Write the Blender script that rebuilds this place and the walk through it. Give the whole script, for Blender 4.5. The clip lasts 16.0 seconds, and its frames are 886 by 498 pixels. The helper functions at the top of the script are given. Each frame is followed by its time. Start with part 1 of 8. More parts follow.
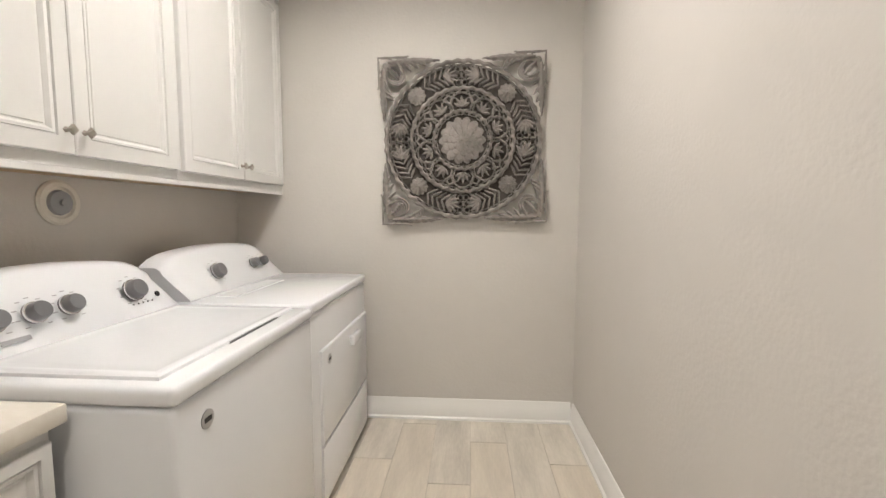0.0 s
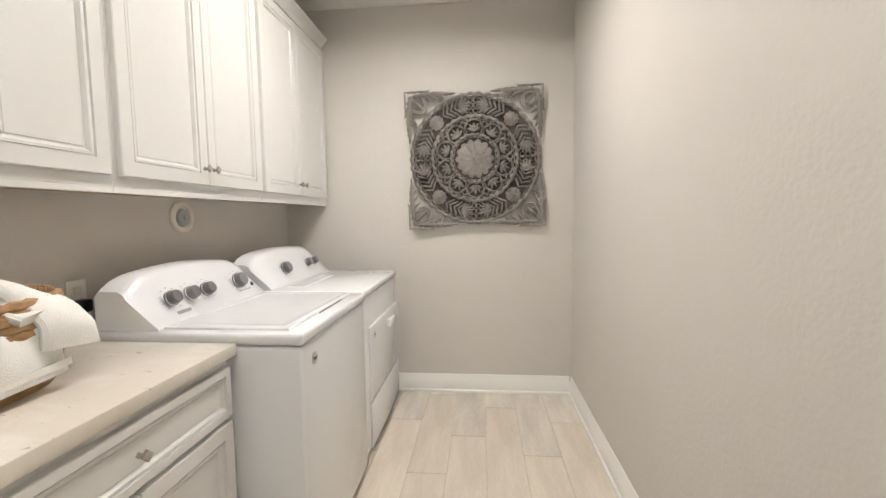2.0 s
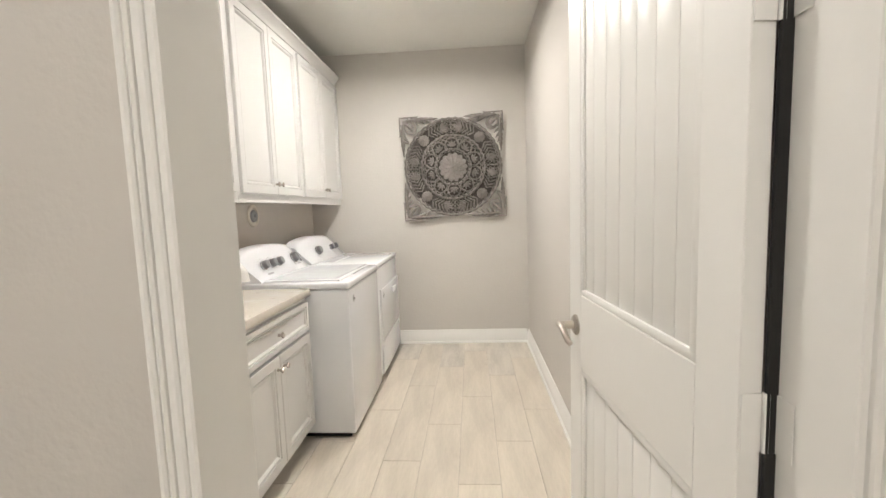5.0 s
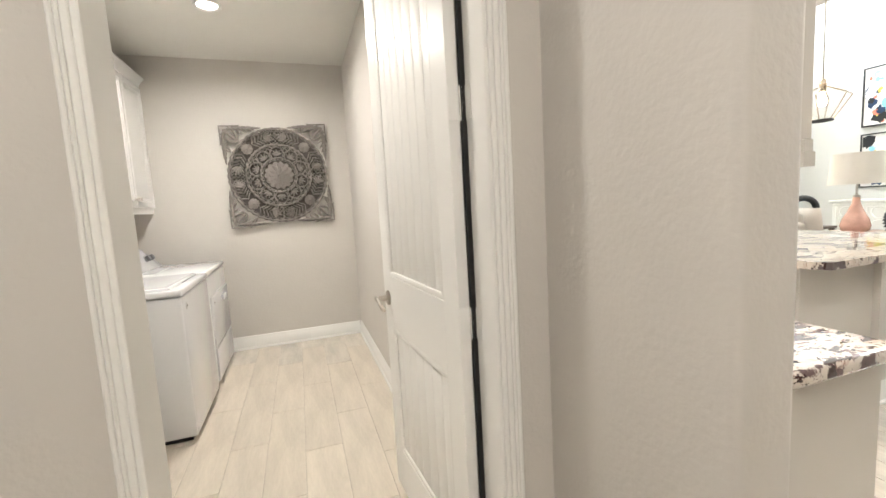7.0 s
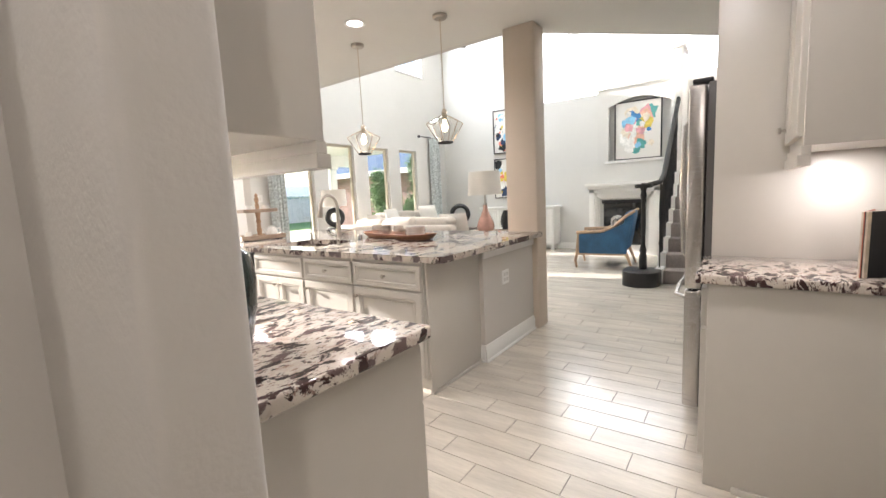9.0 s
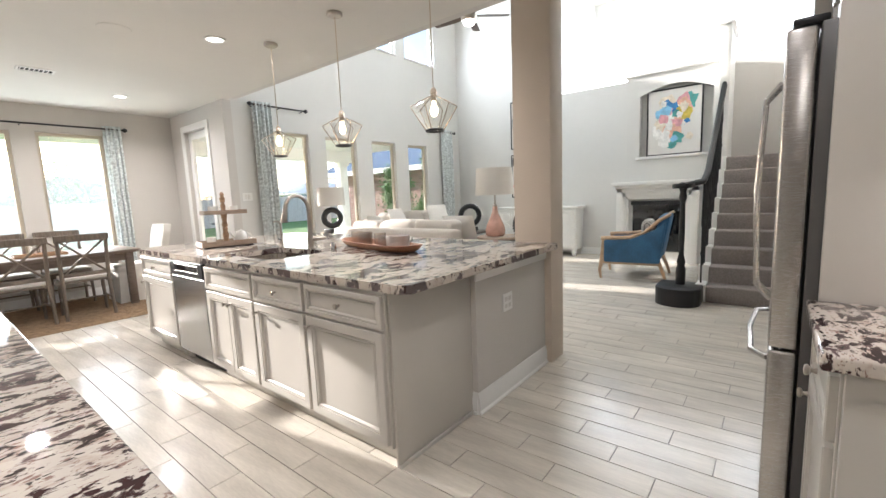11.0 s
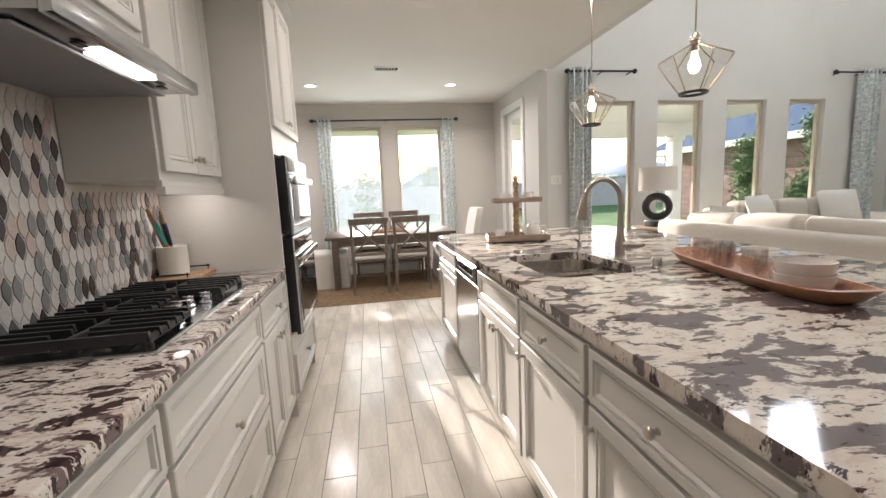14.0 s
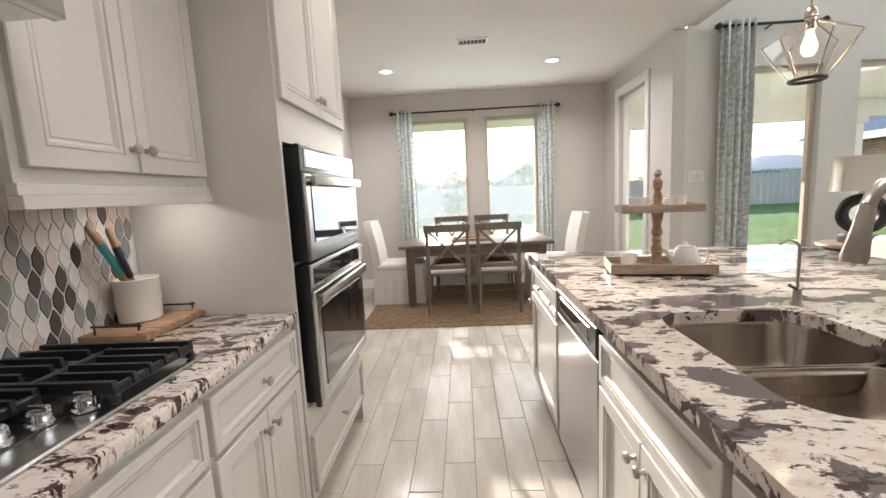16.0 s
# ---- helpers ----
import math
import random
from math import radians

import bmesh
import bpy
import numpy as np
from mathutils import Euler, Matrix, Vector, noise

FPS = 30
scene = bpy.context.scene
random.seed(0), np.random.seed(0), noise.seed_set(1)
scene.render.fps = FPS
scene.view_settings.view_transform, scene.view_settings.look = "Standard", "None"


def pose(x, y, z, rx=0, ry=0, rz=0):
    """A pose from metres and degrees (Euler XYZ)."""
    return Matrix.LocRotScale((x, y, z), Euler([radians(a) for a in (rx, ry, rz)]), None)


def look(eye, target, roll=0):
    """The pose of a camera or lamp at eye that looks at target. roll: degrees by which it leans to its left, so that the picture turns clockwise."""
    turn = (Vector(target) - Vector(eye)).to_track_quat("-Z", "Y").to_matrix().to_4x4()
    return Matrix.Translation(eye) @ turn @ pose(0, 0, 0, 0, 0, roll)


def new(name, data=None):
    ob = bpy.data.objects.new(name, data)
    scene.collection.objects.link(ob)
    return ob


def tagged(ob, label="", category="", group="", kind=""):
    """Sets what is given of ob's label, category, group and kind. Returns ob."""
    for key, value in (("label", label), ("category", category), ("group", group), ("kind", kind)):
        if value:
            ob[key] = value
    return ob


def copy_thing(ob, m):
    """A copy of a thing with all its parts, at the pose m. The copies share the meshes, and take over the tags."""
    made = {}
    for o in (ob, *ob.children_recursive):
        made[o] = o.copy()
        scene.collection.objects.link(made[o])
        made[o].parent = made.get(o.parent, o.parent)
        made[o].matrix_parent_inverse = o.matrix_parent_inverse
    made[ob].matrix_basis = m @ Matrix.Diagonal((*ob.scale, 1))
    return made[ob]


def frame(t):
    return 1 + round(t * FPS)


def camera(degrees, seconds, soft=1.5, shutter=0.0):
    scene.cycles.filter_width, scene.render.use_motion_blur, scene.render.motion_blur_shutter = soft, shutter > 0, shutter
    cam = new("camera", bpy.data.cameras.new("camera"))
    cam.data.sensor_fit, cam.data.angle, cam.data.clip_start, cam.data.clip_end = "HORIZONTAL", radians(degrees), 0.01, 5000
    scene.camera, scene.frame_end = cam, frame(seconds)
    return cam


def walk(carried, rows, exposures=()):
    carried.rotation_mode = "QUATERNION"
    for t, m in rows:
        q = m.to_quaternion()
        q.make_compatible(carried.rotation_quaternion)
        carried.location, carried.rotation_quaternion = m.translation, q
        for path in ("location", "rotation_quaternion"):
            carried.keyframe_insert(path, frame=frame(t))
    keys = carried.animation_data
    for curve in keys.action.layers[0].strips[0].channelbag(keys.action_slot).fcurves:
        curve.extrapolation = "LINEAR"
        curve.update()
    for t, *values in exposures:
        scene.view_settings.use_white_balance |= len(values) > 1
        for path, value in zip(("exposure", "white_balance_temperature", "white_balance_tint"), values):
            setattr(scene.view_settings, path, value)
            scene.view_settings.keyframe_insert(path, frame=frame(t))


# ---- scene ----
cam = camera(93.4, 16.0)
PATH = [
    (0, (1.248, 0.642, 1.26), (1.12, 2.631, 1.09), 0.2),
    (0.5, (1.249, 0.527, 1.268), (1.087, 2.514, 1.101), 0.1),
    (1, (1.239, 0.407, 1.27), (1.056, 2.391, 1.103), -0.1),
    (1.5, (1.232, 0.266, 1.273), (1.046, 2.251, 1.114), -0.3),
    (2, (1.243, 0.14, 1.283), (1.059, 2.125, 1.126), -0.8),
    (2.5, (1.294, -0.021, 1.277), (1.1, 1.962, 1.111), -1.1),
    (3, (1.322, -0.18, 1.282), (1.108, 1.801, 1.105), -1.1),
    (3.5, (1.319, -0.347, 1.281), (1.112, 1.634, 1.105), -1.4),
    (6, (1.376, -1.102, 1.307), (1.457, 0.885, 1.095), -3.4),
    (6.5, (1.346, -1.211, 1.306), (1.72, 0.741, 1.09), -3.4),
    (7, (1.335, -1.301, 1.312), (1.976, 0.581, 1.097), -3.3),
    (7.5, (1.384, -1.343, 1.313), (2.293, 0.424, 1.089), -3.7),
    (8, (1.489, -1.391, 1.298), (2.657, 0.217, 1.072), -3.6),
    (8.5, (1.637, -1.426, 1.29), (3.063, -0.044, 1.056), -2.7),
    (9, (1.77, -1.44, 1.273), (3.387, -0.289, 1.025), -2.8),
    (11.5, (2.649, -1.113, 1.311), (4.135, 0.198, 1.046), -2.0),
    (12, (2.762, -1.002, 1.325), (4.018, 0.532, 1.065), -2.8),
    (12.5, (2.934, -0.851, 1.316), (3.814, 0.928, 1.069), -3.0),
    (13, (3.041, -0.71, 1.319), (3.616, 1.189, 1.066), -2.9),
    (13.5, (3.105, -0.475, 1.306), (3.549, 1.457, 1.042), -2.4),
    (14, (3.175, -0.29, 1.314), (3.51, 1.662, 1.038), -2.6),
    (14.5, (3.265, -0.05, 1.324), (3.338, 1.93, 1.048), -2.9),
    (15, (3.306, 0.16, 1.325), (3.236, 2.139, 1.045), -2.7),
    (15.5, (3.31, 0.421, 1.337), (3.229, 2.401, 1.066), -2.6),
    (16, (3.334, 0.662, 1.338), (3.23, 2.642, 1.077), -2.8),
]
walk(cam, [(t, look(eye, target, roll)) for t, eye, target, roll in PATH], [(0, 2.42, 6400, 11), (3.5, 2.6, 6300, 11), (6.0, 2.68, 6350, 9), (7.3, 2.72, 6400, 10), (8.5, 2.2, 6400, 14), (9.2, 2.05, 6350, 14), (11.5, 1.62, 6150, 12), (12.2, 1.5, 6350, 14), (13.0, 1.4, 6400, 14), (16.0, 1.33, 6400, 13)])

# ---- light ----
world = bpy.data.worlds.new("sky")
scene.world = world
world.use_nodes = True
sky = world.node_tree.nodes.new("ShaderNodeTexSky")
sky.sky_type, sky.sun_disc, sky.sun_elevation, sky.sun_rotation = "NISHITA", False, radians(14), radians(-9.7)
back = world.node_tree.nodes["Background"]
back.inputs["Strength"].default_value = 0.15
world.node_tree.links.new(sky.outputs[0], back.inputs[0])
sun = bpy.data.lights.new("sun", "SUN")
sun.energy, sun.angle, sun.color = 5.0, radians(0.6), (1.0, 0.93, 0.84)
new("sun", sun).matrix_world = look((-17.0, 100.0, 25.2), (0, 0, 0))


def area(name, place, target, w, h, watts, colour=(1, 1, 1), round_=False, spread=180):
    lamp = bpy.data.lights.new(name, "AREA")
    lamp.shape = "DISK" if round_ else "RECTANGLE"
    lamp.size, lamp.energy, lamp.color, lamp.spread = w, watts, colour, radians(spread)
    if not round_:
        lamp.size_y = h
    ob = new(name, lamp)
    ob.matrix_world = look(place, target)
    return ob


WARM, DAY = (1.0, 0.94, 0.90), (0.88, 0.95, 1.0)
CANS = [(3.17, 2.74), (4.36, 2.74), (2.53, 5.57), (4.38, 5.54), (4.40, 1.22), (3.17, 1.22), (3.3, -1.1)]
for cx, cy in CANS:
    area("can_lamp", (cx, cy, 2.72), (cx, cy, 0), 0.13, 0.13, 7.5 if cy > 5 else 3.2, WARM, True, 150)
for cx, cy, power in [(0.92, 2.02, 4.6), (0.98, 0.45, 2.5)]:
    area("can_lamp", (cx, cy, 2.72), (cx, cy, 0), 0.15, 0.15, power, (1.0, 0.945, 0.87), True, 165)
area("can_lamp", (1.05, -1.7, 2.72), (1.05, -1.7, 0), 0.15, 0.15, 4.9, (1.0, 0.93, 0.85), True, 165)
for wx, ww in ((3.03, 0.72), (4.055, 0.65)):
    area("dining_window_light", (wx, 6.70, 1.5), (wx, 0, 1.3), ww, 1.7, 4, DAY)
area("upper_window_light", (9.1, 4.96, 4.72), (8.4, 0, 3.0), 1.85, 1.1, 52, DAY)
# fill lamp added at the unseen loft window to whiten the loft
area("loft_window_light", (13.15, 0.0, 4.3), (10.0, 0.0, 4.0), 5.0, 1.9, 62, DAY)
area("hood_lamp", (2.36, 1.12, 1.735), (2.30, 1.12, 0.9), 0.2, 0.06, 1.6, (1, 0.93, 0.85))
area("under_cabinet_lamp", (2.2, -0.35, 1.375), (2.15, -0.35, 0.9), 0.09, 0.09, 1.0, (1, 0.94, 0.88), True)
area("under_cabinet_lamp", (2.27, 2.02, 1.375), (2.27, 2.12, 0.9), 0.09, 0.09, 0.3, (1, 0.94, 0.88), True)
area("under_cabinet_lamp", (4.08, -1.78, 1.335), (4.2, -1.78, 0.9), 0.09, 0.09, 0.45, (1, 0.95, 0.92), True)

# ---- materials ----


def material(name, colour, rough=0.5, metal=0.0, vary=0.06, scale=6.0, bump=0.0, bump_scale=120.0, stretch=(1, 1, 1), by_object=0.0, coat=0.0, ramp=None, rough_vary=0.025, by_island=0.0, ramp_island=False):
    """A surface with tone variation at two scales and fine relief."""
    m = bpy.data.materials.new(name)
    m.use_nodes = True
    n, l = m.node_tree.nodes, m.node_tree.links
    b = n["Principled BSDF"]
    tc, mp = n.new("ShaderNodeTexCoord"), n.new("ShaderNodeMapping")
    l.new(tc.outputs["Object"], mp.inputs[0])
    mp.inputs["Scale"].default_value = stretch
    n1, n2 = n.new("ShaderNodeTexNoise"), n.new("ShaderNodeTexNoise")
    for node, s in ((n1, scale), (n2, scale * 9)):
        l.new(mp.outputs[0], node.inputs["Vector"])
        node.inputs["Scale"].default_value, node.inputs["Detail"].default_value = s, 4
    mix = n.new("ShaderNodeMath")
    mix.operation = "MULTIPLY_ADD"
    l.new(n2.outputs[0], mix.inputs[0])
    mix.inputs[1].default_value = 0.4
    l.new(n1.outputs[0], mix.inputs[2])
    hue = n.new("ShaderNodeMapRange")
    hue.inputs[1].default_value, hue.inputs[2].default_value = 0.45, 0.95
    hue.inputs[3].default_value, hue.inputs[4].default_value = 1 - vary, 1 + vary
    l.new(mix.outputs[0], hue.inputs[0])
    source = hue.outputs[0]
    if by_object or by_island:
        info = n.new("ShaderNodeObjectInfo" if by_object else "ShaderNodeNewGeometry")
        r = n.new("ShaderNodeMapRange")
        spread = by_object + by_island
        r.inputs[3].default_value, r.inputs[4].default_value = 1 - spread, 1 + spread
        l.new(info.outputs["Random" if by_object else "Random Per Island"], r.inputs[0])
        mul = n.new("ShaderNodeMath")
        mul.operation = "MULTIPLY"
        l.new(source, mul.inputs[0]), l.new(r.outputs[0], mul.inputs[1])
        source = mul.outputs[0]
    scaled = n.new("ShaderNodeVectorMath")
    scaled.operation = "SCALE"
    scaled.inputs[0].default_value = colour
    if ramp:
        info = n.new("ShaderNodeNewGeometry" if ramp_island else "ShaderNodeObjectInfo")
        cr = n.new("ShaderNodeValToRGB")
        cr.color_ramp.interpolation = "CONSTANT"
        while len(cr.color_ramp.elements) < len(ramp):
            cr.color_ramp.elements.new(0.5)
        for e, (p, c) in zip(cr.color_ramp.elements, ramp):
            e.position, e.color = p, (*c, 1)
        l.new(info.outputs["Random Per Island" if ramp_island else "Random"], cr.inputs[0]), l.new(cr.outputs[0], scaled.inputs[0])
    l.new(source, scaled.inputs["Scale"])
    l.new(scaled.outputs[0], b.inputs["Base Color"])
    rr = n.new("ShaderNodeMapRange")
    rr.inputs[1].default_value, rr.inputs[2].default_value = 0.3, 0.7
    rr.inputs[3].default_value, rr.inputs[4].default_value = max(0.02, rough - rough_vary), min(1, rough + rough_vary)
    l.new(n2.outputs[0], rr.inputs[0]), l.new(rr.outputs[0], b.inputs["Roughness"])
    b.inputs["Metallic"].default_value, b.inputs["Coat Weight"].default_value = metal, coat
    if bump:
        n3, bp = n.new("ShaderNodeTexNoise"), n.new("ShaderNodeBump")
        l.new(mp.outputs[0], n3.inputs["Vector"])
        n3.inputs["Scale"].default_value, n3.inputs["Detail"].default_value = bump_scale, 5
        bp.inputs["Strength"].default_value, bp.inputs["Distance"].default_value = bump, 0.004
        l.new(n3.outputs[0], bp.inputs["Height"]), l.new(bp.outputs[0], b.inputs["Normal"])
    return m


def stone(name, base, blotches, rough=0.07, scale=5.0):
    """Polished slab: a pale ground with layers of darker mineral blotches, each (colour, threshold, softness, scale)."""
    m = bpy.data.materials.new(name)
    m.use_nodes = True
    n, l = m.node_tree.nodes, m.node_tree.links
    b = n["Principled BSDF"]
    tc = n.new("ShaderNodeTexCoord")
    mp = n.new("ShaderNodeMapping")
    mp.inputs["Rotation"].default_value, mp.inputs["Scale"].default_value = (0, 0, 0.6), (1.0, 1.9, 1.0)
    l.new(tc.outputs["Object"], mp.inputs[0])
    current = None
    for k, (colour, limit, soft, s) in enumerate(blotches):
        no = n.new("ShaderNodeTexNoise")
        no.inputs["Scale"].default_value, no.inputs["Detail"].default_value = s * scale, 7
        no.inputs["Roughness"].default_value, no.inputs["Distortion"].default_value = 0.64, 0.45
        off = n.new("ShaderNodeVectorMath")
        off.inputs[1].default_value = (k * 7.3, k * 3.1, k * 1.7)
        l.new(mp.outputs[0], off.inputs[0]), l.new(off.outputs[0], no.inputs["Vector"])
        mr = n.new("ShaderNodeMapRange")
        mr.inputs[1].default_value, mr.inputs[2].default_value = limit, limit + soft
        l.new(no.outputs[0], mr.inputs[0])
        mx = n.new("ShaderNodeMix")
        mx.data_type = "RGBA"
        l.new(mr.outputs[0], mx.inputs[0])
        if current is None:
            mx.inputs[6].default_value = (*base, 1)
        else:
            l.new(current, mx.inputs[6])
        mx.inputs[7].default_value = (*colour, 1)
        current = mx.outputs[2]
    l.new(current, b.inputs["Base Color"])
    b.inputs["Roughness"].default_value = rough
    b.inputs["Coat Weight"].default_value = 0.0
    b.inputs["Coat Roughness"].default_value = 0.05
    return m


def glass(name, colour=(1, 1, 1), rough=0.0, gloss=0.03, veil=0.0):
    """Thin clear pane: mostly see-through, with a Fresnel-weighted gloss."""
    m = bpy.data.materials.new(name)
    m.use_nodes = True
    n, l = m.node_tree.nodes, m.node_tree.links
    n.remove(n["Principled BSDF"])
    tr, gl, fr, mx = n.new("ShaderNodeBsdfTransparent"), n.new("ShaderNodeBsdfGlossy"), n.new("ShaderNodeLayerWeight"), n.new("ShaderNodeMixShader")
    tr.inputs[0].default_value = (*colour, 1)
    gl.inputs["Roughness"].default_value = rough
    fr.inputs["Blend"].default_value = 0.5
    po, sc = n.new("ShaderNodeMath"), n.new("ShaderNodeMath")
    po.operation, sc.operation = "POWER", "MULTIPLY_ADD"
    po.inputs[1].default_value, sc.inputs[1].default_value, sc.inputs[2].default_value = 4.0, 0.6, gloss
    l.new(fr.outputs["Facing"], po.inputs[0]), l.new(po.outputs[0], sc.inputs[0])
    l.new(sc.outputs[0], mx.inputs[0]), l.new(tr.outputs[0], mx.inputs[1]), l.new(gl.outputs[0], mx.inputs[2])
    last = mx.outputs[0]
    # pale translucent layer that imitates glare over the view
    if veil:
        tl, mv_ = n.new("ShaderNodeBsdfTranslucent"), n.new("ShaderNodeMixShader")
        tl.inputs[0].default_value, mv_.inputs[0].default_value = (0.80, 0.90, 1.0, 1), veil
        l.new(last, mv_.inputs[1]), l.new(tl.outputs[0], mv_.inputs[2])
        last = mv_.outputs[0]
    l.new(last, n["Material Output"].inputs[0])
    return m


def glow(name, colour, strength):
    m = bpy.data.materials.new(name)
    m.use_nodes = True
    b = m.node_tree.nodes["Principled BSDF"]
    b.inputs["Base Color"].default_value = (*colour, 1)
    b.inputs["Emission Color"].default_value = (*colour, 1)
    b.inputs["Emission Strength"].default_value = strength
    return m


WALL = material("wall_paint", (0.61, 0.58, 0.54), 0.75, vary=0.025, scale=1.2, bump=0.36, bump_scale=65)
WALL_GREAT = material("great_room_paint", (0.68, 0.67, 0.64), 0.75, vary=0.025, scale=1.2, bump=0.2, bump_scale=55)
# wall paint with the column's warm light mixed into the colour
WALL_WARM = material("column_warm_lit", (0.64, 0.55, 0.455), 0.75, vary=0.03, scale=1.2, bump=0.36, bump_scale=65)
FRAME_TAN = material("tan_window_vinyl", (0.60, 0.54, 0.44), 0.4, vary=0.02, scale=3)
CEIL = material("ceiling_paint", (0.75, 0.735, 0.69), 0.85, vary=0.02, scale=1.5, bump=0.2, bump_scale=70)
TRIM = material("white_trim_paint", (0.82, 0.81, 0.78), 0.32, vary=0.015, scale=3)
CAB_WHITE = material("white_cabinet_lacquer", (0.68, 0.67, 0.65), 0.34, vary=0.015, scale=3, bump=0.03, bump_scale=40)
CAB = material("greige_cabinet_lacquer", (0.57, 0.54, 0.49), 0.35, vary=0.02, scale=3, bump=0.03, bump_scale=40)
WHITE_METAL = material("white_enamel", (0.76, 0.77, 0.79), 0.16, vary=0.01, scale=2, coat=0.4)
STEEL = material("brushed_stainless", (0.58, 0.56, 0.54), 0.26, 1.0, vary=0.05, scale=5, stretch=(1, 1, 40), bump=0.02, bump_scale=30)
STEEL_H = material("brushed_stainless_sheet", (0.52, 0.52, 0.52), 0.22, 1.0, vary=0.05, scale=5, stretch=(40, 1, 1))
NICKEL = material("brushed_nickel", (0.46, 0.42, 0.37), 0.3, 1.0, vary=0.06, scale=20)
CHROME = material("polished_chrome", (0.75, 0.75, 0.76), 0.08, 1.0, vary=0.02)
BLACK = material("black_plastic", (0.015, 0.015, 0.016), 0.3, vary=0.1)
BLACK_GLASS = material("black_oven_glass", (0.008, 0.009, 0.011), 0.05, vary=0.05, coat=0.6, rough_vary=0.01)
IRON = material("matt_black_iron", (0.012, 0.012, 0.013), 0.45, vary=0.15, bump=0.1, bump_scale=150)
# near-black that stands in for shade inside narrow gaps
DARK = material("gap_shade_black", (0.012, 0.011, 0.01), 0.8)
GRANITE = stone("white_brown_granite", (0.59, 0.53, 0.46), [((0.50, 0.42, 0.355), 0.50, 0.14, 3.2), ((0.31, 0.225, 0.185), 0.60, 0.035, 8.0), ((0.125, 0.098, 0.094), 0.522, 0.02, 0.9), ((0.05, 0.028, 0.027), 0.575, 0.022, 1.7), ((0.045, 0.026, 0.026), 0.605, 0.02, 4.5)])
GRANITE_FINE = stone("white_maroon_granite", (0.63, 0.57, 0.505), [((0.50, 0.41, 0.35), 0.51, 0.14, 3.6), ((0.30, 0.20, 0.17), 0.58, 0.04, 8.0), ((0.15, 0.105, 0.10), 0.555, 0.025, 1.7), ((0.05, 0.024, 0.024), 0.545, 0.02, 2.6), ((0.045, 0.024, 0.024), 0.595, 0.02, 6.0)])
QUARTZ = stone("cream_quartz", (0.66, 0.61, 0.53), [((0.72, 0.68, 0.61), 0.5, 0.2, 1.0), ((0.40, 0.36, 0.31), 0.66, 0.03, 5.0)], 0.22)
PLANK = material("wood_look_tile", (0.62, 0.57, 0.495), 0.2, vary=0.17, scale=2.6, stretch=(5, 0.8, 1), by_object=0.07, bump=0.05, bump_scale=30, rough_vary=0.06)
PLANK_WARM = material("cream_wood_look_tile", (0.645, 0.58, 0.49), 0.22, vary=0.12, scale=2.6, stretch=(5, 0.8, 1), by_object=0.06, bump=0.03, bump_scale=30, rough_vary=0.04)
PLANK_FAR = material("wood_look_tile_joined", (0.62, 0.57, 0.495), 0.2, vary=0.17, scale=2.6, stretch=(5, 0.8, 1), by_island=0.07, bump=0.05, bump_scale=30, rough_vary=0.06)
GROUT_PALE = material("beige_grout", (0.50, 0.455, 0.385), 0.9, vary=0.1, scale=20)
GROUT = material("grey_grout", (0.30, 0.28, 0.255), 0.9, vary=0.1, scale=20)
WOOD = material("dining_wood", (0.135, 0.10, 0.078), 0.45, vary=0.3, scale=4, stretch=(2, 12, 12), bump=0.12, bump_scale=50)
WOOD_CHAIR = material("weathered_oak", (0.16, 0.125, 0.095), 0.55, vary=0.3, scale=6, stretch=(10, 10, 1.5), bump=0.12, bump_scale=60)
WOOD_LIGHT = material("warm_wood", (0.36, 0.22, 0.125), 0.45, vary=0.3, scale=6, stretch=(2, 10, 10), bump=0.1, bump_scale=60)
PLYWOOD = material("raw_plywood", (0.50, 0.33, 0.18), 0.7, vary=0.15, scale=6, stretch=(2, 10, 10))
WOOD_TRAY = material("grey_washed_wood", (0.34, 0.255, 0.19), 0.6, vary=0.3, scale=6, stretch=(2, 10, 10), bump=0.2, bump_scale=60)
WOOD_BOWL = material("red_brown_bowl_wood", (0.34, 0.16, 0.085), 0.4, vary=0.3, scale=6, stretch=(2, 10, 10), bump=0.1, bump_scale=60)
# dark brown for the shade seen through the openwork
CARVING_SHADE = material("carving_shade_brown", (0.10, 0.086, 0.075), 0.8, vary=0.2, scale=8)
WOOD_GREY = material("carved_grey_wood", (0.225, 0.203, 0.184), 0.75, vary=0.22, scale=8, bump=0.35, bump_scale=70)
LINEN = material("off_white_linen", (0.74, 0.71, 0.66), 0.9, vary=0.05, scale=3, bump=0.3, bump_scale=300)
TOWEL = material("white_terry", (0.86, 0.85, 0.82), 0.95, vary=0.04, scale=12, bump=0.8, bump_scale=350)
SOFA = material("cream_upholstery", (0.58, 0.53, 0.47), 0.9, vary=0.06, scale=3, bump=0.3, bump_scale=250)
BLUE = material("blue_velvet", (0.03, 0.105, 0.21), 0.7, vary=0.3, scale=5)
JUTE = material("woven_jute", (0.30, 0.205, 0.125), 0.9, vary=0.35, scale=25, bump=0.8, bump_scale=160)
SEAGRASS = material("braided_seagrass", (0.36, 0.215, 0.10), 0.75, vary=0.38, scale=24, stretch=(1, 1, 3), bump=0.6, bump_scale=130)
CERAMIC = material("white_ceramic", (0.80, 0.78, 0.74), 0.15, vary=0.02, coat=0.5)
CERAMIC_CREAM = material("cream_stoneware", (0.72, 0.68, 0.60), 0.45, vary=0.05, scale=10)
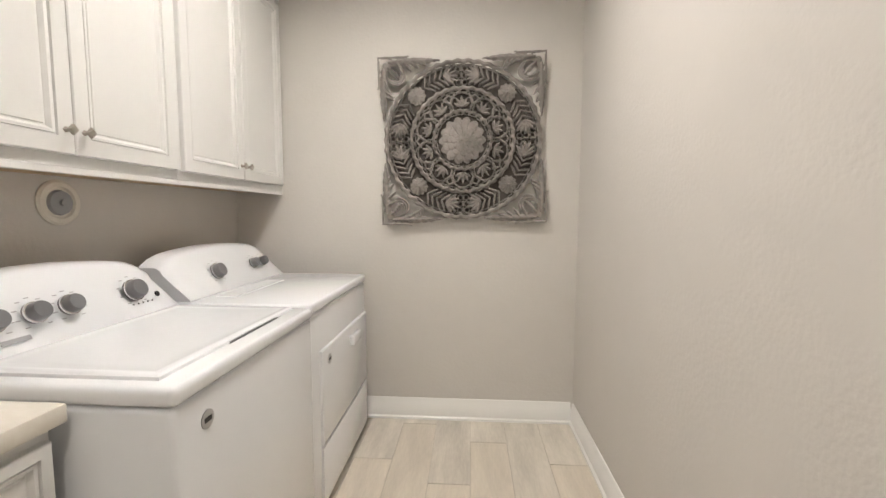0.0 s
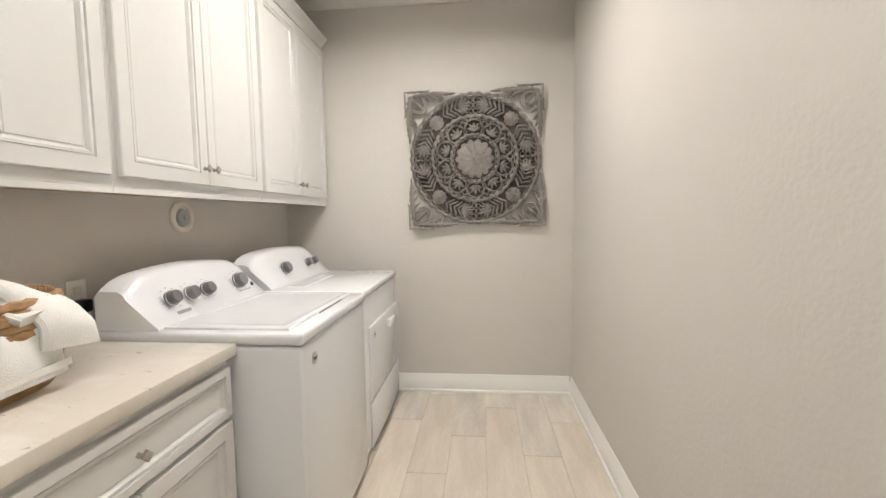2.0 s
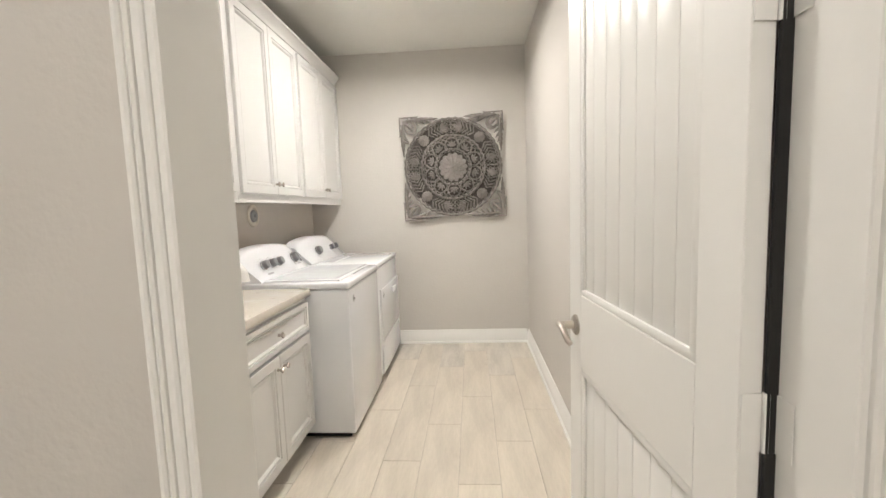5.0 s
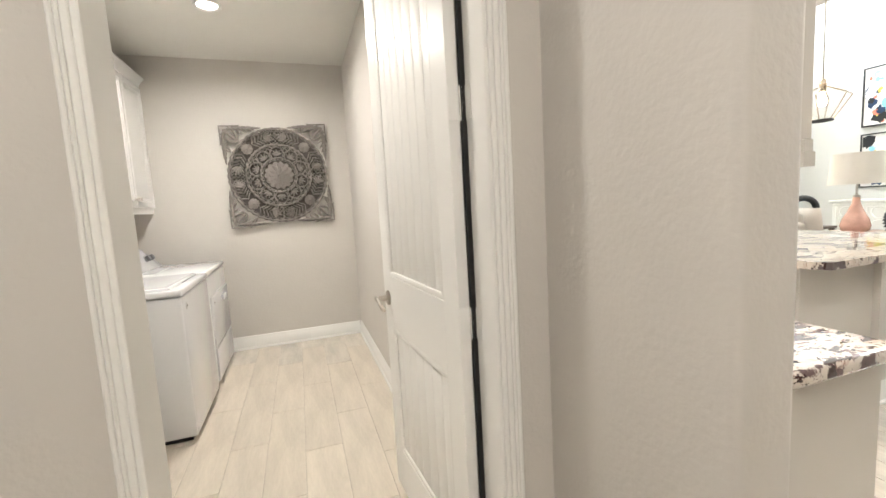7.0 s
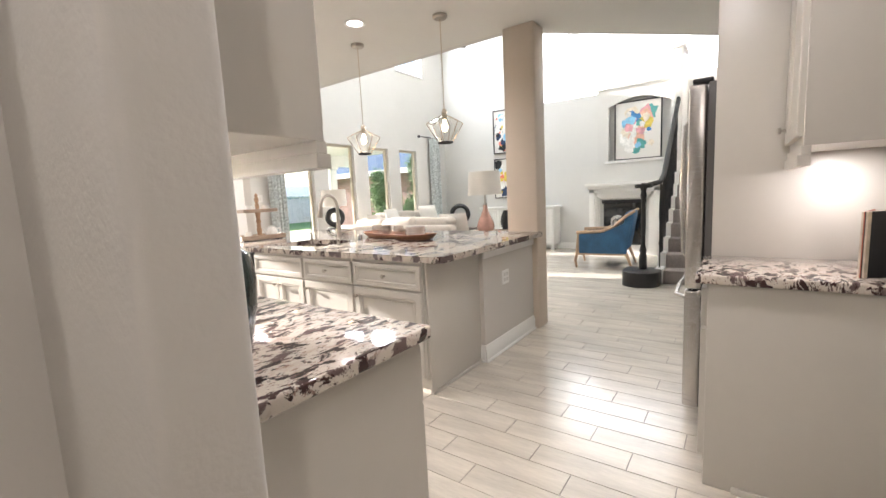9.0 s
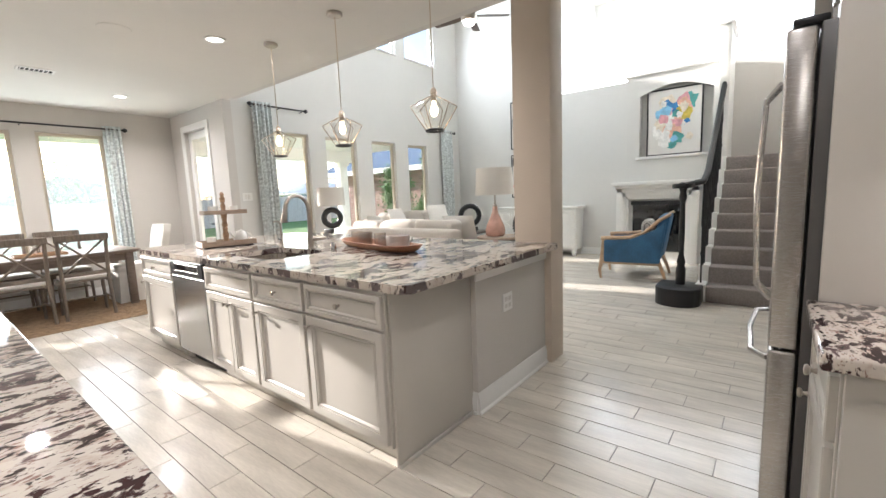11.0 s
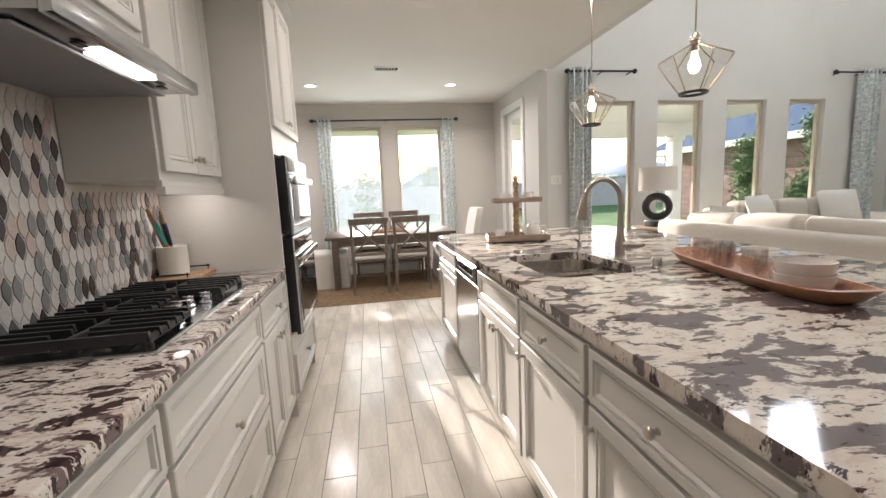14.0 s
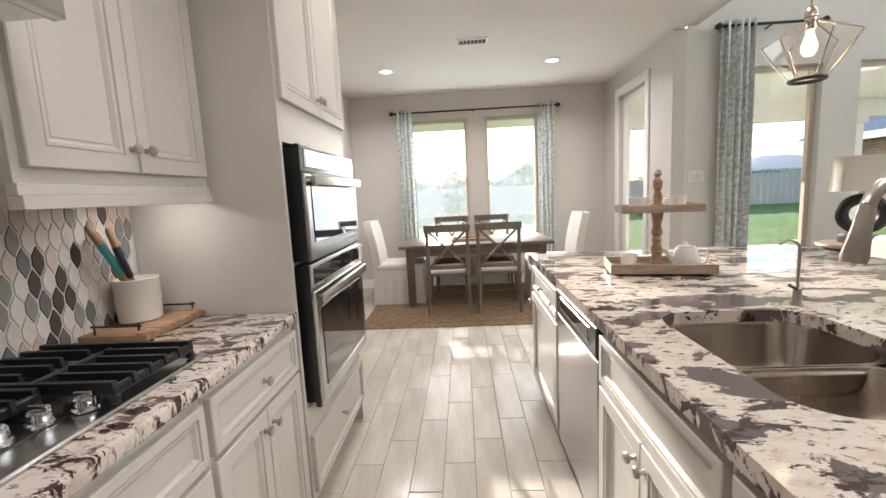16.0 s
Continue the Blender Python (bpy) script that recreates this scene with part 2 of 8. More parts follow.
CARPET = material("taupe_carpet", (0.285, 0.245, 0.225), 0.95, vary=0.2, scale=60, bump=1.0, bump_scale=400)
PINK_GLASS = material("pink_seeded_glass", (0.62, 0.36, 0.29), 0.12, vary=0.15, scale=12, coat=0.5)
SHADE = material("linen_lampshade", (0.70, 0.66, 0.60), 0.85, vary=0.03, bump=0.2, bump_scale=300)
CURTAIN = material("patterned_curtain", (0.66, 0.70, 0.69), 0.9, vary=0.4, scale=22, stretch=(1, 1, 1.4), bump=0.2, bump_scale=300)
BRICK = material("red_brown_brick", (0.36, 0.22, 0.19), 0.85, vary=0.3, scale=5, by_island=0.22, bump=0.36, bump_scale=65)
# far roofs: distance haze is put into the shingle colour
ROOF_FAR = material("haze_paled_shingle", (0.36, 0.41, 0.46), 0.9, vary=0.2, scale=2)
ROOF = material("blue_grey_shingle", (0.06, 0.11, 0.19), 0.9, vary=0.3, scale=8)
GRASS = material("lawn_grass", (0.11, 0.22, 0.05), 0.95, vary=0.35, scale=3, bump=0.6, bump_scale=60)
# weathered boards, their grey paled further for haze over the lawn
FENCE = material("hazed_weathered_fence", (0.50, 0.485, 0.465), 0.9, vary=0.25, scale=3, stretch=(8, 8, 1))
LEAF = material("leaf_green", (0.10, 0.19, 0.06), 0.7, vary=0.4, scale=6)
BARK = material("bark", (0.12, 0.09, 0.07), 0.9, vary=0.3, scale=20, bump=0.5)
CONCRETE = material("porch_concrete", (0.42, 0.41, 0.39), 0.85, vary=0.12, scale=3, bump=0.2)
SIDING = material("cream_siding", (0.62, 0.60, 0.55), 0.8, vary=0.05, scale=2)
BRASS = material("champagne_brass", (0.72, 0.62, 0.51), 0.2, 1.0, vary=0.05)
GLASS = glass("clear_glass")
# dining panes: a veil put in the glass for outdoor haze and glare
HAZED = glass("hazed_glass", veil=0.08)


def stripes(name, pale, dark, size):
    """Woven cloth with narrow stripes."""
    m = material(name, pale, 0.9, vary=0.05, bump=0.3, bump_scale=250)
    n, l = m.node_tree.nodes, m.node_tree.links
    tc, wv, rp = n.new("ShaderNodeTexCoord"), n.new("ShaderNodeTexWave"), n.new("ShaderNodeValToRGB")
    wv.inputs["Scale"].default_value, wv.inputs["Distortion"].default_value = size, 0.2
    l.new(tc.outputs["Object"], wv.inputs["Vector"]), l.new(wv.outputs["Fac"], rp.inputs[0])
    rp.color_ramp.elements[0].position, rp.color_ramp.elements[0].color = 0.42, (*dark, 1)
    rp.color_ramp.elements[1].position, rp.color_ramp.elements[1].color = 0.5, (*pale, 1)
    l.new(rp.outputs[0], n["Principled BSDF"].inputs["Base Color"])
    return m


STRIPED = stripes("striped_cloth", (0.66, 0.62, 0.56), (0.10, 0.09, 0.09), 26.0)
CLEAR = glass("drinking_glass", (0.93, 0.90, 0.88), 0.05, 0.14)
PENDANT_GLASS = glass("pendant_glass", (0.97, 0.96, 0.94), 0.02, 0.05)
FROSTED = material("pale_frosted_glass", (0.62, 0.57, 0.53), 0.12, vary=0.06, scale=30, coat=0.4)
BULB = glow("warm_bulb", (1.0, 0.80, 0.52), 3)
LED = glow("led_lens", (1.0, 0.94, 0.84), 2.2)
MOSAIC = material("leaf_mosaic", (0.6, 0.5, 0.45), 0.22, vary=0.10, scale=18, coat=0.3, ramp=[(0.0, (0.66, 0.62, 0.575)), (0.30, (0.56, 0.455, 0.395)), (0.47, (0.25, 0.245, 0.235)), (0.62, (0.075, 0.058, 0.055)), (0.80, (0.15, 0.15, 0.15)), (0.90, (0.64, 0.60, 0.56))])
MOSAIC_JOINED = material("leaf_mosaic_joined", (0.6, 0.5, 0.45), 0.22, vary=0.10, scale=18, coat=0.3, ramp_island=True, ramp=[(0.0, (0.66, 0.62, 0.575)), (0.30, (0.56, 0.455, 0.395)), (0.47, (0.25, 0.245, 0.235)), (0.62, (0.075, 0.058, 0.055)), (0.80, (0.15, 0.15, 0.15)), (0.90, (0.64, 0.60, 0.56))])

# ---- building blocks ----
UP = Vector((0, 0, 1))


def box(bm, lo, hi, bevel=0.0, seg=2):
    lo, hi = Vector(lo), Vector(hi)
    made = bmesh.ops.create_cube(bm, size=1, matrix=Matrix.LocRotScale((lo + hi) / 2, None, hi - lo))["verts"]
    if bevel:
        edges = list({e for v in made for e in v.link_edges})
        bmesh.ops.bevel(bm, geom=edges, offset=min(bevel, min(hi - lo) * 0.45), segments=seg, profile=0.5, affect="EDGES")
    return bm


def solid(lo, hi, bevel=0.0, seg=2):
    return box(bmesh.new(), lo, hi, bevel, seg)


def lathe(profile, seg=24, m=Matrix(), bm=None):
    """Turned solid: profile is (radius, height) from bottom to top, about z, placed by m."""
    bm = bm or bmesh.new()
    rings = []
    for r, z in profile:
        if r < 1e-6:
            rings.append([bm.verts.new(m @ Vector((0, 0, z)))])
        else:
            rings.append([bm.verts.new(m @ Vector((r * math.cos(2 * math.pi * k / seg), r * math.sin(2 * math.pi * k / seg), z))) for k in range(seg)])
    for a, b in zip(rings, rings[1:]):
        for k in range(seg):
            j = (k + 1) % seg
            if len(a) == 1 and len(b) == 1:
                continue
            if len(a) == 1:
                bm.faces.new((a[0], b[j], b[k]))
            elif len(b) == 1:
                bm.faces.new((a[k], a[j], b[0]))
            else:
                bm.faces.new((a[k], a[j], b[j], b[k]))
    return bm


def tube(points, radius, seg=8, bm=None, closed=False):
    """A round bar along points; radius is one number or one for each point."""
    bm = bm or bmesh.new()
    pts = [Vector(p) for p in points]
    n = len(pts)
    radii = radius if isinstance(radius, (list, tuple)) else [radius] * n
    rings, side = [], None
    for k in range(n):
        a = pts[k - 1] if (k or closed) else pts[k]
        b = pts[(k + 1) % n] if (k < n - 1 or closed) else pts[k]
        d = (b - a).normalized()
        if side is None:
            side = d.orthogonal().normalized()
        side = (side - d * side.dot(d)).normalized()
        other = d.cross(side)
        rings.append([bm.verts.new(pts[k] + radii[k] * (math.cos(2 * math.pi * j / seg) * side + math.sin(2 * math.pi * j / seg) * other)) for j in range(seg)])
    for a, b in zip(rings, rings[1:] + ([rings[0]] if closed else [])):
        for j in range(seg):
            bm.faces.new((a[j], a[(j + 1) % seg], b[(j + 1) % seg], b[j]))
    if not closed:
        bm.faces.new(rings[0][::-1]), bm.faces.new(rings[-1])
    return bm


def prism(outline, lo, hi, axis="z", bevel=0.0, bm=None):
    """A flat outline of (a, b) pushed from lo to hi along axis (z: a=x b=y; x: a=y b=z; y: a=x b=z)."""
    bm = bm or bmesh.new()
    put = {"z": lambda a, b, c: (a, b, c), "x": lambda a, b, c: (c, a, b), "y": lambda a, b, c: (a, c, b)}[axis]
    low = [bm.verts.new(put(a, b, lo)) for a, b in outline]
    top = [bm.verts.new(put(a, b, hi)) for a, b in outline]
    n = len(outline)
    bm.faces.new(low[::-1]), bm.faces.new(top)
    for k in range(n):
        bm.faces.new((low[k], low[(k + 1) % n], top[(k + 1) % n], top[k]))
    bmesh.ops.recalc_face_normals(bm, faces=bm.faces)
    if bevel:
        bmesh.ops.bevel(bm, geom=[e for e in bm.edges], offset=bevel, segments=2, profile=0.5, affect="EDGES")
    return bm


def mesh_of(name, bm, mat, smooth=True):
    bmesh.ops.recalc_face_normals(bm, faces=bm.faces)
    me = bpy.data.meshes.new(name)
    bm.to_mesh(me)
    bm.free()
    me.materials.append(mat)
    if smooth:
        me.shade_smooth()
        me.set_sharp_from_angle(angle=radians(35))
    return me


def part(name, bm, mat, parent=None, label=""):
    ob = new(name, mesh_of(name, bm, mat))
    if parent:
        ob.parent = parent
        ob.matrix_parent_inverse = parent.matrix_basis.inverted() if parent.type == "EMPTY" else Matrix()
    return tagged(ob, label)


def thing(name, base=(0, 0, 0), label="", category="", group=""):
    ob = new(name)
    ob.empty_display_size = 0.1
    ob.matrix_basis = Matrix.Translation(base)
    return tagged(ob, label, category, group)


def single(name, bm, mat, label, category, group=""):
    return tagged(part(name, bm, mat), label, category, group)


def structure(name, bm, mat, label="", parent=None):
    return tagged(part(name, bm, mat, parent, label), label, "", "", "structure")


def facing(axis, sign, f):
    """Maps (along, up, out) on a face at f to the world."""
    return (lambda a, z, d: (f + sign * d, a, z)) if axis == "x" else (lambda a, z, d: (a, f + sign * d, z))


def rings_panel(put, a0, a1, z0, z1, rings, bm=None):
    """A framed panel front: rectangles of (inset, out), joined from the back to the middle."""
    bm = bm or bmesh.new()
    loops = []
    for inset, d in rings:
        loops.append([bm.verts.new(put(a, z, d)) for a, z in ((a0 + inset, z0 + inset), (a1 - inset, z0 + inset), (a1 - inset, z1 - inset), (a0 + inset, z1 - inset))])
    for p, q in zip(loops, loops[1:]):
        for k in range(4):
            bm.faces.new((p[k], p[(k + 1) % 4], q[(k + 1) % 4], q[k]))
    bm.faces.new(loops[0][::-1]), bm.faces.new(loops[-1])
    return bm


DOOR = [(0.0, 0.0), (0.0, 0.017), (0.003, 0.02), (0.046, 0.02), (0.0475, 0.0125), (0.0505, 0.0125), (0.052, 0.0175), (0.060, 0.0165), (0.066, 0.009), (0.0685, 0.0055), (0.072, 0.0055), (0.074, 0.008)]
DRAWER = [(0.0, 0.0), (0.0, 0.017), (0.003, 0.02), (0.024, 0.02), (0.0252, 0.0135), (0.0278, 0.0135), (0.029, 0.017), (0.035, 0.0165), (0.040, 0.0095), (0.042, 0.007), (0.045, 0.007), (0.0465, 0.0095)]


def knob_bm(put, a, z, out, square=False):
    """A small cabinet knob with a stem."""
    o = Vector(put(a, z, out))
    d = (Vector(put(a, z, out + 1)) - o).normalized()
    m = Matrix.Translation(o) @ d.to_track_quat("Z", "Y").to_matrix().to_4x4()
    return lathe([(0.0, 0), (0.009, 0.0), (0.006, 0.008), (0.006, 0.014), (0.014, 0.018), (0.016, 0.023), (0.013, 0.028), (0, 0.030)], 4 if square else 14, m)

# ---- structure ----
H = 2.74


def wall(name, axis, f0, f1, a0, a1, z0, z1, mat=WALL, holes=()):
    """A wall between f0 and f1 across, from a0 to a1 along, with openings (a0, a1, z0, z1) through it."""
    bm = bmesh.new()

    def add(u0, u1, w0, w1):
        if u1 - u0 > 1e-4 and w1 - w0 > 1e-4:
            box(bm, (f0, u0, w0) if axis == "x" else (u0, f0, w0), (f1, u1, w1) if axis == "x" else (u1, f1, w1))

    at = a0
    for h0, h1, b0, b1 in sorted(holes):
        add(at, h0, z0, z1), add(h0, h1, z0, b0), add(h0, h1, b1, z1)
        at = h1
    add(at, a1, z0, z1)
    return structure(name, bm, mat)


DW = [(2.62, 3.44, 0.58, 2.38), (3.68, 4.43, 0.58, 2.38)]
GW = [(6.01, 6.70, 0.55, 2.37), (7.03, 7.71, 0.55, 2.37), (8.08, 8.72, 0.55, 2.37), (9.09, 9.70, 0.55, 2.37), (7.0, 7.82, 4.10, 5.3), (8.08, 8.86, 4.10, 5.3), (9.13, 10.07, 4.10, 5.3)]
wall("wall_laundry_west", "x", -0.29, -0.17, -0.34, 3.235, 0, H)
wall("wall_laundry_north", "y", 3.115, 3.235, -0.17, 1.875, 0, H)
wall("wall_laundry_kitchen", "x", 1.875, 2.06, -0.22, 3.235, 0, H)
stub = solid((1.955, -0.86, 0), (2.095, -0.3, H), 0.02, 3)
structure("wall_hall_corner", stub, WALL)
wall("wall_laundry_south", "y", -0.34, -0.22, -1.3, 2.06, 0, H, holes=[(0.985, 1.805, 0, 2.45)])
wall("wall_hall_west", "x", -1.42, -1.3, -3.3, -0.34, 0, H)
wall("wall_hall_south", "y", -3.42, -3.3, -1.42, 13.3, 0, 5.6)
wall("wall_right_run", "y", -2.12, -2.0, 3.62, 5.45, 0, H)
wall("wall_fridge_side", "x", 5.33, 5.45, -2.0, -1.32, 0, H)
wall("wall_dining_west", "x", 1.67, 1.79, 3.236, 6.87, 0, H)
wall("wall_dining_north", "y", 6.72, 6.87, 1.67, 5.35, 0, H, holes=DW)
wall("wall_dining_east", "x", 5.35, 5.47, 4.85, 6.87, 0, H, holes=[(5.42, 6.2, 0.02, 2.44)])
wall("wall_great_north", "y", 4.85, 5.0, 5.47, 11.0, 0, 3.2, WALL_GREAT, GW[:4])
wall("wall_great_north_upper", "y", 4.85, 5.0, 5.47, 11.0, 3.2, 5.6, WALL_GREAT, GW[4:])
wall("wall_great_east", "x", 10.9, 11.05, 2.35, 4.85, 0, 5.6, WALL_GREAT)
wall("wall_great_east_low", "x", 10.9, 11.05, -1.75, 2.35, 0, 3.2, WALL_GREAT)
wall("wall_loft_east", "x", 13.2, 13.3, -3.3, 5.0, 2.9, 5.6, WALL_GREAT, [(-2.6, 2.6, 3.3, 5.3)])
wall("wall_loft_north", "y", 2.35, 2.45, 11.05, 13.2, 2.9, 5.6, WALL_GREAT)
structure("floor_loft", solid((11.05, -3.3, 2.9), (13.2, 2.35, 3.1)), WALL_GREAT)
wall("wall_upper_fascia", "x", 5.43, 5.55, 0.35, 4.85, 2.76, 5.6, WALL_GREAT)
wall("wall_stair_south", "y", -1.85, -1.72, 7.6, 11.05, 0, 3.3, WALL)
structure("wall_upper_diagonal", prism([(5.43, 0.35), (5.55, 0.35), (9.12, -3.3), (8.95, -3.3)], 2.76, 5.6), WALL_GREAT)
structure("ceiling", prism([(-1.42, -3.42), (9.05, -3.42), (5.55, 0.25), (5.43, 0.4), (5.43, 4.85), (5.47, 4.9), (5.47, 6.87), (1.67, 6.87), (1.67, 3.235), (-0.29, 3.235), (-1.42, -0.3)], H, H + 0.02), CEIL)
structure("ceiling_great_room", solid((5.3, -3.42, 5.6), (13.3, 5.0, 5.7)), CEIL)
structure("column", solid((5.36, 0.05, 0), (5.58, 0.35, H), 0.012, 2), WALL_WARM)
structure("subfloor", solid((-1.42, -3.42, -0.1), (13.3, 6.87, -0.004)), GROUT)


def baseboard(name, axis, f, sign, a0, a1, h=0.13, mat=TRIM):
    """Moulded skirting on a face at f, running a0 to a1."""
    prof = [(0, 0), (0.024, 0), (0.024, 0.012), (0.015, 0.02), (0.015, h * 0.70), (0.0125, h * 0.73), (0.0125, h * 0.78), (0.009, h * 0.82), (0.009, h * 0.93), (0.004, h), (0, h)]
    bm = bmesh.new()
    put = facing(axis, sign, f)
    rows = [[bm.verts.new(put(a, z, d)) for d, z in prof] for a in (a0, a1)]
    for k in range(len(prof) - 1):
        bm.faces.new((rows[0][k], rows[0][k + 1], rows[1][k + 1], rows[1][k]))
    bm.faces.new(rows[0]), bm.faces.new(rows[1][::-1])
    return structure(name, bm, mat)


baseboard("baseboard", "y", 3.115, -1, -0.17, 1.86)
baseboard("baseboard", "x", 1.875, -1, -0.2, 3.10)
baseboard("baseboard", "y", -0.34, -1, -1.3, 0.942)
baseboard("baseboard", "y", -0.34, -1, 1.853, 1.95)
baseboard("baseboard", "x", 1.955, -1, -0.845, -0.36)
baseboard("baseboard", "y", 6.72, -1, 1.8, 5.34)
baseboard("baseboard", "x", 1.79, 1, 3.24, 6.70)
baseboard("baseboard", "x", 5.35, -1, 4.86, 5.32)
baseboard("baseboard", "y", 4.85, -1, 5.36, 10.88)
baseboard("baseboard", "x", 10.9, -1, 0.9, 4.83)


def casing(name, x0, x1, y, sign, top, w=0.095, mat=TRIM):
    """Stepped door casing round an opening x0..x1 in a wall face at y."""
    steps = [(0.0, 0.3 * w, 0.012), (0.3 * w, 0.62 * w, 0.016), (0.62 * w, 0.78 * w, 0.021), (0.78 * w, w, 0.025)]
    for s, a in ((-1, x0), (1, x1)):
        bm = bmesh.new()
        for p, q, d in steps:
            box(bm, (min(a + s * p, a + s * q), min(y, y + sign * d), 0), (max(a + s * p, a + s * q), max(y, y + sign * d), top + q), 0.003, 1)
        structure(name, bm, mat)
    bm = bmesh.new()
    for p, q, d in steps:
        box(bm, (x0, min(y, y + sign * d), top + p), (x1, max(y, y + sign * d), top + q), 0.003, 1)
    structure(name, bm, mat)


casing("trim", 0.998, 1.805, -0.34, -1, 2.44, 0.045)
casing("trim", 0.985, 1.805, -0.22, 1, 2.44, 0.057)
for lo, hi in [((0.985, -0.345, 0), (0.998, -0.215, 2.44)), ((1.793, -0.345, 0), (1.805, -0.215, 2.44)), ((0.998, -0.345, 2.424), (1.793, -0.215, 2.44))]:
    structure("trim", solid(lo, hi, 0.002, 1), TRIM)

# ---- windows ----


def window(name, axis, f, a0, a1, z0, z1, out, meet=None, frame_mat=TRIM):
    """A vinyl window set into a wall opening: frame, sill, pane. out: the way to the outside along the wall's normal."""
    w = new(name)
    tagged(w, "", "", "", "structure")
    put = (lambda a, z, d: (a, f + out * d, z)) if axis == "y" else (lambda a, z, d: (f + out * d, a, z))

    def bar(nm, u0, u1, w0, w1, d0, d1, mat=TRIM):
        p, q = Vector(put(u0, w0, d0)), Vector(put(u1, w1, d1))
        lo = [min(s, t) for s, t in zip(p, q)]
        hi = [max(s, t) for s, t in zip(p, q)]
        return part(nm, solid(lo, hi, 0.003, 1), mat, w)

    t = 0.045
    bar("window_frame", a0, a0 + t, z0, z1, 0.07, 0.12, frame_mat), bar("window_frame", a1 - t, a1, z0, z1, 0.07, 0.12, frame_mat)
    bar("window_frame", a0 + t, a1 - t, z1 - t, z1, 0.07, 0.12, frame_mat), bar("window_frame", a0 + t, a1 - t, z0, z0 + t, 0.07, 0.12, frame_mat)
    if meet:
        bar("window_frame", a0 + t, a1 - t, meet - 0.02, meet + 0.02, 0.075, 0.115)
    pane = bar("pane", a0 + t, a1 - t, z0 + t, z1 - t, 0.094, 0.098, HAZED if f > 6 and axis == "y" else GLASS)
    pane.visible_shadow = False
    sill = bar("window_sill", a0 - 0.02, a1 + 0.02, z0 - 0.03, z0, -0.03, 0.07)
    return w


for k, h in enumerate(DW):
    window("window_%d" % (k + 1), "y", 6.72, *h, 1, None, FRAME_TAN)
for k, h in enumerate(GW):
    window("window_%d" % (k + 3), "y", 4.85, *h, 1, None, FRAME_TAN if h[2] < 1 else TRIM)
# unseen loft window, added so that the loft is bright
window("window_10", "x", 13.2, -2.6, 2.6, 3.3, 5.3, 1)
# glowing sheet added outside to turn the loft opening plain white
structure("backdrop", solid((13.9, -4.5, 2.6), (13.95, 4.5, 6.2)), glow("white_glow_sheet", (0.95, 0.98, 1.0), 1.6), "glowing white sheet added so the loft opening shows white")

# ---- cabinets ----


def base_cabinet(axis, sign, f, depth, a0, a1, top, mat, doors=2, drawer=True, z0=0.10, label="", group="", square=False, single_hinge=1, layout=None, body_top=None):
    """A base unit with its front at f: carcass, toe kick, drawer front, doors and knobs."""
    put = facing(axis, sign, f)
    mid = put((a0 + a1) / 2, 0, -depth / 2)
    c = thing("base_cabinet", mid, label, "cabinet", group)

    def block(nm, u0, u1, w0, w1, d0, d1, m=mat):
        p, q = put(u0, w0, d0), put(u1, w1, d1)
        return part(nm, solid([min(s, t) for s, t in zip(p, q)], [max(s, t) for s, t in zip(p, q)], 0.0015, 1), m, c)

    block("body", a0, a1, z0, body_top or top, -depth, 0)
    if body_top:
        block("front_rail", a0, a1, body_top, top, -0.02, 0)
    block("toe_kick", a0, a1, 0, z0, -depth, -0.07)
    g = 0.012
    fronts = layout or (([("drawer", a0 + g, a1 - g, top - 0.185, top - 0.025)] if drawer else []) + [("door", a0 + g + k * (a1 - a0 - 2 * g + 0.004) / doors, a0 + g + (k + 1) * (a1 - a0 - 2 * g + 0.004) / doors - 0.004, z0 + 0.02, top - (0.20 if drawer else 0.025)) for k in range(doors)])
    nd = 0
    for kind, u0, u1, w0, w1 in fronts:
        if kind == "drawer":
            ob = part("drawer", rings_panel(put, u0, u1, w0, w1, DRAWER if w1 - w0 < 0.22 else DOOR), mat, c)
            part("knob", knob_bm(put, (u0 + u1) / 2, (w0 + w1) / 2, 0.02 if w1 - w0 < 0.22 else 0.0185, square), NICKEL, ob, "brushed nickel knob")
        elif kind == "false":
            part("false_front", rings_panel(put, u0, u1, w0, w1, DRAWER), mat, c)
        else:
            ob = part("door", rings_panel(put, u0, u1, w0, w1, DOOR), mat, c)
            inner = (u1 - 0.028 if nd % 2 == 0 else u0 + 0.028) if doors > 1 else (u1 - 0.028 if single_hinge > 0 else u0 + 0.028)
            part("knob", knob_bm(put, inner, w1 - 0.06, 0.02, square), NICKEL, ob, "brushed nickel knob")
            nd += 1
    return c


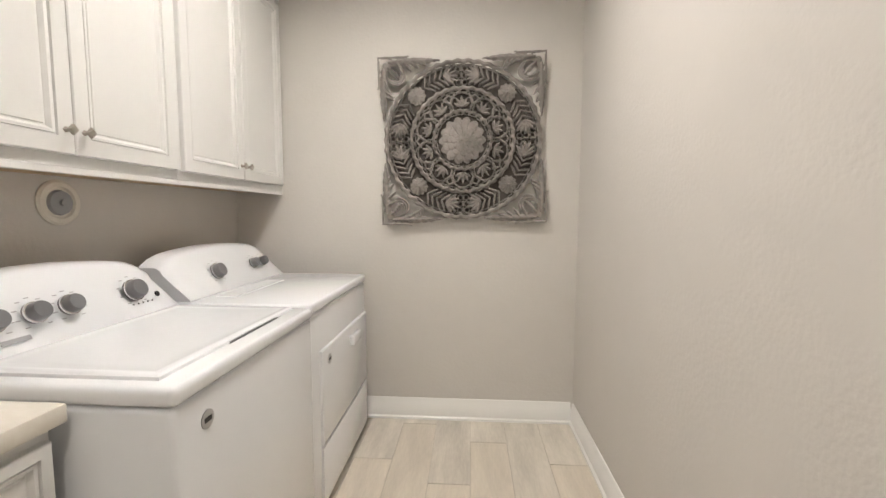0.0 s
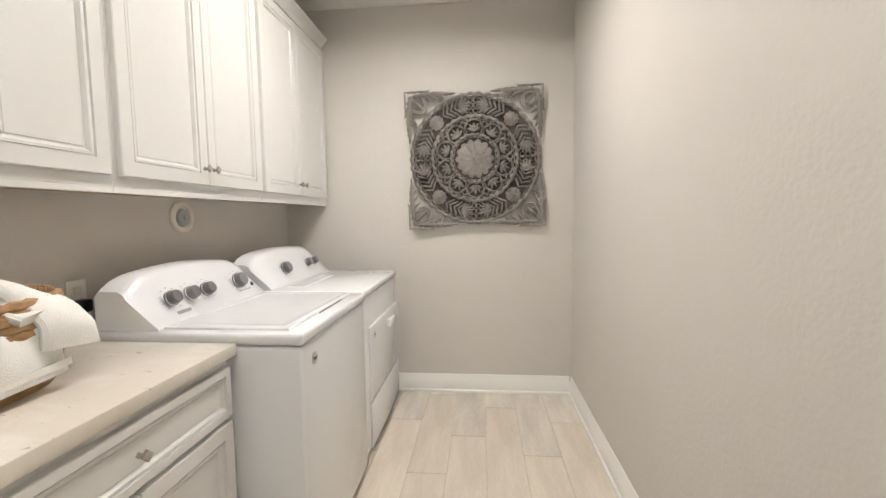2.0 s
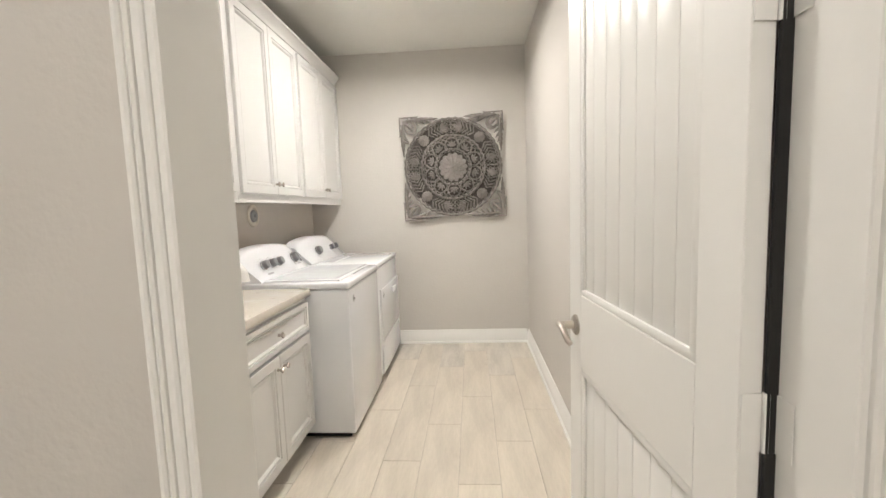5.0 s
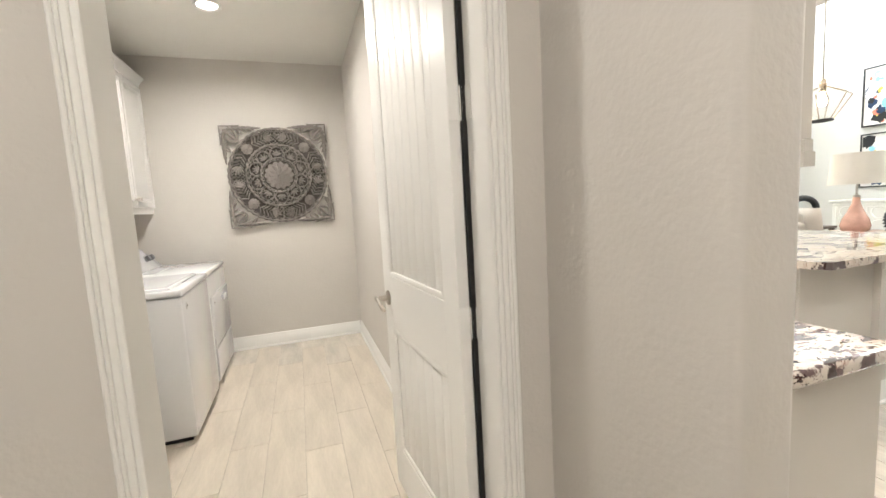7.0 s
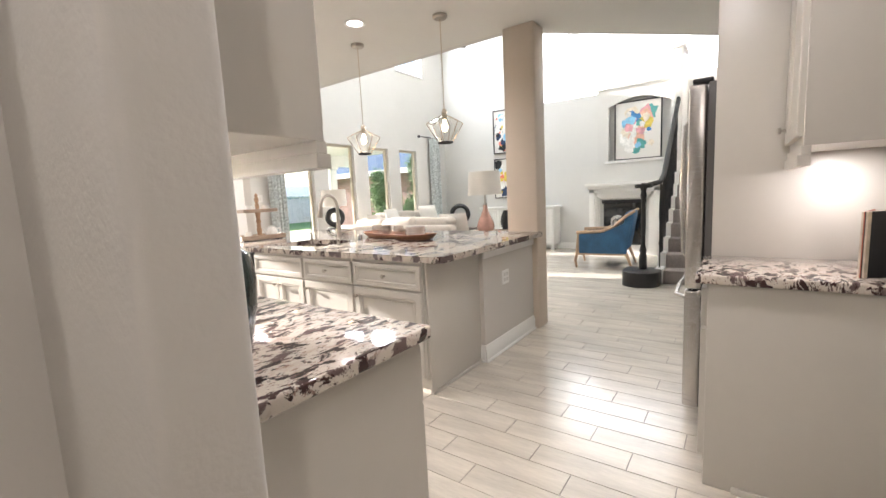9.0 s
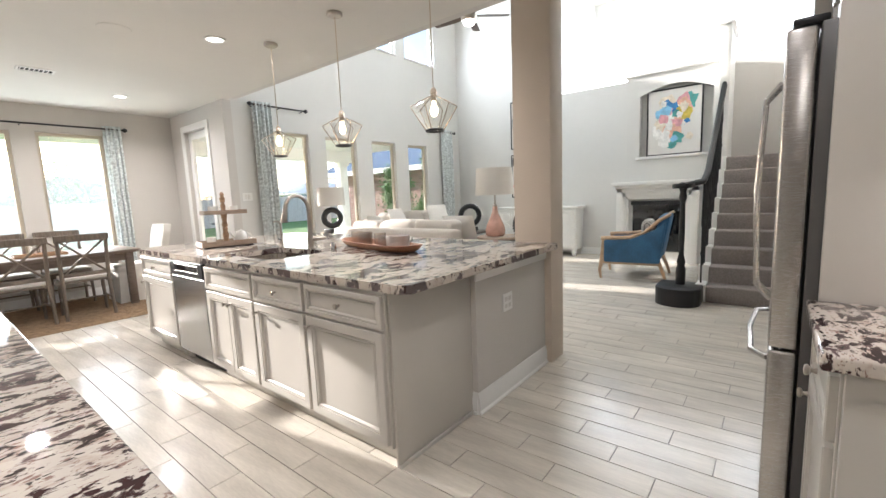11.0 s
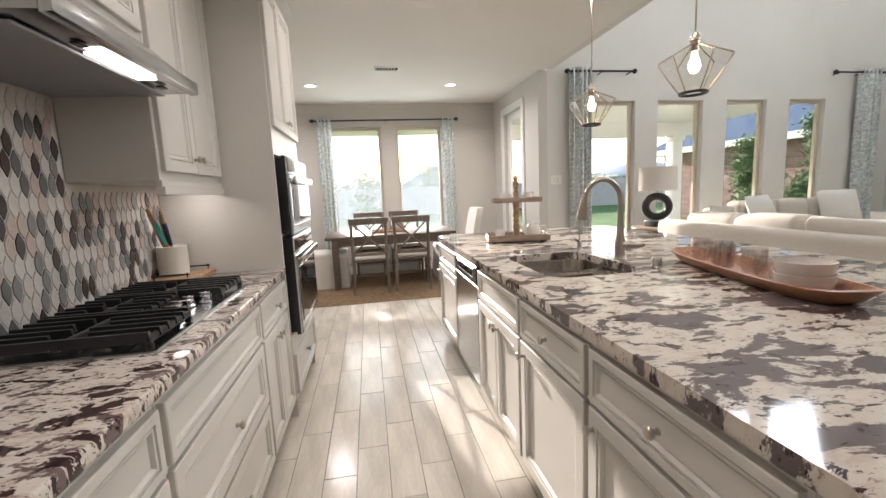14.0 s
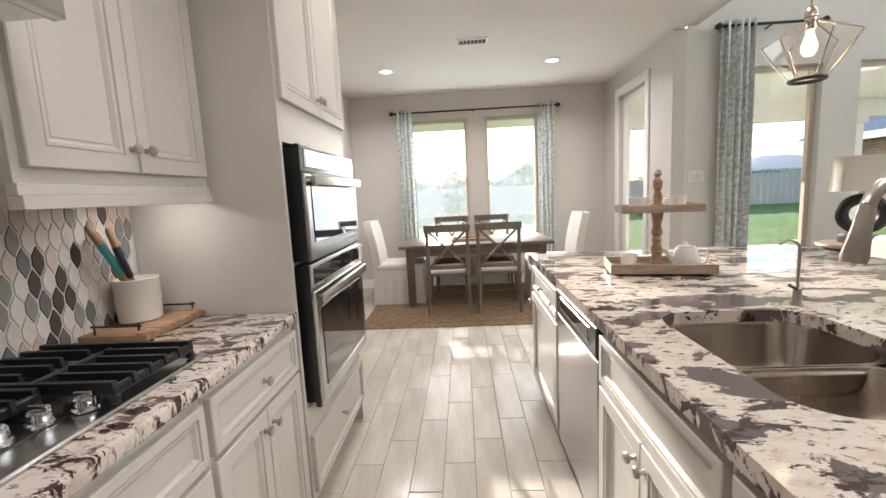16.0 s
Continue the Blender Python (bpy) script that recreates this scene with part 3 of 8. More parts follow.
def wall_cabinet(axis, sign, f, depth, a0, a1, z0, z1, mat, doors=2, label="", group="", square=False, rail=0.0):
    put = facing(axis, sign, f)
    c = thing("wall_cabinet", put((a0 + a1) / 2, z0, -depth / 2), label, "cabinet", group)

    def block(nm, u0, u1, w0, w1, d0, d1, m=mat):
        p, q = put(u0, w0, d0), put(u1, w1, d1)
        return part(nm, solid([min(s, t) for s, t in zip(p, q)], [max(s, t) for s, t in zip(p, q)], 0.0015, 1), m, c)

    block("body", a0, a1, z0, z1, -depth, 0)
    if mat is CAB_WHITE:
        part("underside", solid([min(p, q) for p, q in zip(put(a0, z0, -depth + 0.01), put(a1, z0, -0.02))][:2] + [z0 - 0.004], [max(p, q) for p, q in zip(put(a0, z0, -depth + 0.01), put(a1, z0, -0.02))][:2] + [z0]), PLYWOOD, c, "raw plywood underside")
        block("bottom_rail", a0, a1, z0 - 0.018, z0, -0.02, 0.0)
    if rail:
        block("light_rail", a0, a1, z0 - rail, z0 - rail * 0.45, -0.022, 0.016)
        block("light_rail", a0, a1, z0 - rail * 0.45, z0, -0.022, 0.007)
    g, low = 0.02, z0 + 0.035
    wd = (a1 - a0 - 2 * g + 0.004) / doors
    for k in range(doors):
        u0 = a0 + g + k * wd
        ob = part("door", rings_panel(put, u0, u0 + wd - 0.004, low, z1 - 0.02, DOOR), mat, c)
        part("knob", knob_bm(put, u0 + wd - 0.03 if k % 2 == 0 else u0 + 0.026, low + 0.065, 0.02, square), NICKEL, ob, "brushed nickel knob")
    return c


def crown(name, axis, sign, f, a0, a1, z0, mat, h=0.075, out=0.05):
    """A stepped crown moulding along the top of a run of cabinets."""
    put = facing(axis, sign, f)
    prof = [(-0.02, 0), (0.006, 0), (0.010, h * 0.2), (0.018, h * 0.35), (out * 0.75, h * 0.7), (out, h * 0.82), (out, h), (-0.02, h)]
    bm = bmesh.new()
    rows = [[bm.verts.new(put(a, z0 + z, d)) for d, z in prof] for a in (a0, a1)]
    n = len(prof)
    for k in range(n):
        bm.faces.new((rows[0][k], rows[0][(k + 1) % n], rows[1][(k + 1) % n], rows[1][k]))
    bm.faces.new(rows[0]), bm.faces.new(rows[1][::-1])
    return tagged(structure(name, bm, mat), "painted crown moulding on the cabinet tops")


# laundry: base units, worktop, wall units
L_BASE, L_WALL = "laundry base cabinets", "laundry wall cabinets"
for a0, a1 in [(-0.20, 0.60), (0.62, 1.375)]:
    base_cabinet("x", 1, 0.428, 0.595, a0, a1, 0.845, CAB_WHITE, label="white painted base cabinet with drawer above two doors", group=L_BASE, square=True)
single("worktop", solid((-0.168, -0.21, 0.846), (0.456, 1.39, 0.885), 0.004), QUARTZ, "cream veined quartz worktop on the laundry cabinets", "worktop")
for a0, a1 in [(-0.21, 0.60), (0.60, 1.335), (1.335, 2.205), (2.205, 3.11)]:
    wall_cabinet("x", 1, 0.118, 0.286, a0, a1, 1.386, 2.47, CAB_WHITE, label="white painted two-door wall cabinet above the laundry machines", group=L_WALL, square=True)
crown("trim", "x", 1, 0.118, -0.2, 3.11, 2.47, CAB_WHITE)

# kitchen left run
K_BASE, K_WALL = "kitchen base cabinets", "kitchen wall cabinets"
KF = 2.652
lab = "greige painted base cabinet with panelled fronts"
base_cabinet("x", 1, KF, 0.585, -0.715, 0.0, 0.875, CAB, label=lab, group=K_BASE)
base_cabinet("x", 1, KF, 0.585, 0.003, 0.72, 0.875, CAB, label=lab, group=K_BASE)
base_cabinet("x", 1, KF, 0.585, 0.723, 1.62, 0.875, CAB, label="greige painted cooktop cabinet with two deep drawers", group=K_BASE, layout=[("false", 0.735, 1.608, 0.69, 0.85), ("drawer", 0.735, 1.608, 0.405, 0.675), ("drawer", 0.735, 1.608, 0.12, 0.39)])
base_cabinet("x", 1, KF, 0.585, 1.623, 2.195, 0.875, CAB, label=lab, group=K_BASE)
single("worktop", solid((2.066, -0.74, 0.876), (2.68, 2.20, 0.915), 0.008, 3), GRANITE_FINE, "white and brown blotched granite worktop", "worktop")
wall_cabinet("x", 1, 2.385, 0.32, -0.70, 0.765, 1.405, 2.47, CAB, 4, "greige painted wall cabinet with light rail", K_WALL, rail=0.058)
wall_cabinet("x", 1, 2.385, 0.32, 1.515, 2.195, 1.405, 2.47, CAB, 2, "greige painted wall cabinet with light rail", K_WALL, rail=0.058)
wall_cabinet("x", 1, 2.385, 0.32, 0.768, 1.512, 1.90, 2.47, CAB, 2, "short greige wall cabinet above the range hood", K_WALL)
crown("trim", "x", 1, 2.385, -0.70, 2.195, 2.47, CAB)

# oven tower
tower = thing("oven_cabinet", (2.36, 2.62, 0), "tall greige oven cabinet with doors above and drawer below", "cabinet")
put = facing("x", 1, 2.672)
for lo, hi in [((2.064, 2.205, 0), (2.672, 2.225, 2.55)), ((2.064, 3.025, 0), (2.672, 3.045, 2.55)), ((2.064, 2.225, 0.1), (2.672, 3.025, 0.50)), ((2.064, 2.225, 1.56), (2.672, 3.025, 2.55)), ((2.064, 2.225, 0.5), (2.1, 3.025, 1.56)), ((2.1, 2.225, 1.082), (2.66, 3.025, 1.098))]:
    part("body", solid(lo, hi, 0.002, 1), CAB, tower)
part("toe_kick", solid((2.064, 2.225, 0), (2.60, 3.025, 0.1)), CAB, tower)
d = part("drawer", rings_panel(put, 2.22, 3.03, 0.135, 0.385, DRAWER), CAB, tower)
part("knob", knob_bm(put, 2.625, 0.27, 0.011), NICKEL, d, "brushed nickel knob")
for u0, u1, k in ((2.22, 2.622, 2.594), (2.628, 3.03, 2.656)):
    d = part("door", rings_panel(put, u0, u1, 1.715, 2.52, DOOR), CAB, tower)
    part("knob", knob_bm(put, k, 1.785, 0.02), NICKEL, d, "brushed nickel knob")
crown("trim", "x", 1, 2.672, 2.205, 3.045, 2.55, CAB)


def oven(name, z0, z1, label, micro):
    o = thing(name, (2.5, 2.62, z0), label, "oven")
    f = 2.702
    part("body", solid((2.2, 2.262, z0 + 0.01), (f, 2.988, z1 - 0.01)), BLACK, o)
    ph = 0.10
    pt = facing("x", 1, f)
    part("control_panel", rings_panel(pt, 2.245, 3.005, z1 - ph, z1, [(0, 0.0215), (0, 0.023), (0.006, 0.026)]), STEEL_H, o, "stainless frame of the control panel")
    part("display", rings_panel(pt, 2.275, 2.975, z1 - ph + 0.018, z1 - 0.014, [(0, 0.026), (0.001, 0.029)]), BLACK_GLASS, o)
    part("edge_trim", rings_panel(pt, 2.243, 3.007, z0 - 0.001, z1 + 0.001, [(0, 0), (0, 0.021), (0.002, 0.0215)]), BLACK, o, "black edge trim")
    part("door", rings_panel(pt, 2.247, 3.003, z0, z1 - ph - 0.006, [(0, 0.0215), (0, 0.03), (0.006, 0.036), (0.05, 0.036), (0.052, 0.034)]), STEEL_H, o)
    part("door_glass", rings_panel(pt, 2.30, 2.95, z0 + 0.07, z1 - ph - (0.055 if micro else 0.085), [(0, 0.034), (0.002, 0.039)]), BLACK_GLASS, o)
    hz = z1 - ph - 0.035
    bm = solid((f + 0.052, 2.265, hz - 0.022), (f + 0.070, 2.985, hz + 0.022), 0.007, 3)
    for y in (2.31, 2.94):
        tube([(f + 0.03, y, hz), (f + 0.062, y, hz)], 0.008, 8, bm)
    part("handle", bm, STEEL, o, "stainless bar handle")
    return o


oven("wall_oven", 0.50, 1.085, "stainless built-in wall oven with dark glass door", False)
oven("microwave_oven", 1.10, 1.552, "stainless built-in microwave above the oven", True)

# island
IF = 3.785
I_BASE = "island base cabinets"
for a0, a1, doors in [(0.16, 0.78, 1), (0.783, 1.34, 1), (1.343, 2.03, 2), (2.655, 3.38, 1)]:
    if doors == 2:
        base_cabinet("x", -1, IF, 0.58, a0, a1, 0.875, CAB, label="greige painted sink cabinet with two doors", group=I_BASE, body_top=0.68, layout=[("false", a0 + 0.012, a1 - 0.012, 0.69, 0.85), ("door", a0 + 0.012, (a0 + a1) / 2 - 0.002, 0.12, 0.675), ("door", (a0 + a1) / 2 + 0.002, a1 - 0.012, 0.12, 0.675)])
    else:
        base_cabinet("x", -1, IF, 0.58, a0, a1, 0.875, CAB, 1, label=lab, group=I_BASE)
structure("trim", solid((3.80, 0.14, 0.0), (4.45, 0.158, 0.875), 0.004), CAB, "plain end panel of the kitchen island")
wall("wall_island_pony", "y", 0.105, 0.235, 4.44, 5.36, 0, 0.875)
wall("wall_island_back", "x", 4.42, 4.54, 0.235, 3.38, 0, 0.875)
baseboard("baseboard", "y", 0.105, -1, 4.43, 5.59)
baseboard("baseboard", "x", 4.44, -1, 0.105, 0.14)
structure("trim", solid((3.80, 0.128, 0.0), (4.43, 0.14, 0.022), 0.004), CAB, "shoe moulding along the island end panel")
structure("trim", solid((4.43, 0.088, 0.80), (5.36, 0.105, 0.875), 0.004), TRIM, "white apron rail under the bar top")

# island top with cut-out for the sink
SX0, SX1, SY0, SY1 = 3.935, 4.40, 1.37, 2.03


def island_top():
    bm = bmesh.new()
    out = [(3.80, 0.0), (5.35, -0.0), (5.40, 0.05), (5.40, 3.36), (5.35, 3.42), (3.82, 3.42), (3.76, 3.36), (3.76, 0.05)]
    r, hole = 0.11, []
    for cx, cy, s in ((SX1 - r, SY1 - r, 0), (SX0 + r, SY1 - r, 90), (SX0 + r, SY0 + r, 180), (SX1 - r, SY0 + r, 270)):
        hole += [(cx + r * math.cos(radians(s + k * 15)), cy + r * math.sin(radians(s + k * 15))) for k in range(7)]
    for z in (0.875, 0.915):
        vo = [bm.verts.new((x, y, z)) for x, y in out]
        vi = [bm.verts.new((x, y, z)) for x, y in hole]
        eo = [bm.edges.new((vo[k], vo[(k + 1) % len(vo)])) for k in range(len(vo))]
        ei = [bm.edges.new((vi[k], vi[(k + 1) % len(vi)])) for k in range(len(vi))]
        bmesh.ops.triangle_fill(bm, edges=eo + ei, use_beauty=True)
        if z < 0.9:
            lo_o, lo_i = vo, vi
    for a, b in ((lo_o, vo), (lo_i, vi)):
        for k in range(len(a)):
            bm.faces.new((a[k], a[(k + 1) % len(a)], b[(k + 1) % len(b)], b[k]))
    return bm


single("worktop", island_top(), GRANITE, "thick white and brown granite island top with a sink cut-out", "worktop")

# ---- laundry room ----


def can_light(x, y, z=H):
    c = thing("recessed_light", (x, y, z), "round white recessed ceiling light, switched on", "light", "recessed ceiling lights")
    part("trim_ring", lathe([(0.062, 0), (0.09, 0), (0.092, -0.004), (0.085, -0.010), (0.066, -0.006), (0.062, 0)], 28, Matrix.Translation((x, y, z))), TRIM, c)
    part("lens", lathe([(0, -0.003), (0.066, -0.003), (0.062, 0.0), (0, 0.0)], 24, Matrix.Translation((x, y, z))), LED, c)


for cx, cy in CANS + [(0.88, 2.02), (0.95, 0.45), (1.05, -1.7)]:
    can_light(cx, cy)


def console(y0, y1, xb, xf, z0, z1, bow):
    """The upright control console at the back of a laundry machine, with an arched top."""
    bm, rows, n = bmesh.new(), [], 16
    for k in range(n + 1):
        t = k / n
        e = min(t, 1 - t) * n / 2.2
        end = min(1, e) ** 0.5 if e < 1 else 1
        h = z0 + (z1 - z0 + bow * math.sin(math.pi * t)) * (0.80 + 0.20 * end)
        y = y0 + (y1 - y0) * t
        lean = (xf - xb) * 0.42
        rows.append([bm.verts.new((px, y, pz)) for px, pz in ((xb, z0), (xb, h - 0.02), (xb + 0.015, h), (xb + lean - 0.01, h), (xb + lean + 0.012, h - 0.012), (xb + lean + 0.022, h - 0.03), (xf, z0 + 0.006), (xf, z0))])
    for a, b in zip(rows, rows[1:]):
        for k in range(len(a)):
            bm.faces.new((a[k], a[(k + 1) % len(a)], b[(k + 1) % len(a)], b[k]))
    bm.faces.new(rows[0]), bm.faces.new(rows[-1][::-1])
    return bm


def dial(y, z, xf, tilt, r, parent):
    m = Matrix.Translation((xf, y, z)) @ Matrix.Rotation(radians(90 - tilt), 4, "Y")
    k = part("dial", lathe([(0, 0), (r * 1.12, 0), (r * 1.12, 0.006), (r, 0.008), (r * 0.94, 0.03), (r * 0.86, 0.034), (0, 0.034)], 24, m), DIAL, parent, "grey control dial with a chrome rim")
    part("dial_rim", lathe([(r * 1.0, 0.006), (r * 1.14, 0.006), (r * 1.14, 0.010), (r * 1.0, 0.011), (r * 1.0, 0.006)], 24, m), CHROME, k)
    for j in range(9):
        a = radians(-140 + j * 35)
        mm = m @ Matrix.Translation((-math.cos(a) * (r + 0.018), math.sin(a) * (r + 0.018), 0.0008))
        part("dial_mark", box(bmesh.new(), (-0.0012, -0.006, 0), (0.0012, 0.006, 0.0008)), MARK, k).data.transform(mm)


DIAL = material("grey_dial", (0.16, 0.16, 0.165), 0.35, vary=0.05)
MARK = material("printed_grey", (0.35, 0.35, 0.36), 0.6)
BADGE = material("silver_badge", (0.45, 0.45, 0.46), 0.3, 0.8)


def machine(name, y0, y1, xf, top, label, dials, is_washer):
    m = thing(name, ((xf - 0.1) / 2, (y0 + y1) / 2, 0), label, name, "laundry machines")
    xb = -0.12
    part("body", solid((xb, y0, 0.03), (xf, y1, top - 0.045), 0.012, 3), WHITE_METAL, m)
    # black block fills the gap at the feet to give its shade
    part("base", solid((xb + 0.03, y0 + 0.03, 0.0), (xf - 0.035, y1 - 0.03, 0.032)), BLACK, m, "dark block put in for the shaded gap under the machine")
    t = solid((xb, y0 - 0.004, top - 0.042), (xf + 0.006, y1 + 0.004, top), 0.014, 3)
    part("top_deck", t, WHITE_METAL, m)
    put_top = lambda a, b, d: (b, a, top + d)
    if is_washer:
        lid = rings_panel(put_top, y0 + 0.035, y1 - 0.035, 0.165, xf - 0.055, [(0, 0), (0.002, 0.007), (0.012, 0.012), (0.03, 0.010), (0.06, 0.011)])
        part("lid", lid, WHITE_METAL, m)
        grip = prism([(y0 + 0.30, xf - 0.062), (y0 + 0.42, xf - 0.072), (y0 + 0.54, xf - 0.060), (y0 + 0.56, xf - 0.049), (y0 + 0.28, xf - 0.049)], top + 0.0005, top + 0.004)
        for v in grip.verts:
            v.co = (v.co.y, v.co.x, v.co.z)
        part("lid_grip", grip, BLACK, m, "dark finger recess in front of the lid")
        panel = rings_panel(facing("y", -1, y0), -0.02, xf - 0.16, 0.12, top - 0.10, [(0, 0.0), (0.012, 0.0015), (0.05, 0.0015), (0.07, 0.0005)])
        part("side_emboss", panel, WHITE_METAL, m)
    else:
        part("lint_lid", rings_panel(put_top, y0 + 0.12, y1 - 0.26, 0.20, 0.29, [(0, 0), (0.002, 0.003), (0.008, 0.003)]), WHITE_METAL, m)
        pf = facing("x", 1, xf)
        part("door", rings_panel(pf, y0 + 0.09, y1 - 0.012, 0.30, 0.70, [(0, 0.0), (0.002, 0.010), (0.010, 0.014)]), WHITE_METAL, m)
        part("lower_panel", rings_panel(pf, y0 + 0.09, y1 - 0.012, 0.04, 0.292, [(0, 0.0), (0.002, 0.010), (0.010, 0.014)]), WHITE_METAL, m)
        hd = solid((xf + 0.012, y0 + 0.46, 0.605), (xf + 0.04, y0 + 0.60, 0.655), 0.010, 3)
        part("door_handle", hd, WHITE_METAL, m)
    part("console", console(y0 + 0.012, y1 - 0.012, xb + 0.06, 0.165, top, top + 0.165, 0.03), WHITE_METAL, m)
    for y, r in dials:
        dial(y, top + 0.165 * 0.52, 0.121, 25, r, m)
    by = y0 + (0.10 if is_washer else 0.17)
    bz = 0.80 if is_washer else 0.645
    part("badge", lathe([(0, 0), (0.022, 0), (0.022, 0.002), (0, 0.003)], 20, Matrix.Translation((xf + (0.001 if is_washer else 0.014), by, bz)) @ Matrix.Rotation(radians(90), 4, "Y")), BADGE, m, "round silver badge sticker")
    part("badge_bar", solid((xf + (0.003 if is_washer else 0.016), by - 0.013, bz - 0.006), (xf + (0.0045 if is_washer else 0.0175), by + 0.013, bz + 0.006), 0.001, 1), BLACK, m)
    if is_washer:
        for j in range(5):
            part("indicator", lathe([(0, 0), (0.003, 0), (0.002, 0.002), (0, 0.002)], 8, Matrix.Translation((0.148, y1 - 0.20 + j * 0.02, top + 0.045)) @ Matrix.Rotation(radians(65), 4, "Y")), BLACK, m)
        part("start_button", lathe([(0, 0), (0.010, 0), (0.009, 0.004), (0, 0.004)], 14, Matrix.Translation((0.138, y1 - 0.085, top + 0.06)) @ Matrix.Rotation(radians(65), 4, "Y")), BLACK, m)
        part("maker_mark", box(bmesh.new(), (-0.006, -0.035, 0), (0.006, 0.035, 0.001)), MARK, m).data.transform(Matrix.Translation((0.150, y0 + 0.16, top + 0.036)) @ Matrix.Rotation(radians(65), 4, "Y"))
    return m


machine("washer", 1.405, 2.125, 0.664, 0.912, "white top-loading washing machine with grey dials", [(1.535, 0.026), (1.635, 0.026), (1.73, 0.026), (1.955, 0.033)], True)
machine("dryer", 2.165, 2.985, 0.644, 0.912, "white front-loading dryer with grey dials", [(2.42, 0.033), (2.73, 0.024), (2.82, 0.024)], False)

# gas valve box and power socket on the wall behind the machines
v = thing("wall_valve", (-0.17, 2.0, 1.29), "round cream wall vent cover with a central grey plug", "wall fitting")
mv = Matrix.Translation((-0.17, 2.0, 1.292)) @ Matrix.Rotation(radians(90), 4, "Y")
part("plate", lathe([(0, 0), (0.078, 0), (0.078, 0.006), (0.070, 0.012), (0.056, 0.012), (0.05, 0.005), (0, 0.005)], 32, mv), CERAMIC_CREAM, v)
part("plug", lathe([(0, 0.005), (0.044, 0.005), (0.04, 0.016), (0.012, 0.018), (0.010, 0.026), (0, 0.026)], 24, mv), MARK, v)


def wall_plate(axis, sign, f, a, z, label, kind="socket", w=0.07, h=0.115):
    pt = facing(axis, sign, f)
    o = thing("wall_" + kind, pt(a, z, 0), label, kind, "wall plates")
    part("plate", rings_panel(pt, a - w / 2, a + w / 2, z - h / 2, z + h / 2, [(0, 0), (0, 0.003), (0.004, 0.006)]), TRIM, o)
    n = max(1, round(w / 0.06))
    for k in range(n):
        c = a + (k - (n - 1) / 2) * 0.046
        if kind == "socket":
            for dz in (-0.022, 0.022):
                part("outlet", rings_panel(pt, c - 0.016, c + 0.016, z + dz - 0.014, z + dz + 0.014, [(0, 0.006), (0.001, 0.008)]), CERAMIC, o)
        else:
            part("rocker", rings_panel(pt, c - 0.016, c + 0.016, z - 0.033, z + 0.033, [(0, 0.006), (0.002, 0.009)]), CERAMIC, o)
    return o


wall_plate("x", 1, -0.17, 1.46, 1.02, "white double power socket behind the washer")
cord = thing("power_cord", (-0.15, 1.46, 0.90), "black plug and cord hanging from the socket", "cord")
part("plug", solid((-0.165, 1.44, 0.965), (-0.125, 1.48, 1.01), 0.008), BLACK, cord)
part("cable", tube([(-0.14, 1.46, 0.97), (-0.135, 1.47, 0.93), (-0.14, 1.49, 0.86), (-0.145, 1.5, 0.7), (-0.145, 1.52, 0.3)], 0.006), BLACK, cord)

# carved wall panel
ART_C, ART_TILT = Vector((1.200, 3.10, 1.677)), radians(-1.3)


N_CARVE, HALF = 330, 0.478
GU, GW_ = np.meshgrid(np.linspace(-HALF, HALF, N_CARVE), np.linspace(-HALF, HALF, N_CARVE))
GR, GA = np.hypot(GU, GW_), np.arctan2(GW_, GU)


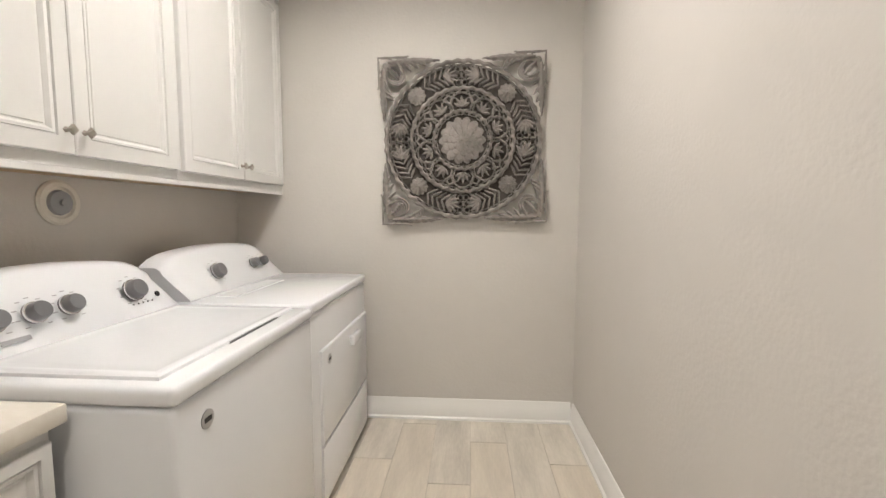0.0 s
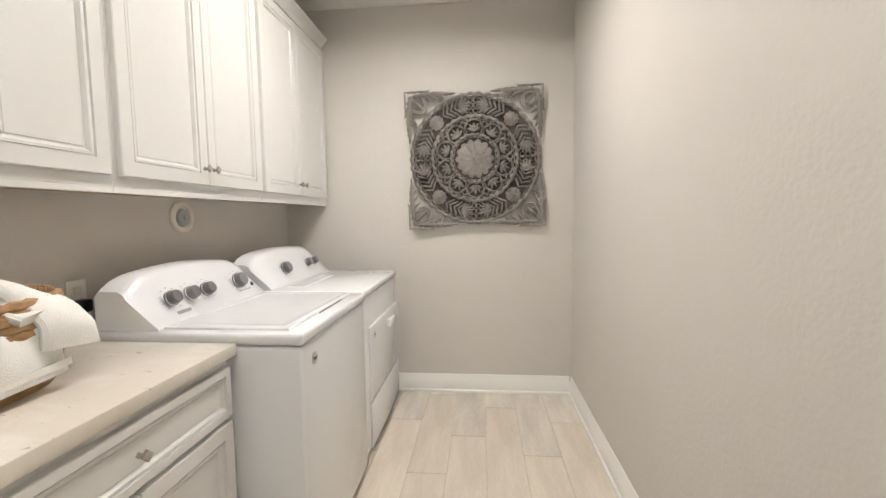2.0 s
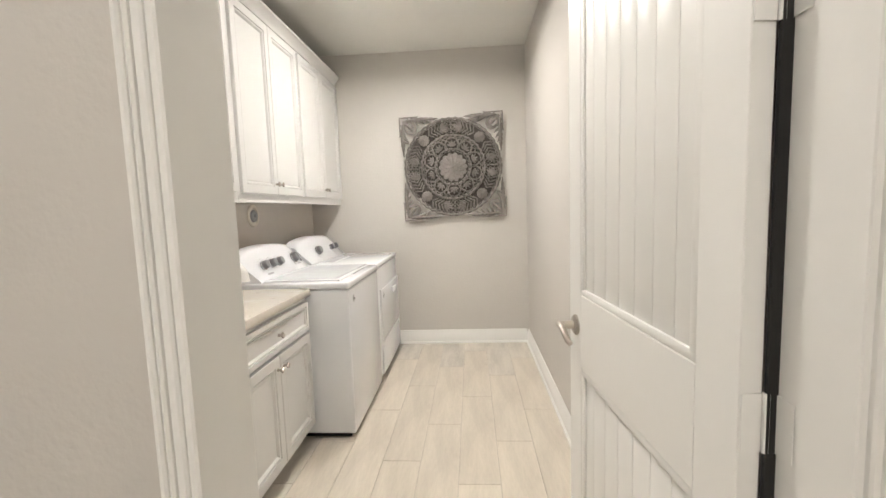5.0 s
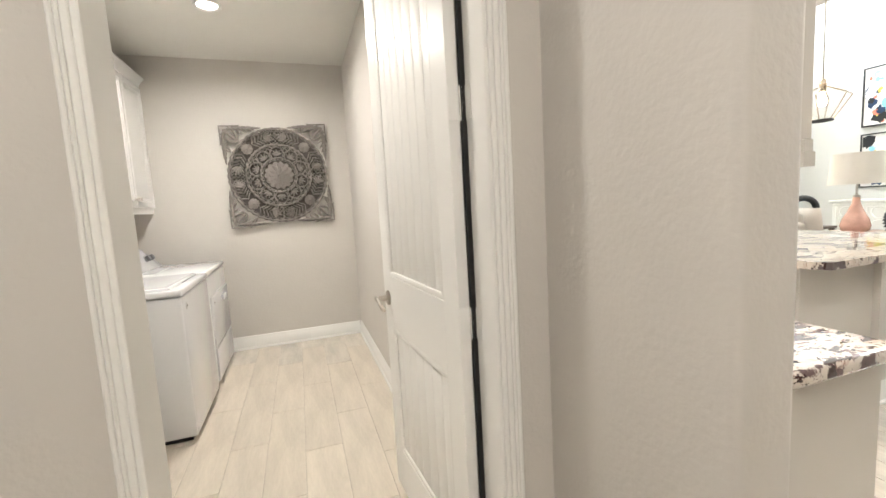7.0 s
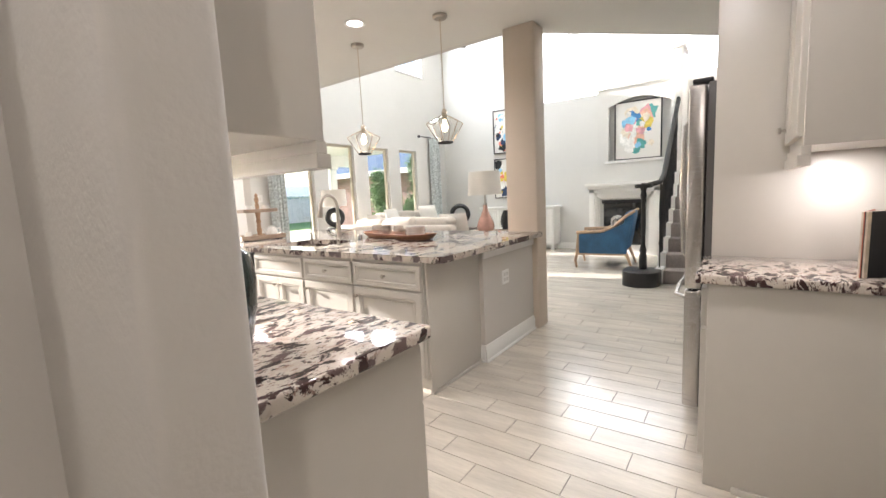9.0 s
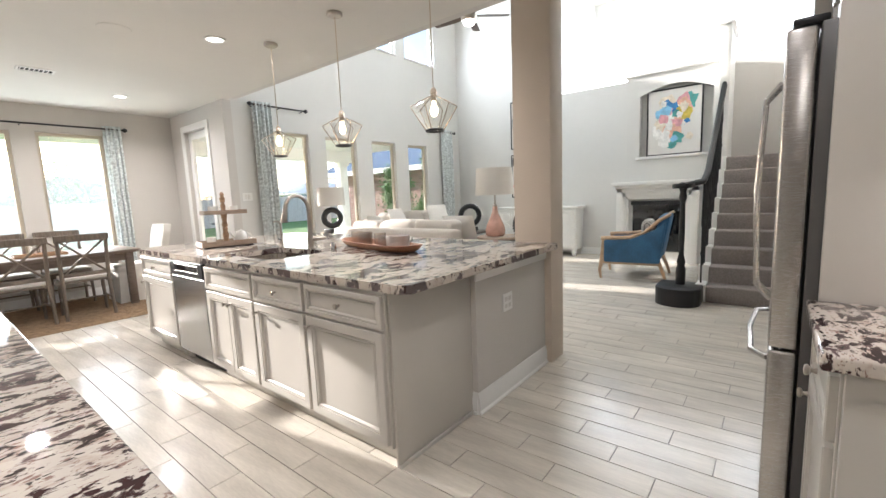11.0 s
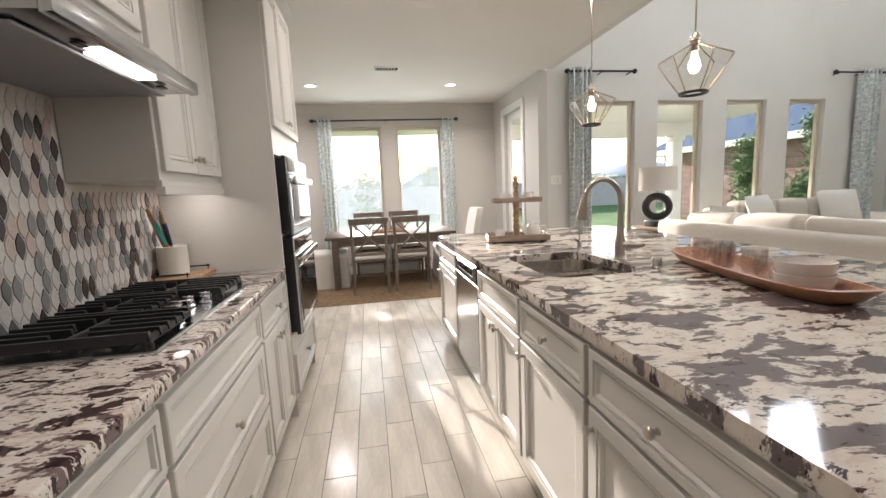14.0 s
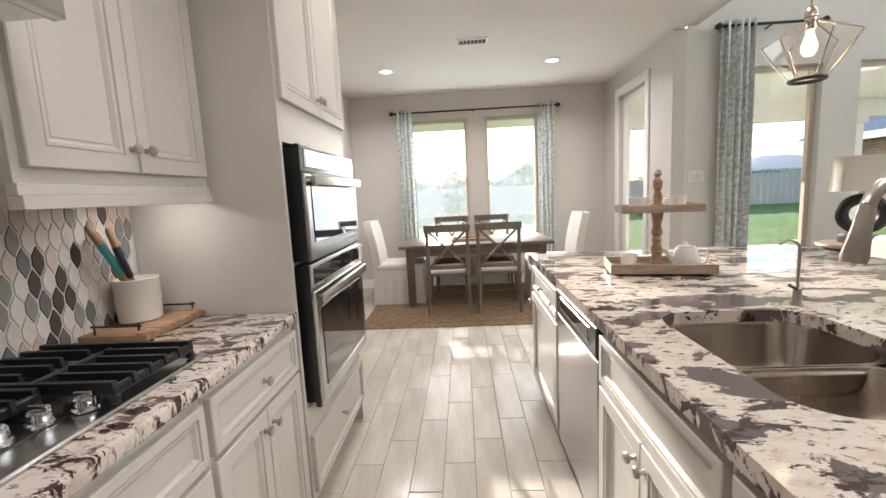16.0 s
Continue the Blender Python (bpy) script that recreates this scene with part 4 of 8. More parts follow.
class Carving:
    """A sheet of relief: shapes are cut into a height field, and what no shape covers stays open."""

    def __init__(self):
        self.h = np.zeros_like(GU)

    def leaf(self, u, w, angle, length, width, low, ridge, veins=5, teeth=0, bend=0.0):
        du, dw = GU - u, GW_ - w
        t = (du * math.cos(angle) + dw * math.sin(angle)) / length
        side = -du * math.sin(angle) + dw * math.cos(angle) - bend * length * np.clip(t, 0, 1) ** 2
        half = 0.40 * width * np.clip(np.sin(np.pi * np.clip(t * 0.9 + 0.08, 0, 1)), 0, 1) ** 0.75
        if teeth:
            half = half * (0.80 + 0.20 * np.abs(np.sin(np.pi * teeth * t)))
        s_ = np.abs(side) / np.maximum(half, 1e-5)
        hh = low + 0.012 + 1.5 * ridge * (1 - np.minimum(s_, 1)) ** 0.7 + 0.0016 * np.cos(2 * np.pi * veins * t - 4 * s_)
        ok = (t > 0) & (t < 1) & (s_ < 1)
        self.h = np.where(ok, np.maximum(self.h, np.where(ok, hh, 0)), self.h)

    def ring(self, u, w, r, width, top, waves=0):
        d, a = np.hypot(GU - u, GW_ - w) - r, np.arctan2(GW_ - w, GU - u)
        wob = 0.22 * np.sin(waves * a) if waves else 0.0
        q = np.abs(d / (width / 2) + wob)
        hh = top * (0.55 + 0.45 * np.sqrt(np.clip(1 - q ** 2, 0, 1))) + (0.0045 * np.cos(waves * a) if waves else 0)
        ok = q < 1
        self.h = np.where(ok, np.maximum(self.h, np.where(ok, hh, 0)), self.h)

    def rose(self, u, w, tiers):
        """Stacked tiers of petals, each (radius, petals, height)."""
        r, a = np.hypot(GU - u, GW_ - w), np.arctan2(GW_ - w, GU - u)
        for k, (rad, n, top) in enumerate(tiers):
            lobe = np.abs(np.cos(n * a / 2 + k))
            edge = rad * (0.86 + 0.14 * lobe)
            hh = top - 0.006 * (r / edge) ** 2 - 0.0045 * np.exp(-(lobe / 0.22) ** 2) * (r / edge) + 0.001 * np.cos(n * 6 * a)
            ok = r < edge
            self.h = np.where(ok, np.maximum(self.h, np.where(ok, hh, 0)), self.h)

    def mesh(self, inside):
        """The solid sheet where the relief stands, within the given region."""
        ok = (self.h > 0) & inside & (np.maximum(np.abs(GU), np.abs(GW_)) < HALF - 0.002)
        quad = ok[:-1, :-1] & ok[1:, :-1] & ok[:-1, 1:] & ok[1:, 1:]
        index = np.full(ok.shape, -1)
        used = np.zeros_like(ok)
        for a, b in ((slice(None, -1), slice(None, -1)), (slice(1, None), slice(None, -1)), (slice(None, -1), slice(1, None)), (slice(1, None), slice(1, None))):
            used[a, b] |= quad
        index[used] = np.arange(used.sum())
        c, s_ = math.cos(ART_TILT), math.sin(ART_TILT)
        uu, ww, hh = GU[used], GW_[used], self.h[used]
        front = np.stack([ART_C.x + uu * c + ww * s_, ART_C.y - hh, ART_C.z - uu * s_ + ww * c], 1)
        me = bpy.data.meshes.new("carving")
        i, j = np.nonzero(quad)
        faces = np.stack([index[i, j], index[i, j + 1], index[i + 1, j + 1], index[i + 1, j]], 1)
        me.from_pydata(front.tolist(), [], faces.tolist())
        me.materials.append(WOOD_GREY)
        me.shade_smooth()
        return me


def carved(name, carving, inside):
    ob = new(name, carving.mesh(inside))
    ob.parent, ob.matrix_parent_inverse = panel, panel.matrix_basis.inverted()
    mod = ob.modifiers.new("thickness", "SOLIDIFY")
    mod.thickness, mod.offset = 0.010, -1


panel = thing("carved_wall_panel", ART_C, "square grey carved wood openwork mandala panel on the wall", "wall art")
PI = math.pi
for nm, r, wd, wv in (("outer_ring", 0.437, 0.030, 46), ("middle_ring", 0.290, 0.028, 36), ("inner_ring", 0.163, 0.024, 26)):
    cv = Carving()
    cv.ring(0, 0, r, wd, 0.040, wv), cv.ring(0, 0, r - wd * 0.72, 0.008, 0.030)
    carved(nm, cv, GR > 0)
cv = Carving()
cv.rose(0, 0, ((0.136, 14, 0.024), (0.118, 12, 0.029), (0.088, 11, 0.034), (0.062, 10, 0.039), (0.036, 8, 0.043), (0.010, 5, 0.048)))
carved("centre_flower", cv, GR < 0.14)
cv = Carving()
for k in range(10):
    a = k * PI / 5 + PI / 2
    cu, cw = math.cos(a), math.sin(a)
    cv.ring(0.208 * cu, 0.208 * cw, 0.058, 0.010, 0.030)
    for j in range(-2, 3):
        cv.leaf(0.184 * cu, 0.184 * cw, a + j * 0.55, 0.066 - 0.006 * abs(j), 0.028, 0.018, 0.009, 3)
    for sg in (-1, 1):
        b = a + sg * PI / 10
        cv.ring(0.196 * math.cos(b), 0.196 * math.sin(b), 0.012, 0.010, 0.022)
        cv.leaf(0.204 * math.cos(b), 0.204 * math.sin(b), b + sg * 0.45, 0.07, 0.026, 0.016, 0.008, 4, 0, sg * 0.2)
        cv.leaf(0.262 * math.cos(b), 0.262 * math.sin(b), b + PI + sg * 0.9, 0.05, 0.022, 0.016, 0.008, 3)
carved("inner_foliage", cv, (GR > 0.158) & (GR < 0.285))
cv = Carving()
for q in range(4):
    base = PI / 4 + q * PI / 2
    cv.rose(0.362 * math.cos(base), 0.362 * math.sin(base), ((0.055, 11, 0.026), (0.040, 9, 0.031), (0.024, 7, 0.035), (0.009, 5, 0.040)))
    for sg in (-1, 1):
        for j in range(5):
            b = base + sg * (0.175 + 0.085 * j)
            for r0, turn in ((0.362, 0.75), (0.362, PI - 0.75)):
                cv.leaf(r0 * math.cos(b), r0 * math.sin(b), b + sg * turn, 0.070, 0.022, 0.016, 0.009, 2, 0, -sg * 0.12 if turn < 1 else sg * 0.12)
        b = base + sg * 0.50
        for j in range(6):
            tip = b + sg * (PI / 2) + (j - 2.5) * 0.34
            cv.leaf(0.362 * math.cos(b), 0.362 * math.sin(b), tip, 0.088 - 0.004 * abs(j - 2.5), 0.033, 0.018, 0.010, 3)
    b = q * PI / 2
    for r0 in (0.325, 0.362, 0.398):
        for sg in (-1, 1):
            cv.ring(r0 * math.cos(b + sg * 0.052), r0 * math.sin(b + sg * 0.052), 0.014, 0.0095, 0.022)
        cv.leaf((r0 - 0.02) * math.cos(b), (r0 - 0.02) * math.sin(b), b, 0.04, 0.018, 0.018, 0.008, 2)
carved("outer_foliage", cv, (GR > 0.29) & (GR < 0.432))
for su, sw in ((-1, 1), (1, 1), (1, -1), (-1, -1)):
    cv = Carving()
    d = math.atan2(sw, su)
    for k in range(9):
        cv.ring(su * (0.372 + 0.0075 * k), sw * (0.372 + 0.0075 * k), 0.050 - 0.005 * k, 0.017, 0.026)
    cut_out = np.hypot(GU - su * 0.385, GW_ - sw * 0.385) < 0.036
    cv.h = np.where(cut_out, 0, cv.h)
    cv.leaf(su * 0.352, sw * 0.352, d, 0.095, 0.044, 0.016, 0.010, 5, 4)
    for e, pu, pw in ((0.0 if su < 0 else PI, su * 0.415, sw * 0.447), (PI / 2 if sw < 0 else -PI / 2, su * 0.447, sw * 0.415)):
        cv.leaf(pu, pw, e, 0.30, 0.058, 0.014, 0.011, 8, 7)
        cv.leaf(su * 0.474 - math.cos(e) * 0.02, sw * 0.474 - math.sin(e) * 0.02, e, 0.20, 0.034, 0.016, 0.006, 3)
        fu, fw = pu + math.cos(e) * 0.05, pw + math.sin(e) * 0.05
        for j in range(4):
            cv.leaf(fu + math.cos(e) * 0.035 * j, fw + math.sin(e) * 0.035 * j, math.atan2(-sw, -su) + (j - 1.5) * 0.25, 0.075, 0.028, 0.014, 0.009, 3)
        cv.ring(fu - su * 0.012, fw - sw * 0.012, 0.017, 0.011, 0.024)
    carved("corner_carving", cv, (GR > 0.446) & (GU * su > 0) & (GW_ * sw > 0))

# added disc darkens the openings as the shaded wall behind would
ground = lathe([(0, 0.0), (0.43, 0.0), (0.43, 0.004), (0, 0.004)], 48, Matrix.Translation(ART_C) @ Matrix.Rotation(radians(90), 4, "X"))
part("backing", ground, CARVING_SHADE, panel, "dark brown disc added for the shade in the carving's openings")

# laundry basket and towel on the worktop


def oval(a, b, z, r, n, cx, cy, waves, amp, phase):
    pts, radii = [], []
    for k in range(n):
        t = 2 * math.pi * k / n
        pts.append((cx + (a) * math.cos(t), cy + (b) * math.sin(t), z + 0.003 * math.sin(3 * t + phase)))
        radii.append(r + amp * abs(math.sin(waves * t + phase)))
    return pts, radii


BX, BY, BZ = 0.05, 0.93, 0.886
basket = thing("laundry_basket", (BX, BY, BZ), "oval braided seagrass basket with looped handles on the worktop", "basket")
rows = 13
for k in range(rows):
    t = k / (rows - 1)
    pts, radii = oval(0.155 + 0.03 * math.sin(t * 2.2), 0.195 + 0.03 * math.sin(t * 2.2), BZ + 0.011 + t * 0.20, 0.0095, 130, BX, BY, 46, 0.0045, k * 1.57)
    part("braid_row", tube(pts, radii, 6, None, True), SEAGRASS, basket)
part("bottom", lathe([(0, 0), (1, 0), (1, 0.012), (0, 0.012)], 40, Matrix.Translation((BX, BY, BZ)) @ Matrix.Diagonal((0.162, 0.20, 1, 1))), SEAGRASS, basket)
part("lining", lathe([(0.93, 0.01), (0.93, 0.06), (0, 0.06)], 40, Matrix.Translation((BX, BY, BZ)) @ Matrix.Diagonal((0.155, 0.195, 1, 1))), SEAGRASS, basket)
for hy, wd, rise in ((BY - 0.212, 0.06, 0.15), (BY + 0.212, 0.06, 0.045)):
    for strand in range(3):
        pts = []
        for j in range(31):
            t = j / 30
            a = math.pi * t
            ph = 2 * math.pi * (t * 7 + strand / 3)
            pts.append((BX - wd * math.cos(a) * 1.15 + 0.006 * math.sin(ph), hy + 0.008 * math.cos(ph), BZ + 0.17 + rise * math.sin(a) ** 0.8 + 0.006 * math.cos(ph)))
        part("handle", tube(pts, 0.0105, 6), SEAGRASS, basket)


def cloth(path, across, width, n, m, seed, thick=0.012, ripple=0.01):
    """A folded cloth: a path of points swept sideways along across, with soft ripples and thickness."""
    path = [Vector(p) for p in path]
    across = Vector(across).normalized()
    bm, top, low = bmesh.new(), [], []
    for i in range(n + 1):
        s = i / n * (len(path) - 1)
        k = min(int(s), len(path) - 2)
        p = path[k].lerp(path[k + 1], s - k)
        d = (path[k + 1] - path[k]).normalized()
        nor = across.cross(d).normalized()
        r1, r2 = [], []
        for j in range(m + 1):
            w = (j / m - 0.5) * width
            off = ripple * noise.noise(Vector((p.x * 9 + seed, p.y * 9 + w * 9, p.z * 9)))
            edge = 1 - max(0, abs(j / m - 0.5) * 2 - 0.9) * 6
            q = p + across * w + nor * off
            r1.append(bm.verts.new(q + nor * thick * 0.5 * edge)), r2.append(bm.verts.new(q - nor * thick * 0.5 * edge))
        top.append(r1), low.append(r2)
    for g in (top, low):
        for i in range(n):
            for j in range(m):
                bm.faces.new((g[i][j], g[i][j + 1], g[i + 1][j + 1], g[i + 1][j]))
    for i in range(n):
        bm.faces.new((top[i][0], top[i + 1][0], low[i + 1][0], low[i][0])), bm.faces.new((top[i][m], low[i][m], low[i + 1][m], top[i + 1][m]))
    for j in range(m):
        bm.faces.new((top[0][j], low[0][j], low[0][j + 1], top[0][j + 1])), bm.faces.new((top[n][j], top[n][j + 1], low[n][j + 1], low[n][j]))
    return bm


towel = thing("towel", (0.22, 0.95, 0.95), "folded white terry towel draped over the basket rim", "towel")
part("fold", cloth([(0.0, 0.98, 1.03), (0.05, 0.98, 1.09), (0.11, 0.98, 1.125), (0.18, 0.98, 1.12), (0.225, 0.98, 1.10), (0.243, 0.98, 1.05), (0.250, 0.98, 0.99), (0.256, 0.985, 0.935)], (0, 1, 0.06), 0.24, 34, 26, 1, 0.014, 0.035), TOWEL, towel)
part("fold", cloth([(-0.03, 1.08, 1.05), (0.03, 1.07, 1.10), (0.10, 1.06, 1.13), (0.18, 1.07, 1.122), (0.235, 1.09, 1.095), (0.262, 1.10, 1.05), (0.268, 1.10, 1.00)], (0.15, 1, -0.1), 0.12, 30, 16, 5, 0.022, 0.05), TOWEL, towel)
part("fold", cloth([(-0.02, 0.94, 1.04), (0.05, 0.95, 1.095), (0.12, 0.97, 1.115), (0.20, 1.0, 1.105), (0.25, 1.03, 1.075)], (-0.25, 1, 0.1), 0.07, 26, 12, 9, 0.024, 0.04), TOWEL, towel)
part("border", cloth([(0.2615, 0.985, 0.967), (0.2635, 0.985, 0.950)], (0, 1, 0.06), 0.235, 2, 8, 1, 0.004, 0.004), LINEN, towel)
towel.matrix_basis = Matrix.Translation((0.215, 0.885, 0.935))

# laundry door, standing open
DA = radians(4.6)
HINGE = Vector((1.776, -0.213, 0.012))


def door_leaf():
    d = thing("laundry_door", (0, 0, 0), "white two-panel plank-style door standing open, lever handle", "door")
    W, T, HT = 0.785, 0.035, 2.415
    st = 0.105
    for u0, u1, z0, z1, nm in ((0, st, 0, HT, "stile"), (W - st, W, 0, HT, "stile"), (st, W - st, 0, 0.20, "rail"), (st, W - st, 0.772, 1.004, "rail"), (st, W - st, HT - 0.115, HT, "rail")):
        part(nm, solid((u0, 0, z0), (u1, T, z1), 0.0015, 1), TRIM, d)
    for z0, z1 in ((0.20, 0.772), (1.004, HT - 0.115)):
        n = 7
        w = (W - 2 * st) / n
        for k in range(n):
            part("plank", solid((st + k * w, 0.009, z0), (st + (k + 1) * w, T - 0.009, z1), 0.005, 2), TRIM, d)
        for f, s in ((0.0, 1), (T, -1)):
            bm = bmesh.new()
            for a0, a1, b0, b1 in ((st, W - st, z0, z0 + 0.022), (st, W - st, z1 - 0.022, z1), (st, st + 0.022, z0, z1), (W - st - 0.022, W - st, z0, z1)):
                box(bm, (a0, min(f + s * 0.001, f + s * 0.010), b0), (a1, max(f + s * 0.001, f + s * 0.010), b1), 0.006, 2)
            part("panel_moulding", bm, TRIM, d)
    for s, f in ((1, T), (-1, 0.0)):
        m = Matrix.Translation((W - 0.062, f, 0.90)) @ Matrix.Rotation(radians(-90 * s), 4, "X")
        h = part("lever_rose", lathe([(0, 0), (0.033, 0), (0.033, 0.004), (0.028, 0.009), (0.013, 0.011), (0.012, 0.056), (0, 0.056)], 24, m), NICKEL, d, "satin nickel lever handle")
        y = f + s * 0.052
        part("lever", tube([(W - 0.050, y, 0.900), (W - 0.085, y + s * 0.006, 0.904), (W - 0.115, y + s * 0.006, 0.900), (W - 0.130, y + s * 0.004, 0.886), (W - 0.142, y, 0.872), (W - 0.152, y - s * 0.004, 0.868)], [0.012, 0.0115, 0.0105, 0.010, 0.0095, 0.008], 10), NICKEL, h)
    for z in (0.34, 0.955, 1.568, 2.18):
        part("hinge", solid((-0.003, 0.002, z - 0.045), (-0.0005, 0.033, z + 0.045), 0.0005, 1), TRIM, d, "white painted hinge")
        part("hinge_barrel", tube([(-0.004, -0.004, z - 0.046), (-0.004, -0.004, z + 0.046)], 0.0055, 10), TRIM, d)
    d.matrix_basis = Matrix.Translation(HINGE) @ Matrix.Rotation(radians(90) + DA, 4, "Z")
    return d


door_leaf()
for z in (0.352, 0.967, 1.58, 2.192):
    structure("trim", solid((1.7905, -0.254, z - 0.045), (1.7925, -0.219, z + 0.045), 0.0008, 1), TRIM, "white painted hinge leaf on the door jamb")

# black strip added in the hinge gap to give its shade
structure("trim", solid((1.7775, -0.222, 0.015), (1.7925, -0.214, 2.42)), DARK, "dark strip put in for the shade of the hinge gap")

# framed print in the hall
fr = thing("framed_print", (0.335, -0.345, 1.28), "black framed line print with a white mat", "picture")
for lo, hi in (((-0.093, -0.372, 1.278), (0.697, -0.341, 1.312)), ((-0.093, -0.372, 2.07), (0.697, -0.341, 2.10)), ((-0.093, -0.372, 1.312), (-0.061, -0.341, 2.07)), ((0.665, -0.372, 1.312), (0.697, -0.341, 2.07))):
    part("frame", solid(lo, hi, 0.003), BLACK, fr)
part("mat", solid((-0.061, -0.352, 1.312), (0.665, -0.342, 2.07)), CERAMIC, fr)
for z in (1.322, 1.352):
    part("printed_line", solid((0.005, -0.354, z), (0.662, -0.3525, z + 0.004)), BLACK, fr)

# ---- kitchen ----

# range hood
hood = thing("range_hood", (2.3, 1.14, 1.70), "stainless under-cabinet range hood with its lamp on", "range hood")
part("body", prism([(2.066, 1.715), (2.535, 1.722), (2.535, 1.772), (2.40, 1.898), (2.066, 1.898)], 0.756, 1.51, "y", 0.003), STEEL_H, hood)
part("lip", prism([(2.535, 1.715), (2.562, 1.718), (2.562, 1.760), (2.537, 1.775)], 0.754, 1.512, "y", 0.002), STEEL_H, hood)
part("filter", solid((2.09, 0.79, 1.706), (2.46, 1.475, 1.714), 0.002, 1), material("steel_mesh_filter", (0.36, 0.36, 0.37), 0.45, 1.0, vary=0.2, scale=300, bump=0.8, bump_scale=900), hood, "grey metal mesh filter")
part("lamp_lens", solid((2.47, 1.0, 1.708), (2.53, 1.26, 1.716), 0.004), LED, hood, "glowing lamp cover")
for y in (0.93, 1.36):
    part("button", solid((2.48, y, 1.712), (2.505, y + 0.035, 1.718), 0.002, 1), BLACK, hood)

# gas cooktop
ct = thing("cooktop", (2.35, 1.33, 0.915), "stainless gas cooktop with black cast-iron grates", "cooktop")
part("rim", rings_panel(lambda a, b, d: (b, a, 0.915 + d), 0.895, 1.765, 2.115, 2.592, [(0, 0), (0, 0.006), (0.004, 0.010), (0.014, 0.010), (0.020, 0.005)]), STEEL_H, ct, "stainless rim")
part("tray", rings_panel(lambda a, b, d: (b, a, 0.915 + d), 0.915, 1.745, 2.135, 2.50, [(0, 0.004), (0.003, 0.0075), (0.03, 0.0065)]), material("dark_burner_tray", (0.10, 0.095, 0.09), 0.16, 0.8, vary=0.1), ct, "dark glossy burner tray")
for bx_, by_, r in ((2.24, 1.05, 0.04), (2.44, 1.04, 0.032), (2.30, 1.33, 0.052), (2.24, 1.61, 0.04), (2.44, 1.62, 0.032)):
    b_ = part("burner", lathe([(0, 0), (r * 1.5, 0), (r * 1.35, 0.010), (r * 1.05, 0.012), (r * 1.05, 0.018), (r, 0.024), (0, 0.026)], 20, Matrix.Translation((bx_, by_, 0.921))), IRON, ct)
    part("burner_cup", lathe([(r * 1.5, 0), (r * 1.75, 0.0), (r * 1.7, 0.004), (r * 1.5, 0.004), (r * 1.5, 0)], 20, Matrix.Translation((bx_, by_, 0.9222))), STEEL_H, ct)


def fin(bm, x0, x1, y, w=0.011):
    """A cast bar with sloping ends along x."""
    prism([(x0, 0.948), (x0 + 0.018, 0.945), (x1 - 0.018, 0.945), (x1, 0.948), (x1 - 0.004, 0.972), (x0 + 0.004, 0.972)], y - w / 2, y + w / 2, "y", 0.0, bm)


for g0, g1 in ((0.912, 1.188), (1.193, 1.467), (1.472, 1.748)):
    bm = bmesh.new()
    middle = 1.1 < g0 < 1.4
    xa, xb_ = 2.132, (2.405 if middle else 2.555)
    for x in (xa, xb_, (xa + xb_) / 2 - 0.007):
        box(bm, (x, g0 + 0.004, 0.940), (x + 0.015, g1 - 0.004, 0.962), 0.004, 1)
    n = 5
    for k in range(n + 1):
        y = g0 + 0.012 + (g1 - g0 - 0.024) * k / n
        if k in (0, n):
            fin(bm, xa, xb_ + 0.015, y, 0.014)
        else:
            mid_ = (xa + xb_) / 2
            fin(bm, xa - 0.004, mid_ - (0.045 if k % 2 else 0.02), y)
            fin(bm, mid_ + (0.045 if k % 2 else 0.02), xb_ + 0.02, y)
    for x in (xa, xb_):
        for y in (g0 + 0.004, g1 - 0.022):
            box(bm, (x - 0.002, y, 0.921), (x + 0.018, y + 0.018, 0.944), 0.004, 1)
    part("grate", bm, IRON, ct, "black cast-iron grate")
for x, y in ((2.515, 1.205), (2.475, 1.265), (2.462, 1.335), (2.475, 1.405), (2.515, 1.462)):
    m = Matrix.Translation((x, y, 0.922))
    k_ = part("control_knob", lathe([(0, 0), (0.026, 0), (0.025, 0.006), (0.021, 0.009), (0.0205, 0.026), (0.018, 0.029), (0, 0.029)], 20, m), CHROME, ct, "chrome control knob")
    g_ = solid((-0.0205, -0.005, 0.026), (0.0205, 0.005, 0.040), 0.003)
    g_.transform(m)
    part("knob_grip", g_, CHROME, k_)

# leaf mosaic backsplash
GROUT_LIGHT = material("mosaic_grout", (0.62, 0.585, 0.54), 0.85, vary=0.06, scale=20)


